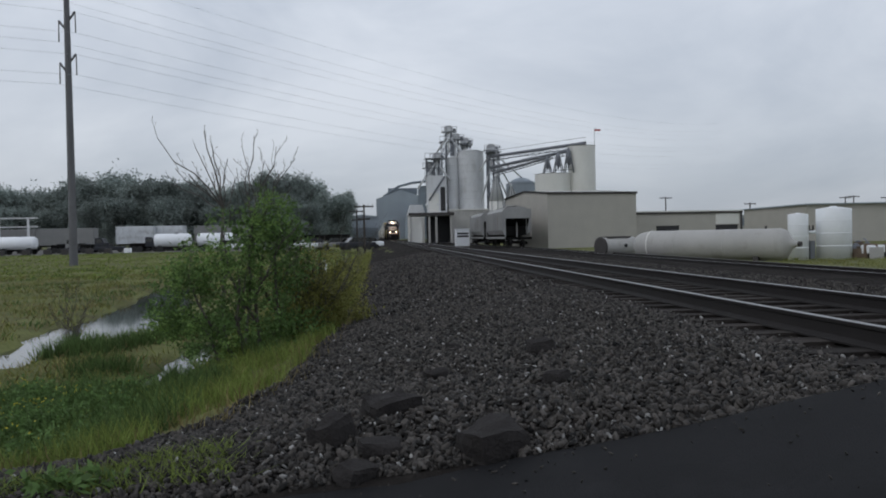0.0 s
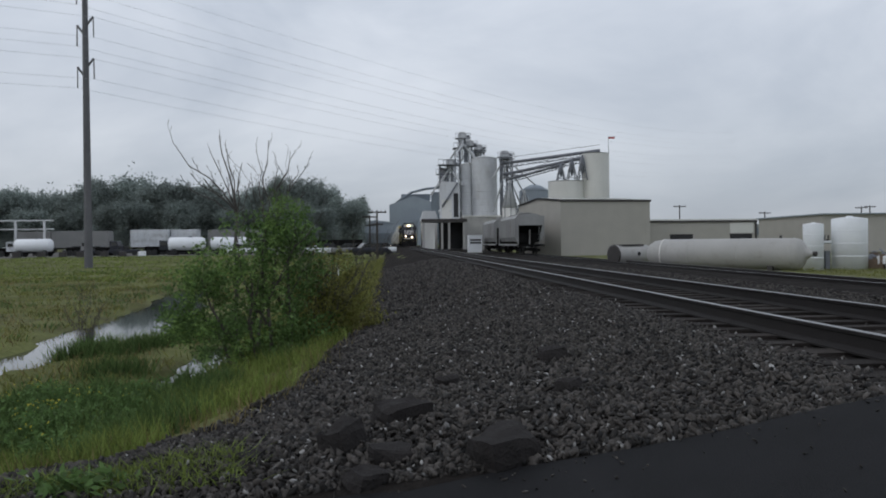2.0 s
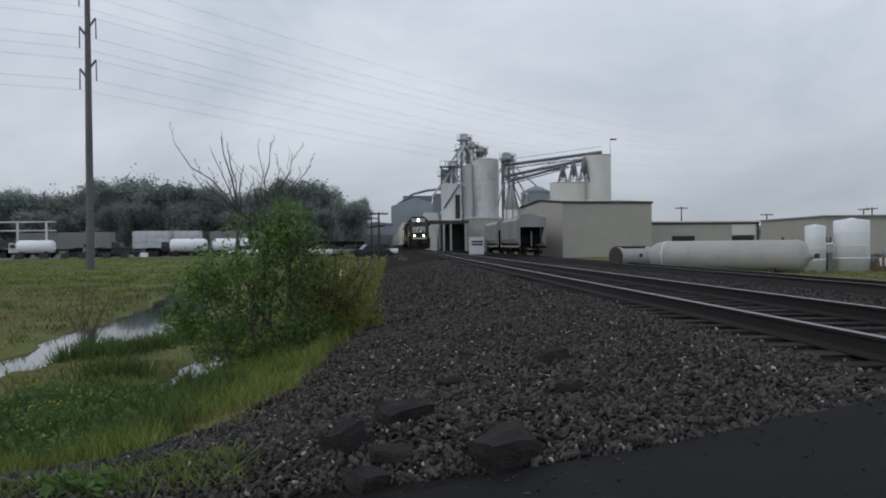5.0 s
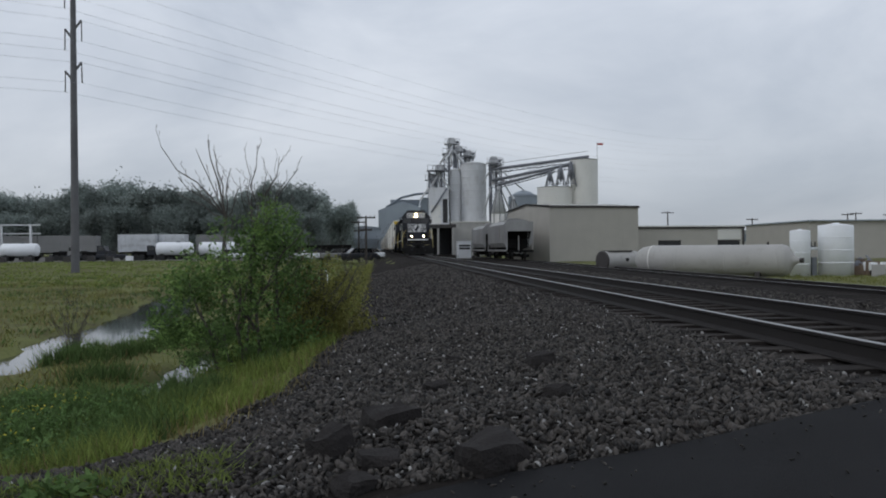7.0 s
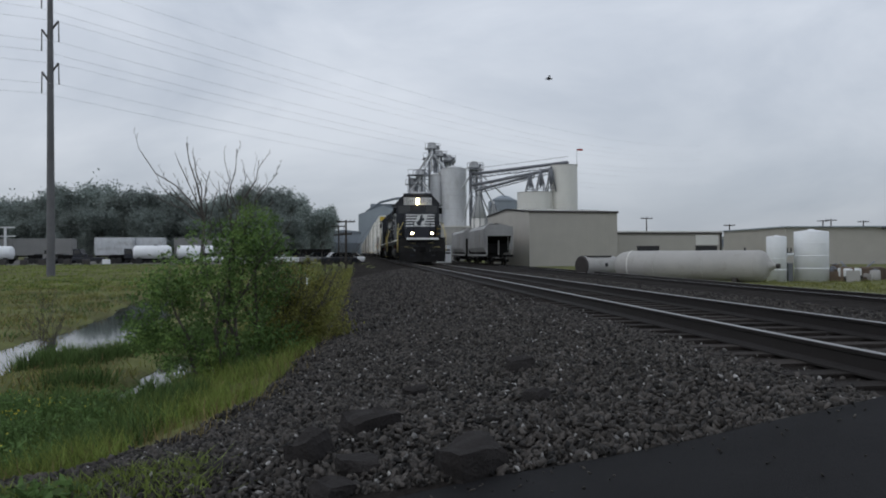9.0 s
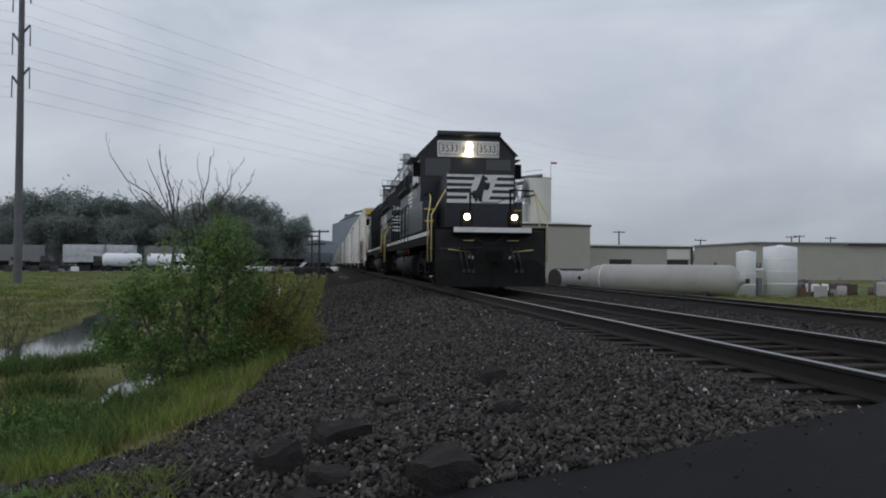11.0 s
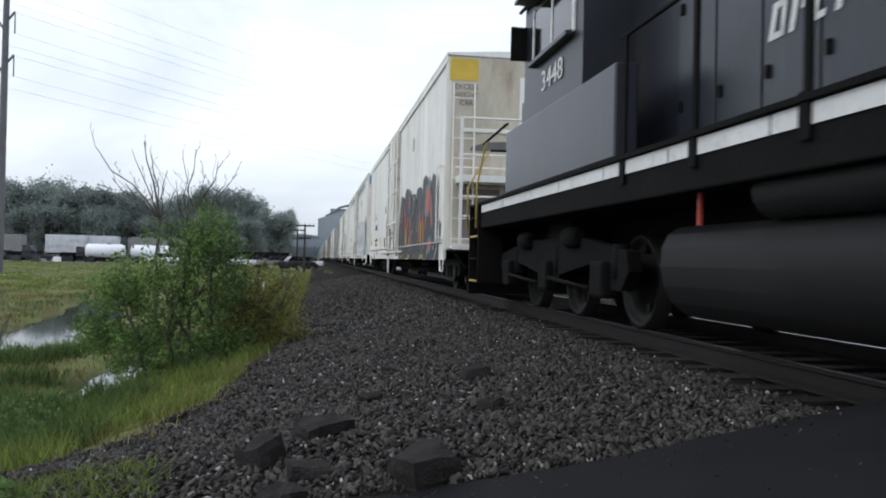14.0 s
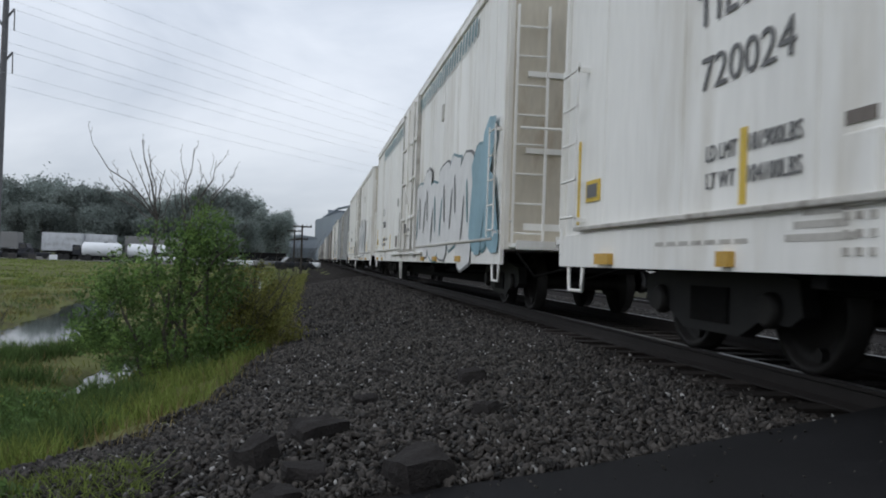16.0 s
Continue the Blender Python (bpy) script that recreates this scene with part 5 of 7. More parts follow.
part("roof_slab", boxes((-0.15, 10.6, -0.15, 10, 6.85, 7.1)), M_SILOWHITE, t)
part("service_door", boxes((4.2, 5.2, -0.04, 0.0, 0.0, 2.1)), M_TRIM, t)
t = thing("truck_canopy", "open loading canopy on posts beside the siding", "canopy", at=oriented(6.8, 160, -0.6, 0))
part("roof", boxes((0, 8.9, 0, 8, 5.45, 5.95)), M_BLOCK, t)
part("fascia", boxes((-0.1, 9.0, -0.12, 0.0, 5.4, 6.05)), M_TRIM, t)
for x in (0.3, 4.0, 5.4, 8.4):
    part("post", boxes((x - 0.2, x + 0.2, 0.1, 0.5, 0, 5.45)), M_BLOCK, t)
part("back_wall", boxes((3.9, 8.8, 7.6, 8, 0, 5.45)), M_DARK, t)
part("side_room", boxes((0.2, 2.6, 0.6, 6, 0, 4.0)), M_SILOWHITE, t)
t = thing("dust_house", "small sheet-metal house with a pitched roof", "building", at=oriented(7.2, 172, -0.6, 0))
part("wall", boxes((0, 3.4, 0, 5, 0, 6.0)), M_SILOWHITE, t)
part("roof", prism([(-0.2, 6.0), (3.6, 6.0), (3.0, 8.1), (0.4, 8.1)], -0.2, 5.2), M_SILO, t)
t = thing("work_house", "grey elevator work house with sloping spouts", "building", at=oriented(11.1, 168, -0.8, 0))
part("wall", boxes((0, 4.0, 0, 4.5, 5.0, 14.2)), M_SILO, t)
part("hopper", turned([(0.4, 3.4), (2.4, 6.0), (2.4, 6.4)], 4), M_SILO, t).location = (2.0, 2.2, 2.0)
part("front_panel", boxes((0.2, 2.3, -0.06, 0.0, 5.5, 10.5)), M_SILOWHITE, t)
part("opening", boxes((2.7, 3.7, -0.05, 0.0, 6.8, 11.8)), M_DARK, t)
for x in (0.15, 3.85):
    part("post", boxes((x - 0.15, x + 0.15, 0.1, 0.4, 0, 5.0)), M_STEEL, t)
    part("post", boxes((x - 0.15, x + 0.15, 4.1, 4.4, 0, 5.0)), M_STEEL, t)
part("spout", rods([(3.6, -0.1, 14.0), (0.3, -0.2, 9.0)], 0.2, 8), M_STEEL, t)
truss_tower("steel_tower", "braced steel tower carrying the distributor", 16.0, 174, -0.9, 21.0, 2.6)
truss_tower("steel_tower", "short braced steel support tower on the work house", 12.4, 170, 13.0, 17.0, 2.6)
truss_tower("steel_tower", "braced steel tower at the foot of the conveyors", 24.7, 166, -0.9, 17.8, 2.2)
truss_tower("steel_tower", "braced steel tower beside the elevator legs", 20.4, 177, -0.9, 20.5, 1.8)
leg_head(16.2, 173, -0.9, 23.2)
leg_head(20.2, 178, -0.9, 21.2)
leg_head(18.0, 176, -0.9, 21.9)
leg_head(13.4, 171, -0.9, 17.2)
leg_head(24.6, 168, -0.9, 18.6)
leg_head(11.9, 172, -0.9, 15.4)
spout_house(25.0, 164, 1.55, 8.6, 13.6)
spout_house(28.2, 165, 1.4, 7.6, 11.6)
a_frame(33.0, 151.5, 12.2, 15.4, 1.5)
a_frame(35.0, 151.0, 12.2, 16.2, 1.7)
a_frame(36.9, 150.6, 12.2, 17.0, 1.6)
t = thing("spout_bundle", "fan of galvanised grain spouts", "pipes")
for (xa, ya, za), (xb, yb, zb) in (((24.7, 165, 17), (29.5, 166, 8.8)), ((24.7, 165, 15), (27.4, 165, 8.6)), ((24.4, 165, 16), (22.2, 168, 7)), ((24.9, 165, 14), (24.6, 164, 8.6)), ((16.2, 172, 22), (11.9, 170, 14.2)), ((25.2, 166, 17.5), (34.6, 187, 14.0))):
    part("spout", rods([(xa, ya, za), (xb, yb, zb)], 0.17, 7), M_SILO, t)
conveyor((23.4, 166, 16.9), (40.4, 151, 17.9))
conveyor((24.0, 165, 14.6), (36.9, 151, 16.4))
conveyor((24.5, 165, 13.4), (33.6, 151, 15.4), 0.7, 0.6)
t = thing("flag", "small red and white wind flag on a thin staff", "flag", at=oriented(42.1, 151, 17.4, 0))
part("staff", rods([(0, 0, 0), (0, 0, 3.2)], 0.04, 6), M_STEEL, t)
part("cloth", boxes((0.0, 1.2, -0.02, 0.02, 2.75, 3.1)), M_RED, t)
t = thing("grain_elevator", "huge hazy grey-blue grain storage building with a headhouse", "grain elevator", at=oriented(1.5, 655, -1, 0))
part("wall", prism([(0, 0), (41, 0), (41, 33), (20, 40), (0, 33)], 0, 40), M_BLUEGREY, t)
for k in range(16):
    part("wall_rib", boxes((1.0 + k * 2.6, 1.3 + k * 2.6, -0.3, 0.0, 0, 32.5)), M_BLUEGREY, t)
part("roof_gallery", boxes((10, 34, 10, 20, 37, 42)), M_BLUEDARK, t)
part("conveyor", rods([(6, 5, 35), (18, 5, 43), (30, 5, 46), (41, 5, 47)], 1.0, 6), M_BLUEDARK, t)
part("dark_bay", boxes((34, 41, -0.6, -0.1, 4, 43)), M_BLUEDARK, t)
t = thing("storage_dome", "hazy low round-roofed store beside the far elevator", "building", at=oriented(24, 640, -1, 0))
part("wall", prism([(0, 0), (13, 0), (13, 16), (10, 22), (6.5, 24), (3, 22), (0, 16)], 0, 12), M_BLUEGREY, t)

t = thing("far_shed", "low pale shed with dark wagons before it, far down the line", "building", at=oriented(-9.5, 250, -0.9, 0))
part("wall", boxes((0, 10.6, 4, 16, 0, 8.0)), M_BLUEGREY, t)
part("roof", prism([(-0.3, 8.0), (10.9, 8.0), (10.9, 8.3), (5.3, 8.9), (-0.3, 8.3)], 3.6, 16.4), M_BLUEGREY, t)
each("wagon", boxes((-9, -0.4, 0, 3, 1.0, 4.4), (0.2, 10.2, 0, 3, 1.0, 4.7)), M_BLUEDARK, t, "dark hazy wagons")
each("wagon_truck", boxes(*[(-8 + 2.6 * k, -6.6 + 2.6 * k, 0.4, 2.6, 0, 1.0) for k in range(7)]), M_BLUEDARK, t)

# grain hoppers on the siding


def hopper_car(y):
    t = thing("hopper_car", "grey covered hopper car standing on the siding", "hopper car", "hopper cars on the siding", at=pose(SIDING, y, SIDING_Z))
    L = 15.6
    part("body", prism([(-1.3, 1.4), (1.3, 1.4), (1.58, 1.9), (1.58, 4.0), (1.2, 4.4), (0.5, 4.55), (-0.5, 4.55), (-1.2, 4.4), (-1.58, 4.0), (-1.58, 1.9)], 1.6, L - 1.6), M_HOPPER, t)
    for y0, s in ((1.6, -1), (L - 1.6, 1)):
        bm = bmesh.new()
        v = [bm.verts.new(p) for p in ((-1.3, y0, 2.2), (1.3, y0, 2.2), (1.3, y0 + s * 1.3, 3.3), (-1.3, y0 + s * 1.3, 3.3))]
        bm.faces.new(v)
        bmesh.ops.solidify(bm, geom=bm.faces[:], thickness=0.08)
        part("slope_sheet", bm, M_UNDER, t)
        # Near-black panel behind the posts paints the shade of the end recess.
        part("end_shade", boxes((-1.25, 1.25, y0 + s * 0.1, y0 + s * 0.2, 1.3, 3.3)), M_UNDER, t)
        part("end_wall", boxes((-1.5, 1.5, y0 + s * 1.25, y0 + s * 1.33, 3.2, 4.25)), M_HOPPER, t)
        each("end_post", boxes((-1.5, -1.38, y0 + s * 1.2, y0 + s * 1.35, 1.0, 3.3), (1.38, 1.5, y0 + s * 1.2, y0 + s * 1.35, 1.0, 3.3), (-0.06, 0.06, y0 + s * 0.5, y0 + s * 0.62, 1.1, 3.0)), M_HOPPER, t)
        part("end_sill", boxes((-1.5, 1.5, y0 + s * 1.1, y0 + s * 1.5, 0.85, 1.1)), M_UNDER, t)
        part("coupler", boxes((-0.12, 0.12, y0 + s * 1.5, y0 + s * 2.0, 0.75, 1.0)), M_UNDER, t)
        part("ladder", boxes((1.3, 1.34, y0 + s * 1.36, y0 + s * 1.4, 1.1, 4.2), (0.9, 0.94, y0 + s * 1.36, y0 + s * 1.4, 1.1, 4.2)), M_HOPPER, t)
    for k in range(9):
        yy = 2.2 + k * 1.35
        part("side_rib", boxes((-1.66, -1.58, yy, yy + 0.09, 1.9, 4.0), (1.58, 1.66, yy, yy + 0.09, 1.9, 4.0)), M_HOPPER, t)
    for k in range(3):
        yy = 3.0 + k * 3.4
        part("discharge_bay", turned([(0.35, 0.5), (1.5, 1.45)], 4), M_UNDER, t).location = (0, yy + 1.4, 0)
    part("roof_walk", boxes((-0.35, 0.35, 1.5, L - 1.5, 4.62, 4.66)), M_HOPPER, t)
    part("roof_hatch", boxes((-0.3, 0.3, 6.2, 8.6, 4.55, 4.85), bevel=0.05), M_HOPPER, t)
    part("sill", boxes((-1.52, -1.4, 0.4, L - 0.4, 0.95, 1.15), (1.4, 1.52, 0.4, L - 0.4, 0.95, 1.15), (-0.3, 0.3, 0.2, L - 0.2, 0.7, 1.0)), M_HOPPER, t)
    for yc in (1.9, L - 1.9):
        part("truck_frame", boxes((-1.1, -0.95, yc - 1.2, yc + 1.2, 0.3, 0.6), (0.95, 1.1, yc - 1.2, yc + 1.2, 0.3, 0.6), (-1, 1, yc - 0.2, yc + 0.2, 0.4, 0.8)), M_UNDER, t)
        for p in (-0.88, 0.88):
            wheelset("wheelset", t, yc + p, 0.44, seg=18)
    return t


hopper_car(88.0)
hopper_car(105.8)

# white hut by the siding
t = thing("track_hut", "small white equipment hut with dark window strips", "hut", at=oriented(11.6, 115, -0.85, 0))
part("body", boxes((0, 1.9, 0, 2.4, 0.1, 2.5), bevel=0.03), M_POLY, t)
part("plinth", boxes((-0.1, 2.0, -0.1, 2.5, 0, 0.1)), M_BLOCK, t)
part("window", boxes((0.15, 1.75, -0.03, 0.01, 1.75, 2.0), (0.15, 1.75, -0.03, 0.01, 1.35, 1.6)), M_DARK, t)
part("roof", boxes((-0.1, 2.0, -0.1, 2.5, 2.5, 2.58), bevel=0.02), M_POLY, t)

# the big tank lying on the grass
tank_dir = math.degrees(math.atan2(-7.2, 7.0))
t = thing("pressure_tank", "long off-white steel tank lying on the ground, streaked", "tank", at=oriented(17.75, 52.6, -1.22, tank_dir))
R = 0.95
AXIS = R + 0.06
part("shell", turned([(0.2, -0.42), (0.45, -0.36), (0.68, -0.2), (0.84, 0.1), (R, 0.75), (R, 0.8), (R, 9.0), (0.92, 9.2), (0.82, 9.38), (0.64, 9.52), (0.46, 9.6), (0.3, 9.72), (0.15, 10.0), (0.12, 10.1)], 40, "x"), M_TANK, t).location = (0, 0, AXIS)
for x in (0.78, 2.6, 5.8, 8.98):
    part("weld_ring", turned([(R, x - 0.04), (R + 0.018, x - 0.03), (R + 0.018, x + 0.03), (R, x + 0.04)], 40, "x"), M_SILOWHITE if x < 1 else M_TANK, t).location = (0, 0, AXIS)
part("nozzle", rods([(10.05, 0, AXIS), (10.25, 0, AXIS)], 0.15, 12), M_TRIM, t)
part("top_fitting", rods([(8.2, 0, AXIS + R - 0.05), (8.2, 0, AXIS + R + 0.16)], 0.07, 10), M_TRIM, t)
for x in (1.8, 7.8):
    part("saddle", boxes((x - 0.15, x + 0.15, -0.75, 0.75, -0.05, 0.3)), M_TRIM, t)
t = thing("tank_section", "open-ended short steel tank section lying on the ground", "tank", at=oriented(15.7, 55.2, -0.98, 24))
part("shell", turned([(0.52, 0.0), (0.66, 0.02), (0.68, 0.1), (0.68, 2.9), (0.5, 3.1), (0.2, 3.2)], 28, "x"), M_TANK, t).location = (0, 0, 0.68)
# Flat dark disc closes the end and stands for the shaded inside.
part("open_end", rods([(-0.01, 0, 0.68), (0.03, 0, 0.68)], 0.58, 24), M_DARK, t)
part("rim", turned([(0.58, -0.03), (0.7, -0.03), (0.7, 0.06), (0.58, 0.06)], 28, "x"), M_TRIM, t).location = (0, 0, 0.68)
part("top_plate", boxes((0.3, 2.4, -0.4, 0.4, 1.3, 1.4)), M_TRIM, t)
part("hatch_hole", rods([(1.7, -0.66, 0.75), (1.7, -0.70, 0.75)], 0.14, 10), M_DARK, t)
part("white_patch", boxes((2.55, 2.9, -0.7, -0.66, 0.35, 1.05)), M_POLY, t)
part("chock", boxes((0.4, 0.6, -0.5, 0.5, 0, 0.1), (2.0, 2.2, -0.5, 0.5, 0, 0.1)), M_TRIM, t)


def poly_tank(x, y, r, h):
    t = thing("poly_tank", "upright white plastic storage tank on the grass", "tank", "white tanks", at=oriented(x, y, -1.3, 0))
    part("shell", turned([(r, 0), (r, h * 0.985), (r * 0.97, h)], 32), M_POLY, t)
    part("lid", turned([(r * 0.97, 0), (r * 0.5, r * 0.07), (r * 0.2, r * 0.1), (r * 0.2, r * 0.16)], 32), M_POLY, t).location = (0, 0, h)
    for k in range(3):
        part("hoop", turned([(r, 0), (r + 0.012, 0.02), (r + 0.012, 0.05), (r, 0.07)], 32), M_POLY, t).location = (0, 0, h * (0.25 + 0.25 * k))
    return t


poly_tank(27.1, 49.7, 0.62, 2.92)
poly_tank(29.5, 49.7, 1.06, 3.24)
t = thing("pipe_rack", "white pipe joining the two plastic tanks", "pipe", at=oriented(27.72, 49.7, -1.3, 0))
part("pipe", rods([(0, 0, 1.75), (0.55, 0, 1.75)], 0.11, 12), M_POLY, t)
each("valve", boxes((0.1, 0.16, -0.05, 0.05, 1.85, 2.2), (0.35, 0.41, -0.05, 0.05, 1.85, 2.2), (0.1, 0.41, -0.05, 0.05, 1.85, 1.92)), M_TRIM, t)
part("stand", boxes((0.12, 0.42, -0.15, 0.15, 0.0, 1.2)), M_STEEL, t)

# scrap and equipment behind the tanks
rnd = random.Random(8)
M_RUST = mat("rusty_scrap", (0.13, 0.095, 0.07), 0.85, var=0.4, scale=2, fine=20, per_object=0.4)
for k in range(26):
    x, y = 29.5 + rnd.uniform(0, 13), 46.5 + rnd.uniform(0, 6)
    t = thing("scrap_piece", "rusty and pale machine scrap heaped on the grass", "scrap", "scrap heap", at=pose(x + 1.6, y + 1.0, -1.29, 0, 0, rnd.uniform(0, 180)))
    m = [M_RUST, M_TANK, M_STEEL, M_RUST][k % 4]
    h = rnd.uniform(0.35, 1.0)
    if k % 3 == 0:
        part("drum", turned([(0.3, 0), (0.32, 0.05), (0.32, h), (0.25, h + 0.05)], 14), m, t)
        part("lid", turned([(0.2, 0), (0.1, 0.1)], 10), M_STEEL, t).location = (0, 0, h + 0.05)
    elif k % 3 == 1:
        part("frame", boxes((-0.8, 0.8, -0.05, 0.05, 0, 0.1), (-0.8, -0.7, -0.4, 0.4, 0, h), (0.7, 0.8, -0.4, 0.4, 0, h * 0.8), (-0.8, 0.8, -0.4, -0.32, h * 0.6, h * 0.7)), m, t)
        part("panel", boxes((-0.5, 0.5, -0.3, 0.3, 0.0, h * 0.55), bevel=0.05), M_RUST, t)
    else:
        part("hull", boxes((-0.9, 0.9, -0.45, 0.45, 0.0, h), bevel=0.14), m, t)
        part("pipe", rods([(-0.6, 0, h - 0.05), (0.7, 0.2, h + 0.35)], 0.06, 7), M_STEEL, t)
t = thing("white_cart", "small white trailer cart by the tanks", "cart", at=oriented(30.9, 48.2, -1.29, 5))
part("body", boxes((0, 1.2, 0, 0.8, 0.3, 0.85), bevel=0.08), M_POLY, t)
for x in (0.2, 1.0):
    part("wheel", rods([(x, -0.05, 0.22), (x, 0.1, 0.22)], 0.22, 12), M_HOSE, t)
t = thing("distant_warehouse", "long pale warehouse behind the tank yard", "warehouse", at=oriented(53.0, 95, -1.0, -4))
part("wall", boxes((0, 60, 0, 20, 0, 4.6)), M_BEIGE, t)
part("roof", prism([(-0.3, 4.6), (60.3, 4.6), (60.3, 4.75), (-0.3, 4.75)], -0.4, 20.4), M_BLUEGREY, t)
part("gutter", boxes((12, 60, -0.5, -0.38, 4.4, 4.62)), M_TRIM, t)
part("door", boxes((25, 28, -0.05, 0, 0.0, 3.0)), M_DARK, t)
t = thing("distant_warehouse", "long grey warehouse far behind the annex", "warehouse", at=oriented(62.0, 150, -1.0, 0))
part("wall", boxes((0, 70, 0, 20, 0, 4.4)), M_BLOCK, t)
part("roof", boxes((-0.3, 70.3, -0.3, 20.3, 4.4, 4.6)), M_BLUEGREY, t)
part("sign_panel", boxes((6, 9, -0.2, 0, 2.5, 4.0)), M_BLUEDARK, t)


def utility_pole(x, y, h, base=-1.0, r=0.14, arms=((0.25, 1.1),), label="slim wooden utility pole with a crossarm"):
    t = thing("utility_pole", label, "utility pole", "utility poles", at=oriented(x, y, base, 0))
    bm = bmesh.new()
    rod(bm, (0, 0, -0.1), (0, 0, h), r, 10, r * 0.7)
    part("shaft", bm, M_WOODPOLE, t)
    for dz, half in arms:
        a = part("crossarm", boxes((-half, half, -0.06, 0.06, h - dz - 0.07, h - dz + 0.07)), M_WOODPOLE, t)
        for k in (-0.9, -0.45, 0.45, 0.9):
            part("insulator", rods([(k * half, 0, h - dz + 0.07), (k * half, 0, h - dz + 0.22)], 0.045, 7), M_GREYINK, a)
    return t


utility_pole(51.8, 140, 7.9)
utility_pole(67.4, 140, 6.6)
utility_pole(85.4, 140, 7.4)
utility_pole(87.6, 141, 7.6)
utility_pole(92.0, 138, 7.2)
utility_pole(-1.08, 82, 4.9, -0.85, 0.13, ((0.2, 0.95), (1.45, 0.6)), "old dark wooden telegraph pole with two crossarms")
utility_pole(-2.3, 104, 5.2, -0.9, 0.13, ((0.2, 0.95), (1.3, 0.6)), "old dark wooden telegraph pole with two crossarms")

# ---- the transmission pole and its lines ----
PX, PY, PB = -26.55, 73.5, -1.5
t = thing("transmission_pole", "tall dark steel transmission pole with slanted arms", "utility pole", at=oriented(PX, PY, PB, 0))
bm = bmesh.new()
rod(bm, (0, 0, -0.2), (0, 0, 34), 0.37, 12, 0.18)
part("shaft", bm, M_POLE, t)
part("base_collar", turned([(0.42, 0), (0.42, 0.25), (0.38, 0.3)], 14), M_POLE, t)
STRUNG = []
for z in (18.2, 21.9, 25.6):
    for s in (-1, 1):
        zz = z + (0.35 if s > 0 else -0.45)
        a = part("arm", rods([(0, 0, zz - 0.6), (s * 0.7, 0, zz + 0.35)], 0.1, 8), M_POLE, t)
        tip = (s * 0.7, 0, zz + 0.3)
        part("insulator", rods([tip, (s * 0.72, 0, zz - 1.5)], 0.055, 8), M_GREYINK, a)
        STRUNG.append((PX + s * 0.72, PB + zz - 1.5, s))
        if s > 0:
            STRUNG.append((PX + s * 0.7, PB + zz + 0.3, s))


def cable(x0, z0, rise):
    t = thing("power_line", "thin sagging overhead power line", "cable", "power lines")
    for x1, y1, z1, sag in ((122, 274, z0 + rise, 4.5), (-150, -20, z0 + 4, 3.0)):
        pts = []
        n = 28
        for i in range(n + 1):
            u = i / n
            pts.append((x0 + (x1 - x0) * u, PY + (y1 - PY) * u, z0 + (z1 - z0) * u - 4 * sag * u * (1 - u)))
        part("span", rods(pts, 0.010, 4), M_WIRE, t)


for x0, z0, s in STRUNG:
    cable(x0, z0, 10 + 0.35 * (z0 - 15))

# ---- trailers and trucks in the far yard ----


def box_trailer(x, y, turn, material, length=13.0, ribs=True):
    t = thing("semi_trailer", "parked pale box trailer in the far yard", "trailer", "parked trailers", at=oriented(x, y, -0.74, turn))
    part("body", boxes((0, length, 0, 2.5, 1.25, 4.0), bevel=0.04), material, t)
    if ribs:
        for k in range(8):
            part("rib", boxes((length * k / 8 + 0.1, length * k / 8 + 0.2, -0.03, 0, 1.3, 3.95)), material, t)
    part("frame", boxes((0.2, length - 0.2, 0.7, 1.8, 1.05, 1.25)), M_UNDER, t)
    for xx in (length - 1.2, length - 2.4):
        for yy in (0.15, 2.1):
            part("wheel", rods([(xx, yy, 0.5), (xx, yy + 0.28, 0.5)], 0.5, 14), M_HOSE, t)
    part("landing_leg", boxes((2.4, 2.55, 0.5, 0.65, 0, 1.05), (2.4, 2.55, 1.8, 1.95, 0, 1.05)), M_UNDER, t)


def tank_trailer(x, y, turn):
    t = thing("tank_trailer", "parked white tank trailer in the far yard", "trailer", "parked trailers", at=oriented(x, y, -0.74, turn))
    part("barrel", turned([(0.3, 0), (0.85, 0.12), (1.0, 0.35), (1.0, 5.0), (0.85, 5.25), (0.3, 5.38)], 24, "x"), M_POLY, t).location = (0, 1.2, 1.66)
    part("frame", boxes((0.1, 5.6, 0.8, 1.6, 0.5, 0.75)), M_UNDER, t)
    part("manhole", rods([(3.2, 1.2, 2.62), (3.2, 1.2, 2.8)], 0.3, 12), M_STEEL, t)
    for xx in (4.6, 1.0):
        for yy in (0.1, 2.0):
            part("wheel", rods([(xx, yy, 0.48), (xx, yy + 0.28, 0.48)], 0.48, 14), M_HOSE, t)


def car(x, y, turn, material, pickup=False):
    t = thing("parked_car", "parked car seen small across the field", "car", "parked cars", at=oriented(x, y, -0.74, turn))
    part("body", boxes((0, 4.6, 0, 1.8, 0.35, 0.95), bevel=0.14), material, t)
    part("cabin", prism([(1.1, 0.95), (3.0 if pickup else 4.1, 0.95), (2.8 if pickup else 3.5, 1.5), (1.7, 1.5)], 0.12, 1.68), M_GLASS, t)
    for xx in (0.9, 3.7):
        for yy in (-0.02, 1.6):
            part("wheel", rods([(xx, yy, 0.33), (xx, yy + 0.22, 0.33)], 0.33, 12), M_HOSE, t)


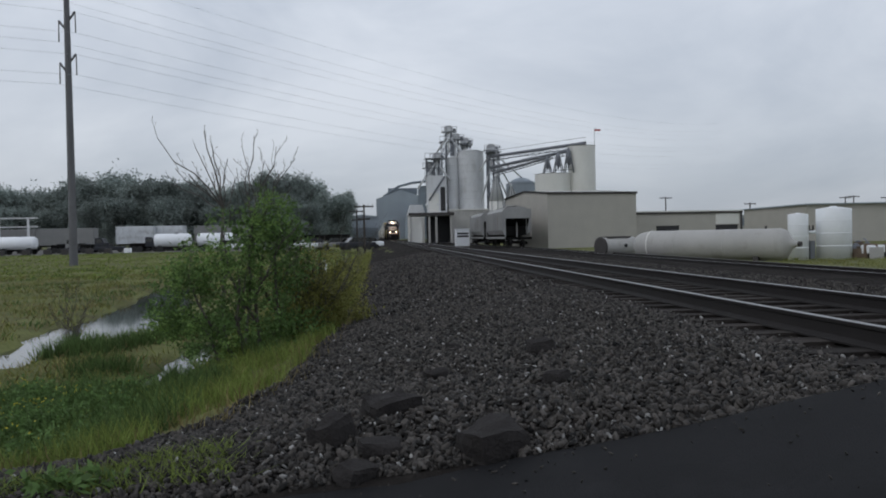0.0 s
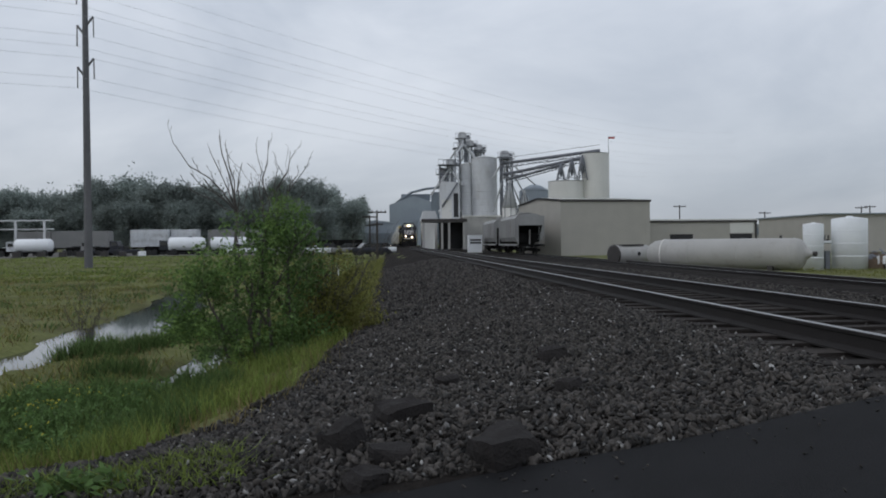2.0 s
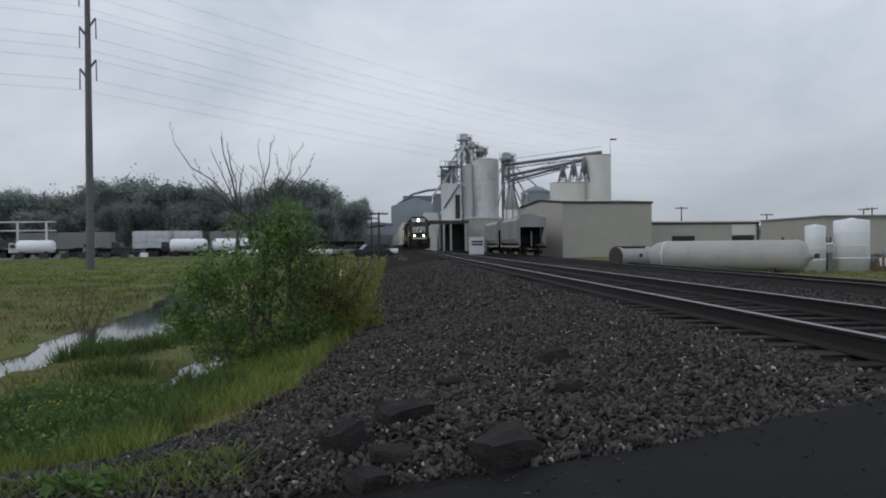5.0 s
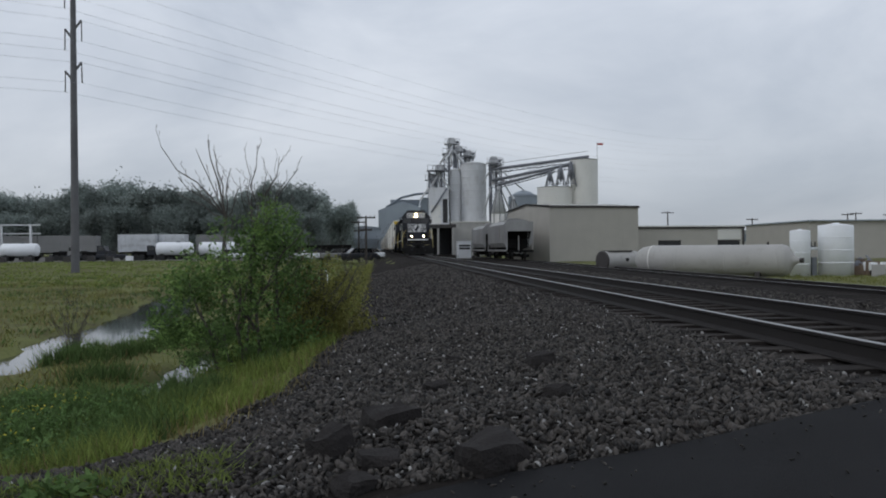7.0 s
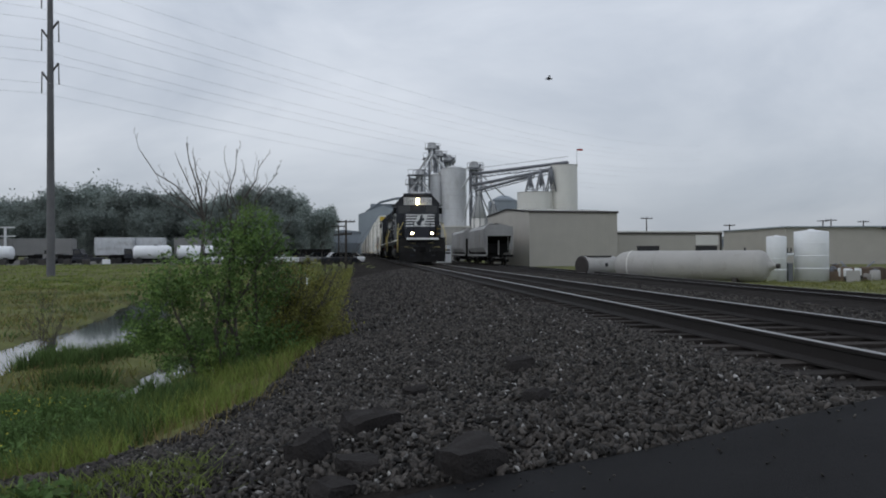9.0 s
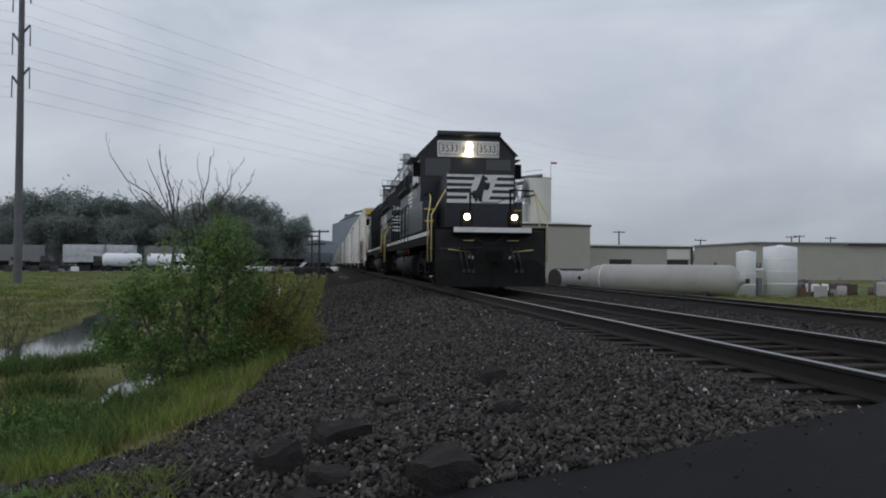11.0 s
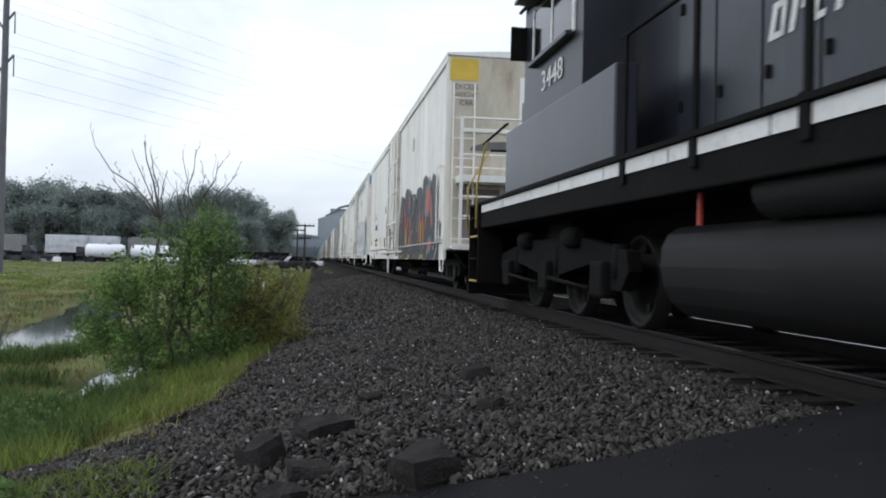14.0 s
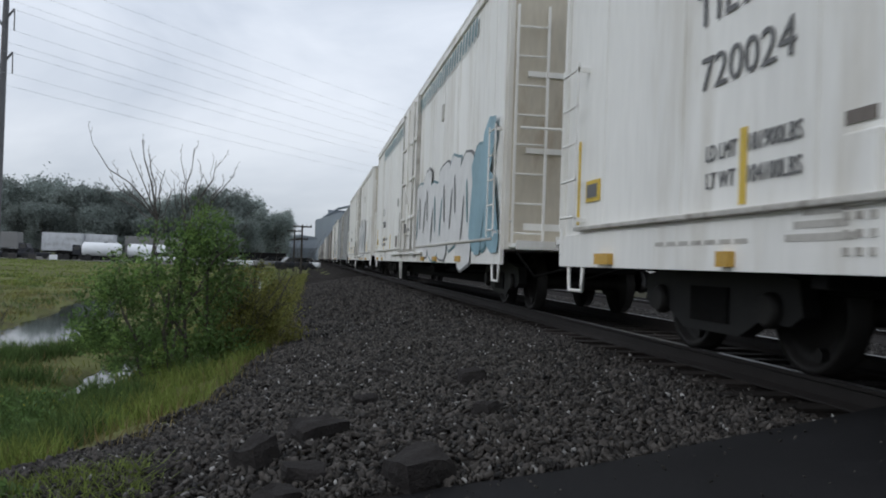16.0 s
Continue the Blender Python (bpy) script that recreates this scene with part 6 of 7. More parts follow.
def tractor(x, y, material):
    """A low truck seen from the side: chassis, hood, cab and wheels."""
    t = thing("parked_truck", "dark parked flatbed truck in the far yard", "truck", "parked trucks", at=oriented(x, y, -0.74, 0))
    part("chassis", boxes((0, 4.4, 0.5, 1.9, 0.55, 0.85), bevel=0.03), M_UNDER, t)
    part("cab", prism([(2.3, 0.8), (4.4, 0.8), (4.4, 1.45), (3.6, 1.55), (3.3, 2.2), (2.3, 2.25)], 0.2, 2.2), material, t)
    part("window", prism([(2.5, 1.5), (3.42, 1.5), (3.24, 2.05), (2.5, 2.05)], 0.17, 0.21), M_GLASS, t)
    part("load", boxes((0.1, 2.1, 0.3, 2.1, 0.85, 1.35), bevel=0.06), M_UNDER, t)
    for xx in (0.6, 1.5, 3.7):
        for yy in (0.2, 1.9):
            part("wheel", rods([(xx, yy, 0.45), (xx, yy + 0.26, 0.45)], 0.45, 14), M_HOSE, t)


M_TRAILGREY = mat("dull_trailer_grey", (0.22, 0.22, 0.215), 0.6, var=0.12, scale=0.6, fine=8)
M_TRAILWHITE = mat("white_trailer_sheet", (0.58, 0.60, 0.62), 0.5, var=0.2, scale=0.7, fine=6, dirt=(0.35, 0.35, 0.35), dirt_at=0.58)
box_trailer(-40.5, 130.0, 0, M_TRAILWHITE, 5.7)
box_trailer(-34.7, 131.6, -2, M_TRAILWHITE, 4.1)
box_trailer(-55.2, 136.5, 0, M_TRAILGREY, 5.4)
box_trailer(-49.6, 136.9, 0, M_TRAILGREY, 3.4, False)
box_trailer(-61.5, 138.1, 0, M_TRAILGREY, 5.5)
box_trailer(-66.6, 130.1, 0, M_TRAILWHITE, 4.6)
box_trailer(-75.2, 134.1, 0, M_TRAILGREY, 8.0)
box_trailer(-29.8, 136.0, 0, M_TRAILGREY, 9.0)
tank_trailer(-32.5, 120.9, 2)
tank_trailer(-55.3, 122.6, 0)
tank_trailer(-26.4, 121.9, 10)
tractor(-44.6, 125.6, M_BLACK)
tractor(-49.6, 127.5, M_TRAILGREY)
tractor(-60.0, 126.0, M_TRAILWHITE)
tractor(-36.6, 123.5, M_BLACK)
for x, y, m in ((-57.5, 156, M_BLACK), (-62, 158, M_BLACK), (-29.5, 148, M_POLY), (-24, 150, M_TRAILGREY), (-8.4, 122, M_TRAILGREY), (-5.2, 118, M_BLACK), (-12.5, 124, M_POLY), (-4.4, 128, M_POLY), (-52, 154, M_BLACK)):
    car(x * 0.8125, y * 0.8125, random.Random(int(x * 10)).uniform(-20, 20), m, x < -50)
for k, x in enumerate((-50.5, -47.2, -44.4, -42.1, -33.9, -38.9, -36.5)):
    t = thing("concrete_block", "small dark barrier block at the yard's edge" if k != 4 else "small white block at the yard's edge", "barrier", "barrier blocks", at=oriented(x, 112, -0.76, 0))
    part("block", boxes((0, 0.9, 0, 0.6, 0, 0.75), bevel=0.06), M_TRIM if k != 4 else M_POLY, t)
    part("foot", boxes((-0.1, 1.0, -0.1, 0.7, 0, 0.12)), M_TRIM, t)
t = thing("pipe_gantry", "pale steel gantry over the far yard", "gantry", at=oriented(-63.2, 134, -0.76, 0))
each("beam", boxes((0, 9.4, 0, 0.25, 5.65, 5.85), (-2, 8.6, 2.0, 2.25, 4.3, 4.5)), M_SILO, t)
for x in (3.2, 7.7):
    part("post", boxes((x, x + 0.3, 0, 0.3, 0, 5.65)), M_SILO, t)
yard = tagged(sheet("yard", spaced((-140, -9, 6)), spaced((109, 215, 4)), lambda x, y: -0.735, mat("gravel_yard", (0.11, 0.105, 0.095), 0.95, var=0.25, scale=0.2, fine=4)), "pale gravel yard across the field", "yard", kind="structure")
t = thing("rail_cars_row", "dark row of flat cars far beside the tracks", "freight car", at=oriented(-33, 190, -0.75, 0))
part("deck", boxes((0, 27, 0, 2.5, 1.0, 2.4)), M_UNDER, t)
each("wheel_row", boxes(*[(1 + 3 * k, 2 + 3 * k, 0.3, 2.2, 0, 1.0) for k in range(9)]), M_UNDER, t)
t = thing("marker_stake", "short white marker stake in the grass", "stake", at=oriented(-2.7, 43.9, -1.4, 0))
part("post", boxes((-0.05, 0.05, -0.03, 0.03, 0, 1.0), bevel=0.01), M_POLY, t)
part("cap", boxes((-0.06, 0.06, -0.04, 0.04, 1.0, 1.04)), M_SIGNYEL, t)
t = thing("bird", "small dark bird flying across the sky", "bird")
BIRD = t
M_BIRD = mat("dark_feathers", (0.03, 0.03, 0.033), 0.8, var=0.2)
part("body", turned([(0.01, -0.11), (0.035, -0.05), (0.04, 0.02), (0.02, 0.07), (0.004, 0.12)], 10, "x"), M_BIRD, t)
for s in (-1, 1):
    bm = bmesh.new()
    bm.faces.new([bm.verts.new(p) for p in ((0.04, 0.01 * s, 0.0), (0.03, 0.09 * s, 0.06), (-0.02, 0.17 * s, 0.09), (-0.04, 0.08 * s, 0.05), (-0.04, 0.01 * s, 0.0))])
    bmesh.ops.solidify(bm, geom=bm.faces[:], thickness=0.012)
    part("wing", bm, M_BIRD, t)

# ---- plants ----
M_LEAF = mat("fresh_green_leaf", (0.125, 0.205, 0.068), 0.6, var=0.25, scale=3, fine=20, bump=0, island=0.45, spec=0.2, thin=0.45)
M_SPRAY = mat("pale_spring_leaf", (0.19, 0.29, 0.09), 0.6, var=0.25, scale=3, fine=20, bump=0, island=0.4, spec=0.2, thin=0.5)
M_LEAF2 = mat("olive_young_leaf", (0.20, 0.20, 0.06), 0.6, var=0.25, scale=3, fine=20, bump=0, island=0.45, spec=0.2, thin=0.45)
# Far leaves are paler and greyer than real foliage: distance haze in the colour.
M_TREELEAF = mat("hazed_tree_leaf", (0.31, 0.35, 0.325), 0.8, var=0.3, scale=0.3, fine=3, bump=0, island=0.4, per_object=0.25, spec=0.05, thin=0.5)
M_TREELEAF2 = mat("hazed_tree_leaf_dark", (0.27, 0.31, 0.29), 0.8, var=0.3, scale=0.3, fine=3, bump=0, island=0.4, per_object=0.25, spec=0.05, thin=0.5)
M_LIME = mat("bright_spring_grass", (0.185, 0.235, 0.062), 0.7, var=0.35, scale=1, fine=10, bump=0, island=0.4, spec=0.1, thin=0.35)
M_BLADE = mat("yellow_green_grass", (0.19, 0.20, 0.065), 0.7, var=0.3, scale=1, fine=10, bump=0, island=0.45, spec=0.1, thin=0.3)
M_BLADE2 = mat("dark_green_grass", (0.095, 0.15, 0.05), 0.7, var=0.3, scale=1, fine=10, bump=0, island=0.45, spec=0.1, thin=0.3)
M_STRAW = mat("dry_straw", (0.20, 0.165, 0.075), 0.8, var=0.3, scale=1, fine=10, bump=0, island=0.4, spec=0.1)
M_FLOWER = mat("yellow_flower", (0.55, 0.48, 0.04), 0.7, var=0.15, bump=0)
M_TWIG = mat("grey_twig", (0.085, 0.075, 0.065), 0.9, var=0.3, scale=5, fine=40, bump=0)


def quick_mesh(name, verts, faces, material, parent=None):
    """A mesh from arrays of points and of equal-sided faces."""
    verts, faces = np.asarray(verts, dtype=np.float32).reshape(-1, 3), np.asarray(faces, dtype=np.int32)
    me = bpy.data.meshes.new(name)
    n, k = faces.shape
    me.vertices.add(len(verts))
    me.vertices.foreach_set("co", verts.ravel())
    me.loops.add(n * k)
    me.loops.foreach_set("vertex_index", faces.ravel())
    me.polygons.add(n)
    me.polygons.foreach_set("loop_start", np.arange(0, n * k, k, dtype=np.int32))
    me.update(calc_edges=True)
    me.materials.append(material)
    ob = new(name, me)
    if parent:
        ob.parent = parent
    return ob


def leaves(name, centres, size, material, parent, rng, flat=0.0):
    """Leaf-shaped quads at the given points, each turned its own way."""
    c = np.asarray(centres)
    n = len(c)
    a = rng.normal(size=(n, 3))
    a[:, 2] *= 1 - flat
    w = rng.normal(size=(n, 3))
    w[:, 2] *= 1 - flat
    a /= np.linalg.norm(a, axis=1)[:, None]
    b = w - a * np.sum(w * a, axis=1)[:, None]
    b /= np.linalg.norm(b, axis=1)[:, None]
    s = size * rng.uniform(0.6, 1.3, (n, 1))
    v = np.stack([c - a * s, c - b * s * 0.42, c + a * s, c + b * s * 0.42], 1)
    return quick_mesh(name, v, np.arange(4 * n).reshape(n, 4), material, parent)


def clumps(ellipsoids, per, leaves_each, spread, rng):
    """Points in small clusters that fill ellipsoids unevenly."""
    pts = []
    for cx, cy, cz, rx, ry, rz, k in ellipsoids:
        for i in range(int(per * k)):
            d = rng.normal(size=3)
            d /= np.linalg.norm(d)
            r = rng.uniform(0.25, 1.08) ** 0.5
            m = np.array((cx, cy, cz)) + d * np.array((rx, ry, rz)) * r
            pts.append(m + rng.normal(size=(leaves_each, 3)) * spread * rng.uniform(0.6, 1.3))
    return np.concatenate(pts)


def branch(bm, a, b, r0, r1, rng, depth, bend=0.12, twigs=3, reach=0.55):
    a, b = Vector(a), Vector(b)
    n = 4
    d = b - a
    pts = [a]
    for i in range(1, n + 1):
        j = Vector(rng.normal(size=3)) * d.length * bend * 0.35 * (i < n)
        pts.append(a + d * (i / n) + j)
    for i in range(n):
        ra, rb = r0 + (r1 - r0) * i / n, r0 + (r1 - r0) * (i + 1) / n
        rod(bm, pts[i], pts[i + 1], ra, 5 if depth else 4, rb)
    if depth:
        for k in range(twigs):
            p = pts[1 + k % (n - 1)].lerp(pts[2 + k % (n - 1)], rng.uniform(0, 1))
            e = Vector(rng.normal(size=3))
            e.z = abs(e.z) + 0.6
            e.normalize()
            e = (e + d.normalized() * 0.8).normalized() * d.length * reach * rng.uniform(0.5, 1.0)
            branch(bm, p, p + e, max(0.003, r1 * 0.9), max(0.002, r1 * 0.3), rng, depth - 1, bend, twigs, reach)


rng = np.random.default_rng(4)
# the green bush on the bank
t = thing("bush", "leafy young green bush on the wet bank", "bush", at=pose(0, 0, 0))
bm = bmesh.new()
for tx, ty, tz in ((-1.3, 13.0, 1.0), (-1.75, 13.1, 1.5), (-2.9, 12.7, 0.2), (-2.4, 13.1, 0.7), (-1.9, 13.0, 1.2), (-1.5, 12.8, 0.6), (-2.1, 12.6, 0.1), (-1.3, 13.3, 0.1), (-3.1, 13.2, -0.4)):
    branch(bm, (-2.05 + rng.uniform(-0.2, 0.2), 13.0 + rng.uniform(-0.15, 0.15), -1.32), (tx, ty, tz), 0.035, 0.012, rng, 2)
part("stem", bm, M_TWIG, t)
els = [(-2.45, 13.0, 0.1, 0.75, 0.5, 0.5, 1.0), (-1.8, 13.0, 0.7, 0.42, 0.4, 0.42, 0.8), (-3.0, 12.9, 0.05, 0.5, 0.4, 0.32, 0.6), (-2.75, 13.0, -0.75, 0.62, 0.45, 0.45, 0.8), (-1.95, 12.9, -0.55, 0.8, 0.5, 0.65, 1.3),
       (-1.5, 13.0, 0.15, 0.45, 0.4, 0.5, 0.6), (-2.2, 13.0, 0.95, 0.42, 0.3, 0.3, 0.26), (-3.35, 13.0, -0.45, 0.36, 0.3, 0.26, 0.4), (-1.35, 12.9, -0.75, 0.55, 0.4, 0.4, 0.7), (-1.65, 13.0, 1.05, 0.45, 0.35, 0.36, 0.4), (-1.3, 13.0, 0.55, 0.36, 0.35, 0.45, 0.4)]
leaves("crown", clumps(els, 60, 24, 0.09, rng), 0.041, M_LEAF, t, rng)
tips = [(-2.6, 12.6, 0.45, 0.5, 0.2, 0.3, 0.8), (-3.0, 12.6, 0.1, 0.4, 0.2, 0.25, 0.8), (-3.05, 12.6, -0.55, 0.45, 0.2, 0.3, 0.9), (-2.1, 12.5, 0.75, 0.5, 0.2, 0.35, 0.7), (-1.6, 12.6, 1.15, 0.4, 0.2, 0.25, 0.7), (-2.6, 12.5, -0.9, 0.5, 0.2, 0.3, 0.6), (-1.9, 12.5, 0.1, 0.6, 0.2, 0.4, 0.6)]
leaves("spray", clumps(tips, 20, 22, 0.07, rng), 0.036, M_SPRAY, t, rng, 0.4)
t = thing("shrub", "sparse olive shrub with thin reddish twigs beside the bush", "bush")
bm = bmesh.new()
for k in range(22):
    tx = -0.9 + rng.uniform(-0.55, 0.65)
    branch(bm, (-1.25 + rng.uniform(-0.2, 0.2), 13.6, -1.05), (tx, 13.6 + rng.uniform(-0.3, 0.3), rng.uniform(-0.1, 0.65)), 0.014, 0.005, rng, 2)
part("stem", bm, M_TWIG, t)
els = [(-1.1, 13.5, -0.5, 0.6, 0.4, 0.5, 1.4), (-0.7, 13.7, -0.6, 0.5, 0.35, 0.45, 1.2), (-0.6, 13.8, 0.0, 0.42, 0.3, 0.4, 0.5), (-1.35, 13.5, -0.1, 0.4, 0.3, 0.4, 0.6), (-0.95, 13.5, 0.2, 0.45, 0.3, 0.35, 0.4), (-0.25, 13.8, -0.75, 0.3, 0.3, 0.25, 0.4)]
leaves("crown", clumps(els, 90, 18, 0.1, rng), 0.034, M_LEAF2, t, rng)
# the bare tree behind it
rng = np.random.default_rng(15)
t = thing("bare_tree", "small bare grey tree with forked upright branches", "tree")
bm = bmesh.new()
base = (-2.62, 14.3, -1.35)
fork = (-2.62, 14.3, 1.25)
branch(bm, base, fork, 0.05, 0.035, rng, 0, 0.05)
for tx, tz, r in ((-3.62, 2.42, 0.016), (-2.95, 2.62, 0.022), (-3.12, 2.35, 0.013), (-2.75, 2.35, 0.015), (-3.4, 1.95, 0.012), (-2.5, 2.1, 0.012), (-3.5, 1.7, 0.01), (-3.15, 1.85, 0.01), (-2.85, 1.9, 0.01), (-2.4, 1.8, 0.01)):
    branch(bm, fork, (tx, 14.3 + rng.uniform(-0.25, 0.25), tz), r, 0.006, rng, 3, 0.09, 3, 0.3)
part("trunk", bm, M_BARK, t)
bm = bmesh.new()
f2 = (-2.15, 14.4, 1.0)
branch(bm, (-2.3, 14.4, -1.3), f2, 0.04, 0.024, rng, 0, 0.08)
for tx, tz in ((-2.3, 2.35), (-2.05, 2.5), (-1.72, 2.35), (-1.55, 1.9), (-1.9, 2.05), (-1.35, 2.1), (-2.2, 2.0), (-1.45, 1.6)):
    branch(bm, f2, (tx, 14.4 + rng.uniform(-0.25, 0.25), tz), 0.013, 0.005, rng, 3, 0.1, 3, 0.3)
part("trunk", bm, M_BARK, t)
# small bare shrubs by the water and the bank
for x, y, z, h, n in ((-6.35, 17.3, -1.36, 0.95, 22), (-5.2, 21.0, -1.3, 0.6, 10), (-1.15, 37.0, -1.05, 1.0, 16), (-11.0, 30, -1.3, 0.7, 12)):
    t = thing("twiggy_shrub", "small bare twiggy shrub in wet grass", "bush", "bare shrubs")
    bm = bmesh.new()
    for k in range(n):
        branch(bm, (x + rng.uniform(-0.1, 0.1), y, z - 0.05), (x + rng.uniform(-0.45, 0.45), y + rng.uniform(-0.3, 0.3), z + h * rng.uniform(0.5, 1)), 0.008, 0.003, rng, 1)
    part("stem", bm, M_TWIG, t)
    leaves("crown", clumps([(x, y, z + h * 0.45, 0.35, 0.3, h * 0.35, 1)], 10, 14, 0.09, rng), 0.03, M_LEAF2, t, rng)


# far trees
def tree(seed, h, w, material):
    g = np.random.default_rng(seed)
    t = thing("tree", "leafy broad green tree in the far wood, painted pale for haze", "tree", "trees of the far wood")
    bm = bmesh.new()
    rod(bm, (0, 0, -0.3), (0, 0, h * 0.45), 0.32, 7, 0.2)
    els = []
    for k in range(9):
        a = g.uniform(0, 2 * math.pi)
        r = w * g.uniform(0.15, 0.42)
        z = h * g.uniform(0.3, 0.86)
        rod(bm, (0, 0, h * g.uniform(0.2, 0.42)), (r * math.cos(a), r * math.sin(a), z), 0.13, 5, 0.04)
        els.append((r * math.cos(a), r * math.sin(a), z, w * g.uniform(0.13, 0.22), w * g.uniform(0.13, 0.22), h * g.uniform(0.14, 0.24), 1))
    els.append((0, 0, h * 0.78, w * 0.28, w * 0.28, h * 0.2, 1.4))
    els.append((0, 0, h * 0.3, w * 0.45, w * 0.45, h * 0.2, 1.4))
    part("trunk", bm, M_BARK, t)
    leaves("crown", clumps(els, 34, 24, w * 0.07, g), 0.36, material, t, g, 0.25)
    return t


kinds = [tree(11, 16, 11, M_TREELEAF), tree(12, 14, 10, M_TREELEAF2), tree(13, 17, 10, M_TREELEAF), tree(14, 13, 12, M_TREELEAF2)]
TOPS = ((-150, 16), (-102, 16.5), (-93, 15.5), (-84, 16.5), (-72, 19.5), (-64, 17.5), (-57, 17.5), (-48, 16.5), (-38, 16), (-30, 17), (-25, 19.5), (-16, 16.5), (-10, 13.8), (-6, 9.5))
g = np.random.default_rng(21)
k = 0
for row, (y0, lift) in enumerate(((226, 0.0), (238, -0.6), (218, -5.0), (211, -10.5))):
    x = -150.0
    while x < (-7.5 if row < 2 else -11):
        h = ramp(x, [a for a, b in TOPS], [b for a, b in TOPS]) * (y0 / 230) + 1.2 + lift + g.uniform(-1.3, 0.8)
        src = kinds[k % 4]
        s = max(0.24, h / (16, 14, 17, 13)[k % 4])
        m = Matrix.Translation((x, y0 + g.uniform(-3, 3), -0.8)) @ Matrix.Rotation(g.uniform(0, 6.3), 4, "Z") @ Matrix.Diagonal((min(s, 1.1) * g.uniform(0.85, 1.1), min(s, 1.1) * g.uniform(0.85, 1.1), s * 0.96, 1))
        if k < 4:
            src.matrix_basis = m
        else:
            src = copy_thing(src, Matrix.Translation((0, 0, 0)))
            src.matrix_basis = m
        k += 1
        x += g.uniform(4.6, 7.2)

# grass in blades
def blades(name, label, pts, height, width, material, rng, lean=0.35):
    n = len(pts)
    p = np.asarray(pts)
    a = rng.uniform(0, 2 * math.pi, n)
    h = height * rng.uniform(0.45, 1.25, n)
    w = width * rng.uniform(0.6, 1.3, n)
    side = np.stack([np.cos(a), np.sin(a), np.zeros(n)], 1) * w[:, None]
    d = rng.normal(size=(n, 3)) * lean
    d[:, 2] = 1
    mid = p + d * (h * 0.55)[:, None]
    d2 = d + rng.normal(size=(n, 3)) * lean * np.array((1.3, 1.3, 0.2))
    tip = mid + d2 * (h * 0.45)[:, None]
    v = np.stack([p - side, p + side, mid + side * 0.7, mid - side * 0.7, tip], 1).reshape(-1, 3)
    i = np.arange(n)[:, None] * 5
    f = np.concatenate([i + np.array((0, 1, 2)), i + np.array((0, 2, 3)), i + np.array((3, 2, 4))], 0)
    return tagged(quick_mesh(name, v, f, material), label, "grass", kind="stuff")


def scatter(n, x0, x1, y0, y1, rng, keep, tuft=6, spread=0.05, near=1.6):
    out = []
    while len(out) < n:
        y = y0 + (y1 - y0) * rng.uniform() ** near
        x = rng.uniform(x0, x1)
        if not keep(x, y):
            continue
        for k in range(tuft):
            xx, yy = x + rng.normal() * spread, y + rng.normal() * spread
            z = land(xx, yy)
            if z > -1.36:
                out.append((xx, yy, z - 0.01))
    return out


def verge(x, y):
    return foot(y) - 2.4 < x < foot(y) - 0.08 + 0.35 * noise.noise((x, y * 1.3, 0))


def field(x, y):
    return x < foot(y) - 1.6 and noise.noise((x * 0.35, y * 0.35, 4)) > -0.25


def patch(x, y):
    return x < foot(y) - 0.9 and noise.noise((x * 0.45, y * 0.45, 14)) > 0.02


rng = np.random.default_rng(9)
blades("grass_verge", "long yellow-green grass along the ballast edge", scatter(17000, -5, 0.2, 4.2, 22, rng, lambda x, y: verge(x, y) and noise.noise((x * 0.9, y * 0.7, 2)) > -0.22, 10, 0.06), 0.25, 0.006, M_LIME, rng)
blades("grass_verge_far", "yellow-green grass along the far ballast edge", scatter(9000, -5, 0.2, 18, 75, rng, verge, 8, 0.1), 0.32, 0.014, M_BLADE, rng)
blades("grass_bank", "dark green weeds and grass on the wet bank", scatter(16000, -6, -1, 5.0, 20, rng, patch, 12, 0.08), 0.30, 0.009, M_BLADE2, rng)
blades("grass_field", "low mixed grass over the wet field", scatter(30000, -30, -2, 9, 60, rng, field, 9, 0.16), 0.15, 0.013, M_BLADE, rng, 0.5)
blades("grass_field_dark", "darker grass patches over the wet field", scatter(20000, -34, -2, 9, 64, rng, patch, 9, 0.2), 0.17, 0.014, M_BLADE2, rng, 0.5)
blades("grass_far", "far yellow-green grass of the field", scatter(20000, -48, -2, 44, 112, rng, field, 10, 0.5, 1.0), 0.16, 0.035, M_LIME, rng, 0.6)
blades("dry_grass", "dry straw among the grass", scatter(3200, -5, 0.3, 4.3, 40, rng, lambda x, y: foot(y) - 1.6 < x < foot(y) + 0.28 * noise.noise((x * 2, y * 2, 7)) + 0.15, 4, 0.07), 0.2, 0.005, M_STRAW, rng)
blades("dry_grass_field", "dry brown straw over the wet field", scatter(12000, -26, -2, 9, 50, rng, lambda x, y: x < foot(y) - 1.2 and noise.noise((x * 0.3, y * 0.3, 24)) > -0.1, 7, 0.16), 0.18, 0.011, M_STRAW, rng, 0.55)
blades("grass_right", "green grass strip beyond the siding", scatter(9000, 18.5, 34, 30, 62, rng, lambda x, y: True, 8, 0.15, 1.0), 0.16, 0.02, M_BLADE, rng)

blades("grass_tuft", "sparse bright grass growing through the ballast edge", scatter(1900, -2.4, -0.8, 4.25, 4.8, rng, lambda x, y: noise.noise((x * 2.2, y * 2.2, 11)) > -0.1, 7, 0.05, 1.0), 0.11, 0.006, M_LIME, rng, 0.6)

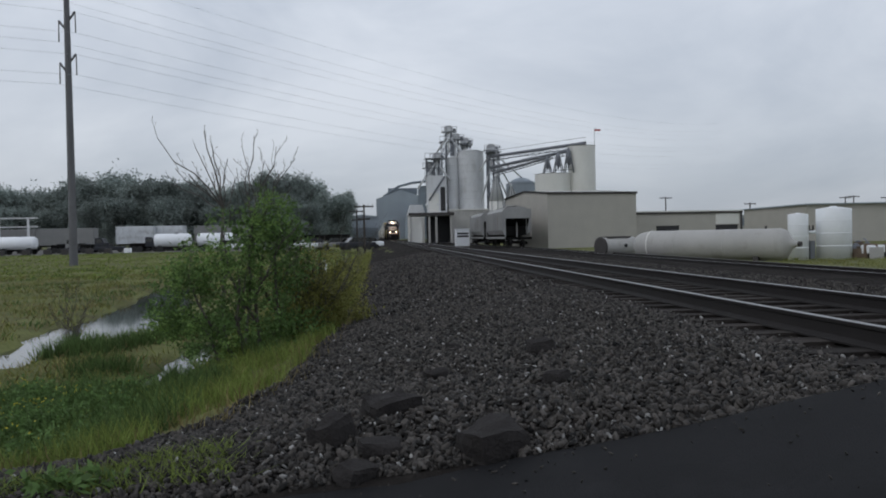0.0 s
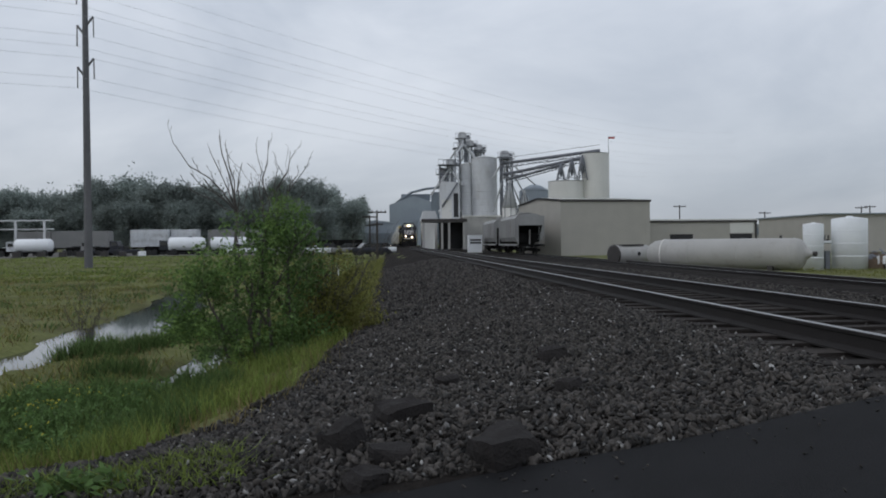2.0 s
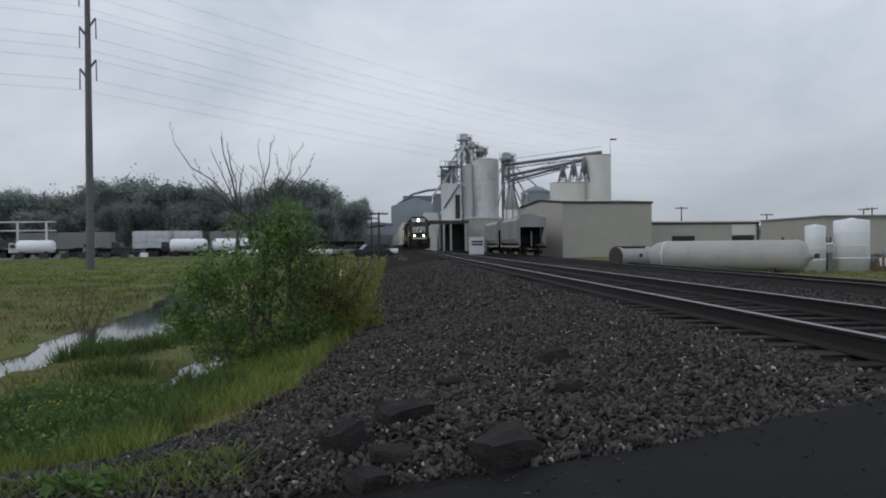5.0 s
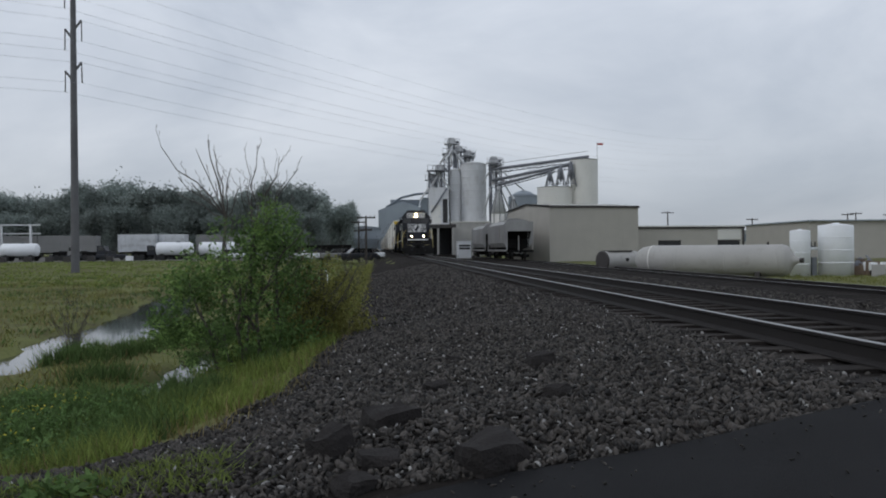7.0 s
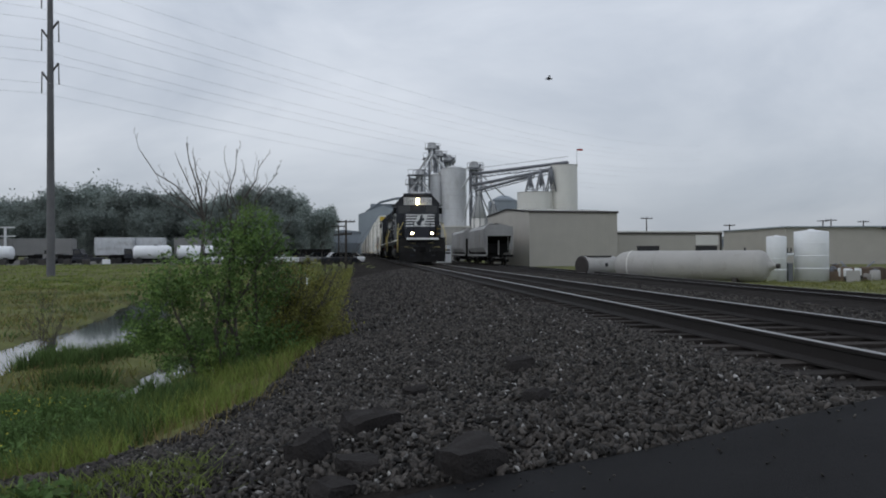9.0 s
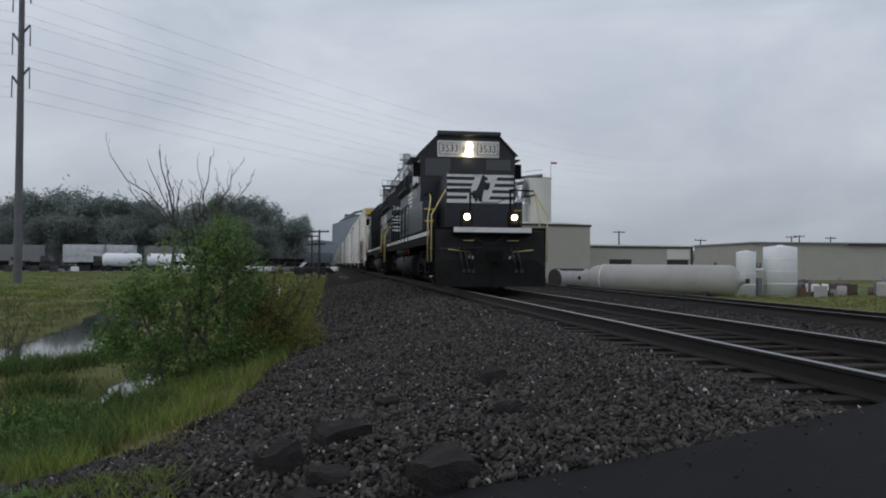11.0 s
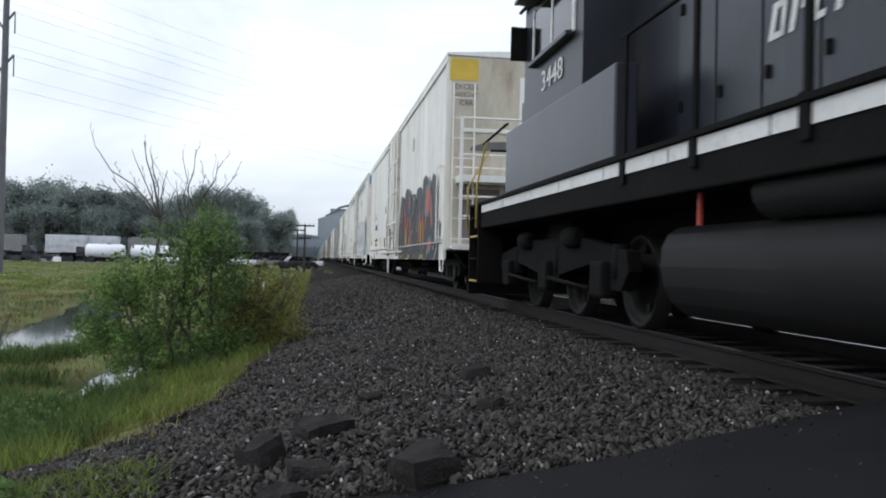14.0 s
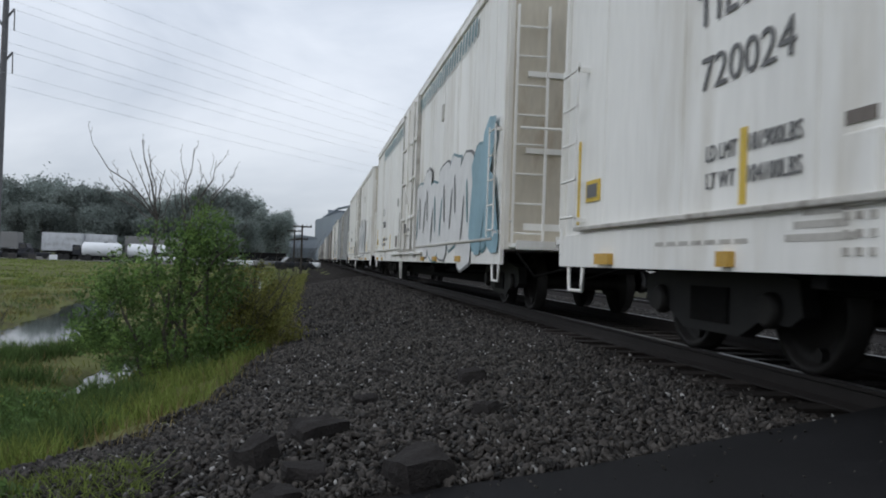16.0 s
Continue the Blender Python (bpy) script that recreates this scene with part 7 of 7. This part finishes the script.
# broad-leaved weeds with small yellow flowers
g = np.random.default_rng(33)
for k in range(30):
    y = g.uniform(6.6, 10.6)
    x = -3.35 + g.uniform(-0.75, 0.85) - 0.14 * (y - 7.6)
    z = land(x, y)
    if z < -1.4:
        continue
    t = thing("weed", "dark green leafy weed with small yellow flowers", "plant", "weeds on the bank", at=pose(x, y, z))
    h = g.uniform(0.25, 0.45)
    bm = bmesh.new()
    for i in range(6):
        a = g.uniform(0, 6.3)
        rod(bm, (0, 0, -0.03), (0.14 * math.cos(a), 0.14 * math.sin(a), h * g.uniform(0.7, 1.1)), 0.005, 4, 0.003)
    part("stem", bm, M_BLADE2, t)
    leaves("foliage", clumps([(0, 0, h * 0.5, 0.24, 0.24, h * 0.5, 1)], 20, 16, 0.05, g), 0.03, M_LEAF, t, g)
    if k % 2 == 0:
        leaves("flower", g.normal(size=(14, 3)) * np.array((0.12, 0.12, 0.03)) + np.array((0, 0, h + 0.02)), 0.013, M_FLOWER, t, g)
for x, y in ((-1.72, 4.42), (-1.5, 4.38), (-1.62, 4.5), (-1.9, 4.55)):
    t = thing("weed", "pale broad-leaved weed at the ballast edge", "plant", "weeds on the bank", at=pose(x, y, land(x, y)))
    leaves("foliage", clumps([(0, 0, 0.07, 0.13, 0.13, 0.06, 1)], 10, 7, 0.03, g), 0.04, M_LEAF, t, g, 0.5)
    part("stem", rods([(0, 0, -0.03), (0.01, 0, 0.1)], 0.006, 5), M_BLADE2, t)

# ---- chunks of broken asphalt on the ballast ----


def chunk(x, y, w, d, h, turn, seed, sink=0.36):
    g = random.Random(seed)
    bm = bmesh.new()
    bmesh.ops.create_cube(bm, size=1.0)
    bmesh.ops.subdivide_edges(bm, edges=bm.edges[:], cuts=3, use_grid_fill=True)
    off = Vector((g.uniform(0, 50), g.uniform(0, 50), 0))
    for v in bm.verts:
        c = v.co.copy()
        r = c.length
        v.co = c.lerp(c.normalized() * 0.62, 0.5) * 1.08
        v.co *= 1 + 0.3 * noise.noise(c * 1.3 + off) + 0.07 * noise.noise(c * 6 + off)
        v.co.x *= w
        v.co.y *= d
        v.co.z = v.co.z * h + 0.12 * h * noise.noise(c * 2 + off)
    bm.transform(Matrix.Translation((0, 0, h * (0.5 - sink))))
    me = bpy.data.meshes.new("asphalt_chunk")
    bm.to_mesh(me)
    bm.free()
    me.materials.append(M_CHUNK)
    ob = new("asphalt_chunk", me)
    ob.matrix_basis = pose(x, y, land(x, y) + 0.02, g.uniform(-12, 12), g.uniform(-12, 12), turn)
    return tagged(ob, "dark broken lump of asphalt lying on the ballast", "rubble", "asphalt chunks")


for i, (x, y, w, d, h, turn) in enumerate(((0.08, 5.32, 0.34, 0.28, 0.24, 22), (-0.28, 4.85, 0.24, 0.22, 0.26, 55), (0.0, 4.5, 0.24, 0.18, 0.13, 8), (0.61, 4.3, 0.36, 0.3, 0.27, 24), (-0.13, 4.22, 0.2, 0.16, 0.13, 40), (1.44, 7.15, 0.23, 0.2, 0.17, 5), (0.48, 6.65, 0.18, 0.15, 0.13, 30), (1.23, 5.6, 0.18, 0.14, 0.12, 50), (0.76, 8.3, 0.13, 0.12, 0.09, 15), (-0.8, 4.75, 0.15, 0.12, 0.1, 70))):
    chunk(x, y - 0.1, w * 0.9, d, h * 0.9, turn, i + 1, 0.42 if y < 5.4 else 0.22)
# ---- ties ----


def tie_mesh(seed):
    g = random.Random(seed)
    bm = boxes((-1.3, 1.3, -0.11, 0.11, -0.34, -0.165), bevel=0.012)
    for v in bm.verts:
        v.co += Vector((g.uniform(-0.012, 0.012), g.uniform(-0.008, 0.008), g.uniform(-0.006, 0.006)))
    me = bpy.data.meshes.new("tie")
    bm.to_mesh(me)
    bm.free()
    me.materials.append(M_TIE)
    return me


TIES = [tie_mesh(s) for s in range(5)]
g = random.Random(6)
for xc, zc, y0, n in ((XC, 0.0, ROAD_Y + 0.3, 170), (SIDING, SIDING_Z, 20.0, 110)):
    track = thing("track_bed", "wooden ties carrying the rails in dark ballast", "railway track", kind="structure")
    for i in range(n):
        ob = new("tie", TIES[g.randrange(5)])
        ob.parent = track
        ob.matrix_basis = pose(xc + g.uniform(-0.03, 0.03), y0 + 0.53 * i + g.uniform(-0.03, 0.03), zc, 0, 0, g.uniform(-1, 1))
# ---- ballast stones ----
PHI = (1 + 5 ** 0.5) / 2
ICO = np.array([(-1, PHI, 0), (1, PHI, 0), (-1, -PHI, 0), (1, -PHI, 0), (0, -1, PHI), (0, 1, PHI), (0, -1, -PHI), (0, 1, -PHI), (PHI, 0, -1), (PHI, 0, 1), (-PHI, 0, -1), (-PHI, 0, 1)]) / 1.902
TRI = np.array([(0, 11, 5), (0, 5, 1), (0, 1, 7), (0, 7, 10), (0, 10, 11), (1, 5, 9), (5, 11, 4), (11, 10, 2), (10, 7, 6), (7, 1, 8), (3, 9, 4), (3, 4, 2), (3, 2, 6), (3, 6, 8), (3, 8, 9), (4, 9, 5), (2, 4, 11), (6, 2, 10), (8, 6, 7), (9, 8, 1)])


def stone_shapes(rng, k):
    out = []
    for i in range(k):
        s = ICO * rng.uniform(0.55, 1.25, (12, 1))
        out.append(s * rng.uniform((0.9, 0.5, 0.3), (1.7, 0.9, 0.6)))
    return out


def spins(n, rng):
    q = rng.normal(size=(n, 4))
    q /= np.linalg.norm(q, axis=1)[:, None]
    w, x, y, z = q.T
    return np.stack([np.stack([1 - 2 * (y * y + z * z), 2 * (x * y - z * w), 2 * (x * z + y * w)], 1), np.stack([2 * (x * y + z * w), 1 - 2 * (x * x + z * z), 2 * (y * z - x * w)], 1),
                     np.stack([2 * (x * z - y * w), 2 * (y * z + x * w), 1 - 2 * (x * x + y * y)], 1)], 1)


def stone_field(name, label, pts, size, rng, material):
    p = np.asarray(pts)
    n = len(p)
    shapes = np.array(stone_shapes(rng, 24))[rng.integers(0, 24, n)]
    s = size * rng.uniform(0.55, 1.45, (n, 1, 1))
    v = np.einsum("nij,nkj->nki", spins(n, rng), shapes) * s + p[:, None, :]
    f = (TRI[None] + (np.arange(n) * 12)[:, None, None]).reshape(-1, 3)
    return tagged(quick_mesh(name, v, f, material), label, "ballast", kind="stuff")


def on_bed(n, y0, y1, power, rng, x1=3.3):
    out = []
    while len(out) < n:
        y = y0 + (y1 - y0) * rng.uniform() ** power
        f = foot(y)
        x = f - 0.12 + (x1 - f + 0.12) * rng.uniform()
        if x < f + 0.25 and rng.uniform() < 0.45:
            continue
        if abs(x - (XC - 0.752)) < 0.1:
            continue
        out.append((x, y, land(x, y) + 0.025 + rng.uniform(-0.008, 0.022)))
    return out


M_PALE = mat("pale_stone", (0.27, 0.265, 0.255), 0.85, var=0.3, scale=6, fine=60, bump=0.2, island=0.5, spec=0.25)
rng = np.random.default_rng(77)
stone_field("ballast_near", "loose dark grey crushed stone, wet and angular", on_bed(50000, ROAD_Y + 0.02, 13, 1.3, rng, 3.12), 0.0228, rng, M_STONE)
stone_field("ballast_pale", "scattered pale limestone chips among the dark ballast", on_bed(2600, ROAD_Y + 0.02, 16, 1.3, rng), 0.018, rng, M_PALE)
stone_field("ballast_mid", "loose dark grey crushed stone farther along the track", on_bed(24000, 11.5, 44, 1.3, rng, 3.12), 0.034, rng, M_STONE)
pts = []
while len(pts) < 9000:
    x, y = rng.uniform(3.3, 6.6), ROAD_Y + 0.3 + 30 * rng.uniform() ** 1.3
    if min(abs(x - XC - 0.752), abs(x - XC + 0.752)) > 0.12:
        pts.append((x, y, land(x, y) + 0.005 + rng.uniform(-0.012, 0.012)))
stone_field("ballast_crib", "crushed stone between the ties", pts, 0.028, rng, M_STONE)
pts = []
while len(pts) < 15000:
    x, y = rng.uniform(6.6, 13.4), 9 + 50 * rng.uniform() ** 1.2
    pts.append((x, y, land(x, y) + 0.03 + rng.uniform(-0.01, 0.015)))
stone_field("ballast_between", "grey crushed stone between the two tracks", pts, 0.04, rng, M_STONE)
pts = []
while len(pts) < 160:
    x, y = rng.uniform(-1.0, 3.0), ROAD_Y - 2.2 * rng.uniform() ** 2.6
    pts.append((x, y, road_z(x) + 0.006))
stone_field("road_grit", "stray ballast chips lying on the asphalt", pts, 0.009, rng, M_STONE)
shapes = []
for s in stone_shapes(rng, 10):
    me = bpy.data.meshes.new("stone")
    me.from_pydata([tuple(v) for v in s], [], [tuple(int(i) for i in f) for f in TRI])
    me.materials.append(M_STONE_ONE)
    shapes.append(me)
for i in range(290):
    y = ROAD_Y + 0.05 + 2.3 * rng.uniform() ** 1.3
    x = -1.3 + 3.4 * rng.uniform()
    s = rng.uniform(0.018, 0.036)
    ob = new("stone", shapes[int(rng.integers(10))])
    ob.parent = bed
    ob.matrix_basis = Matrix.Translation((x, y, land(x, y) + 0.045)) @ Euler(rng.uniform(0, 6.3, 3)).to_matrix().to_4x4() @ Matrix.Scale(s, 4)


def motions():
    for ob, s, turn in TRAIN:
        walk(ob, [(q, pose(XC, F0 - V * q + s, 0, 0, 0, turn)) for q in (0, 8, 16)])
    for ob, way, y in WHEELS:
        step = 1 / 30
        r = ob.location.z
        walk(ob, [(i * step, pose(0, y, r, math.degrees(way * V * i * step / r) % 360)) for i in range(481)])
    walk(BIRD, [(q, pose(-3.62 + 13.67 * (q - 8.3), 25.0, z)) for q, z in ((0, 14), (4, 11), (7.5, 8.3), (8.3, 7.27), (8.75, 6.5), (9.2, 6.1), (10.5, 6.6), (16, 18))])


motions()
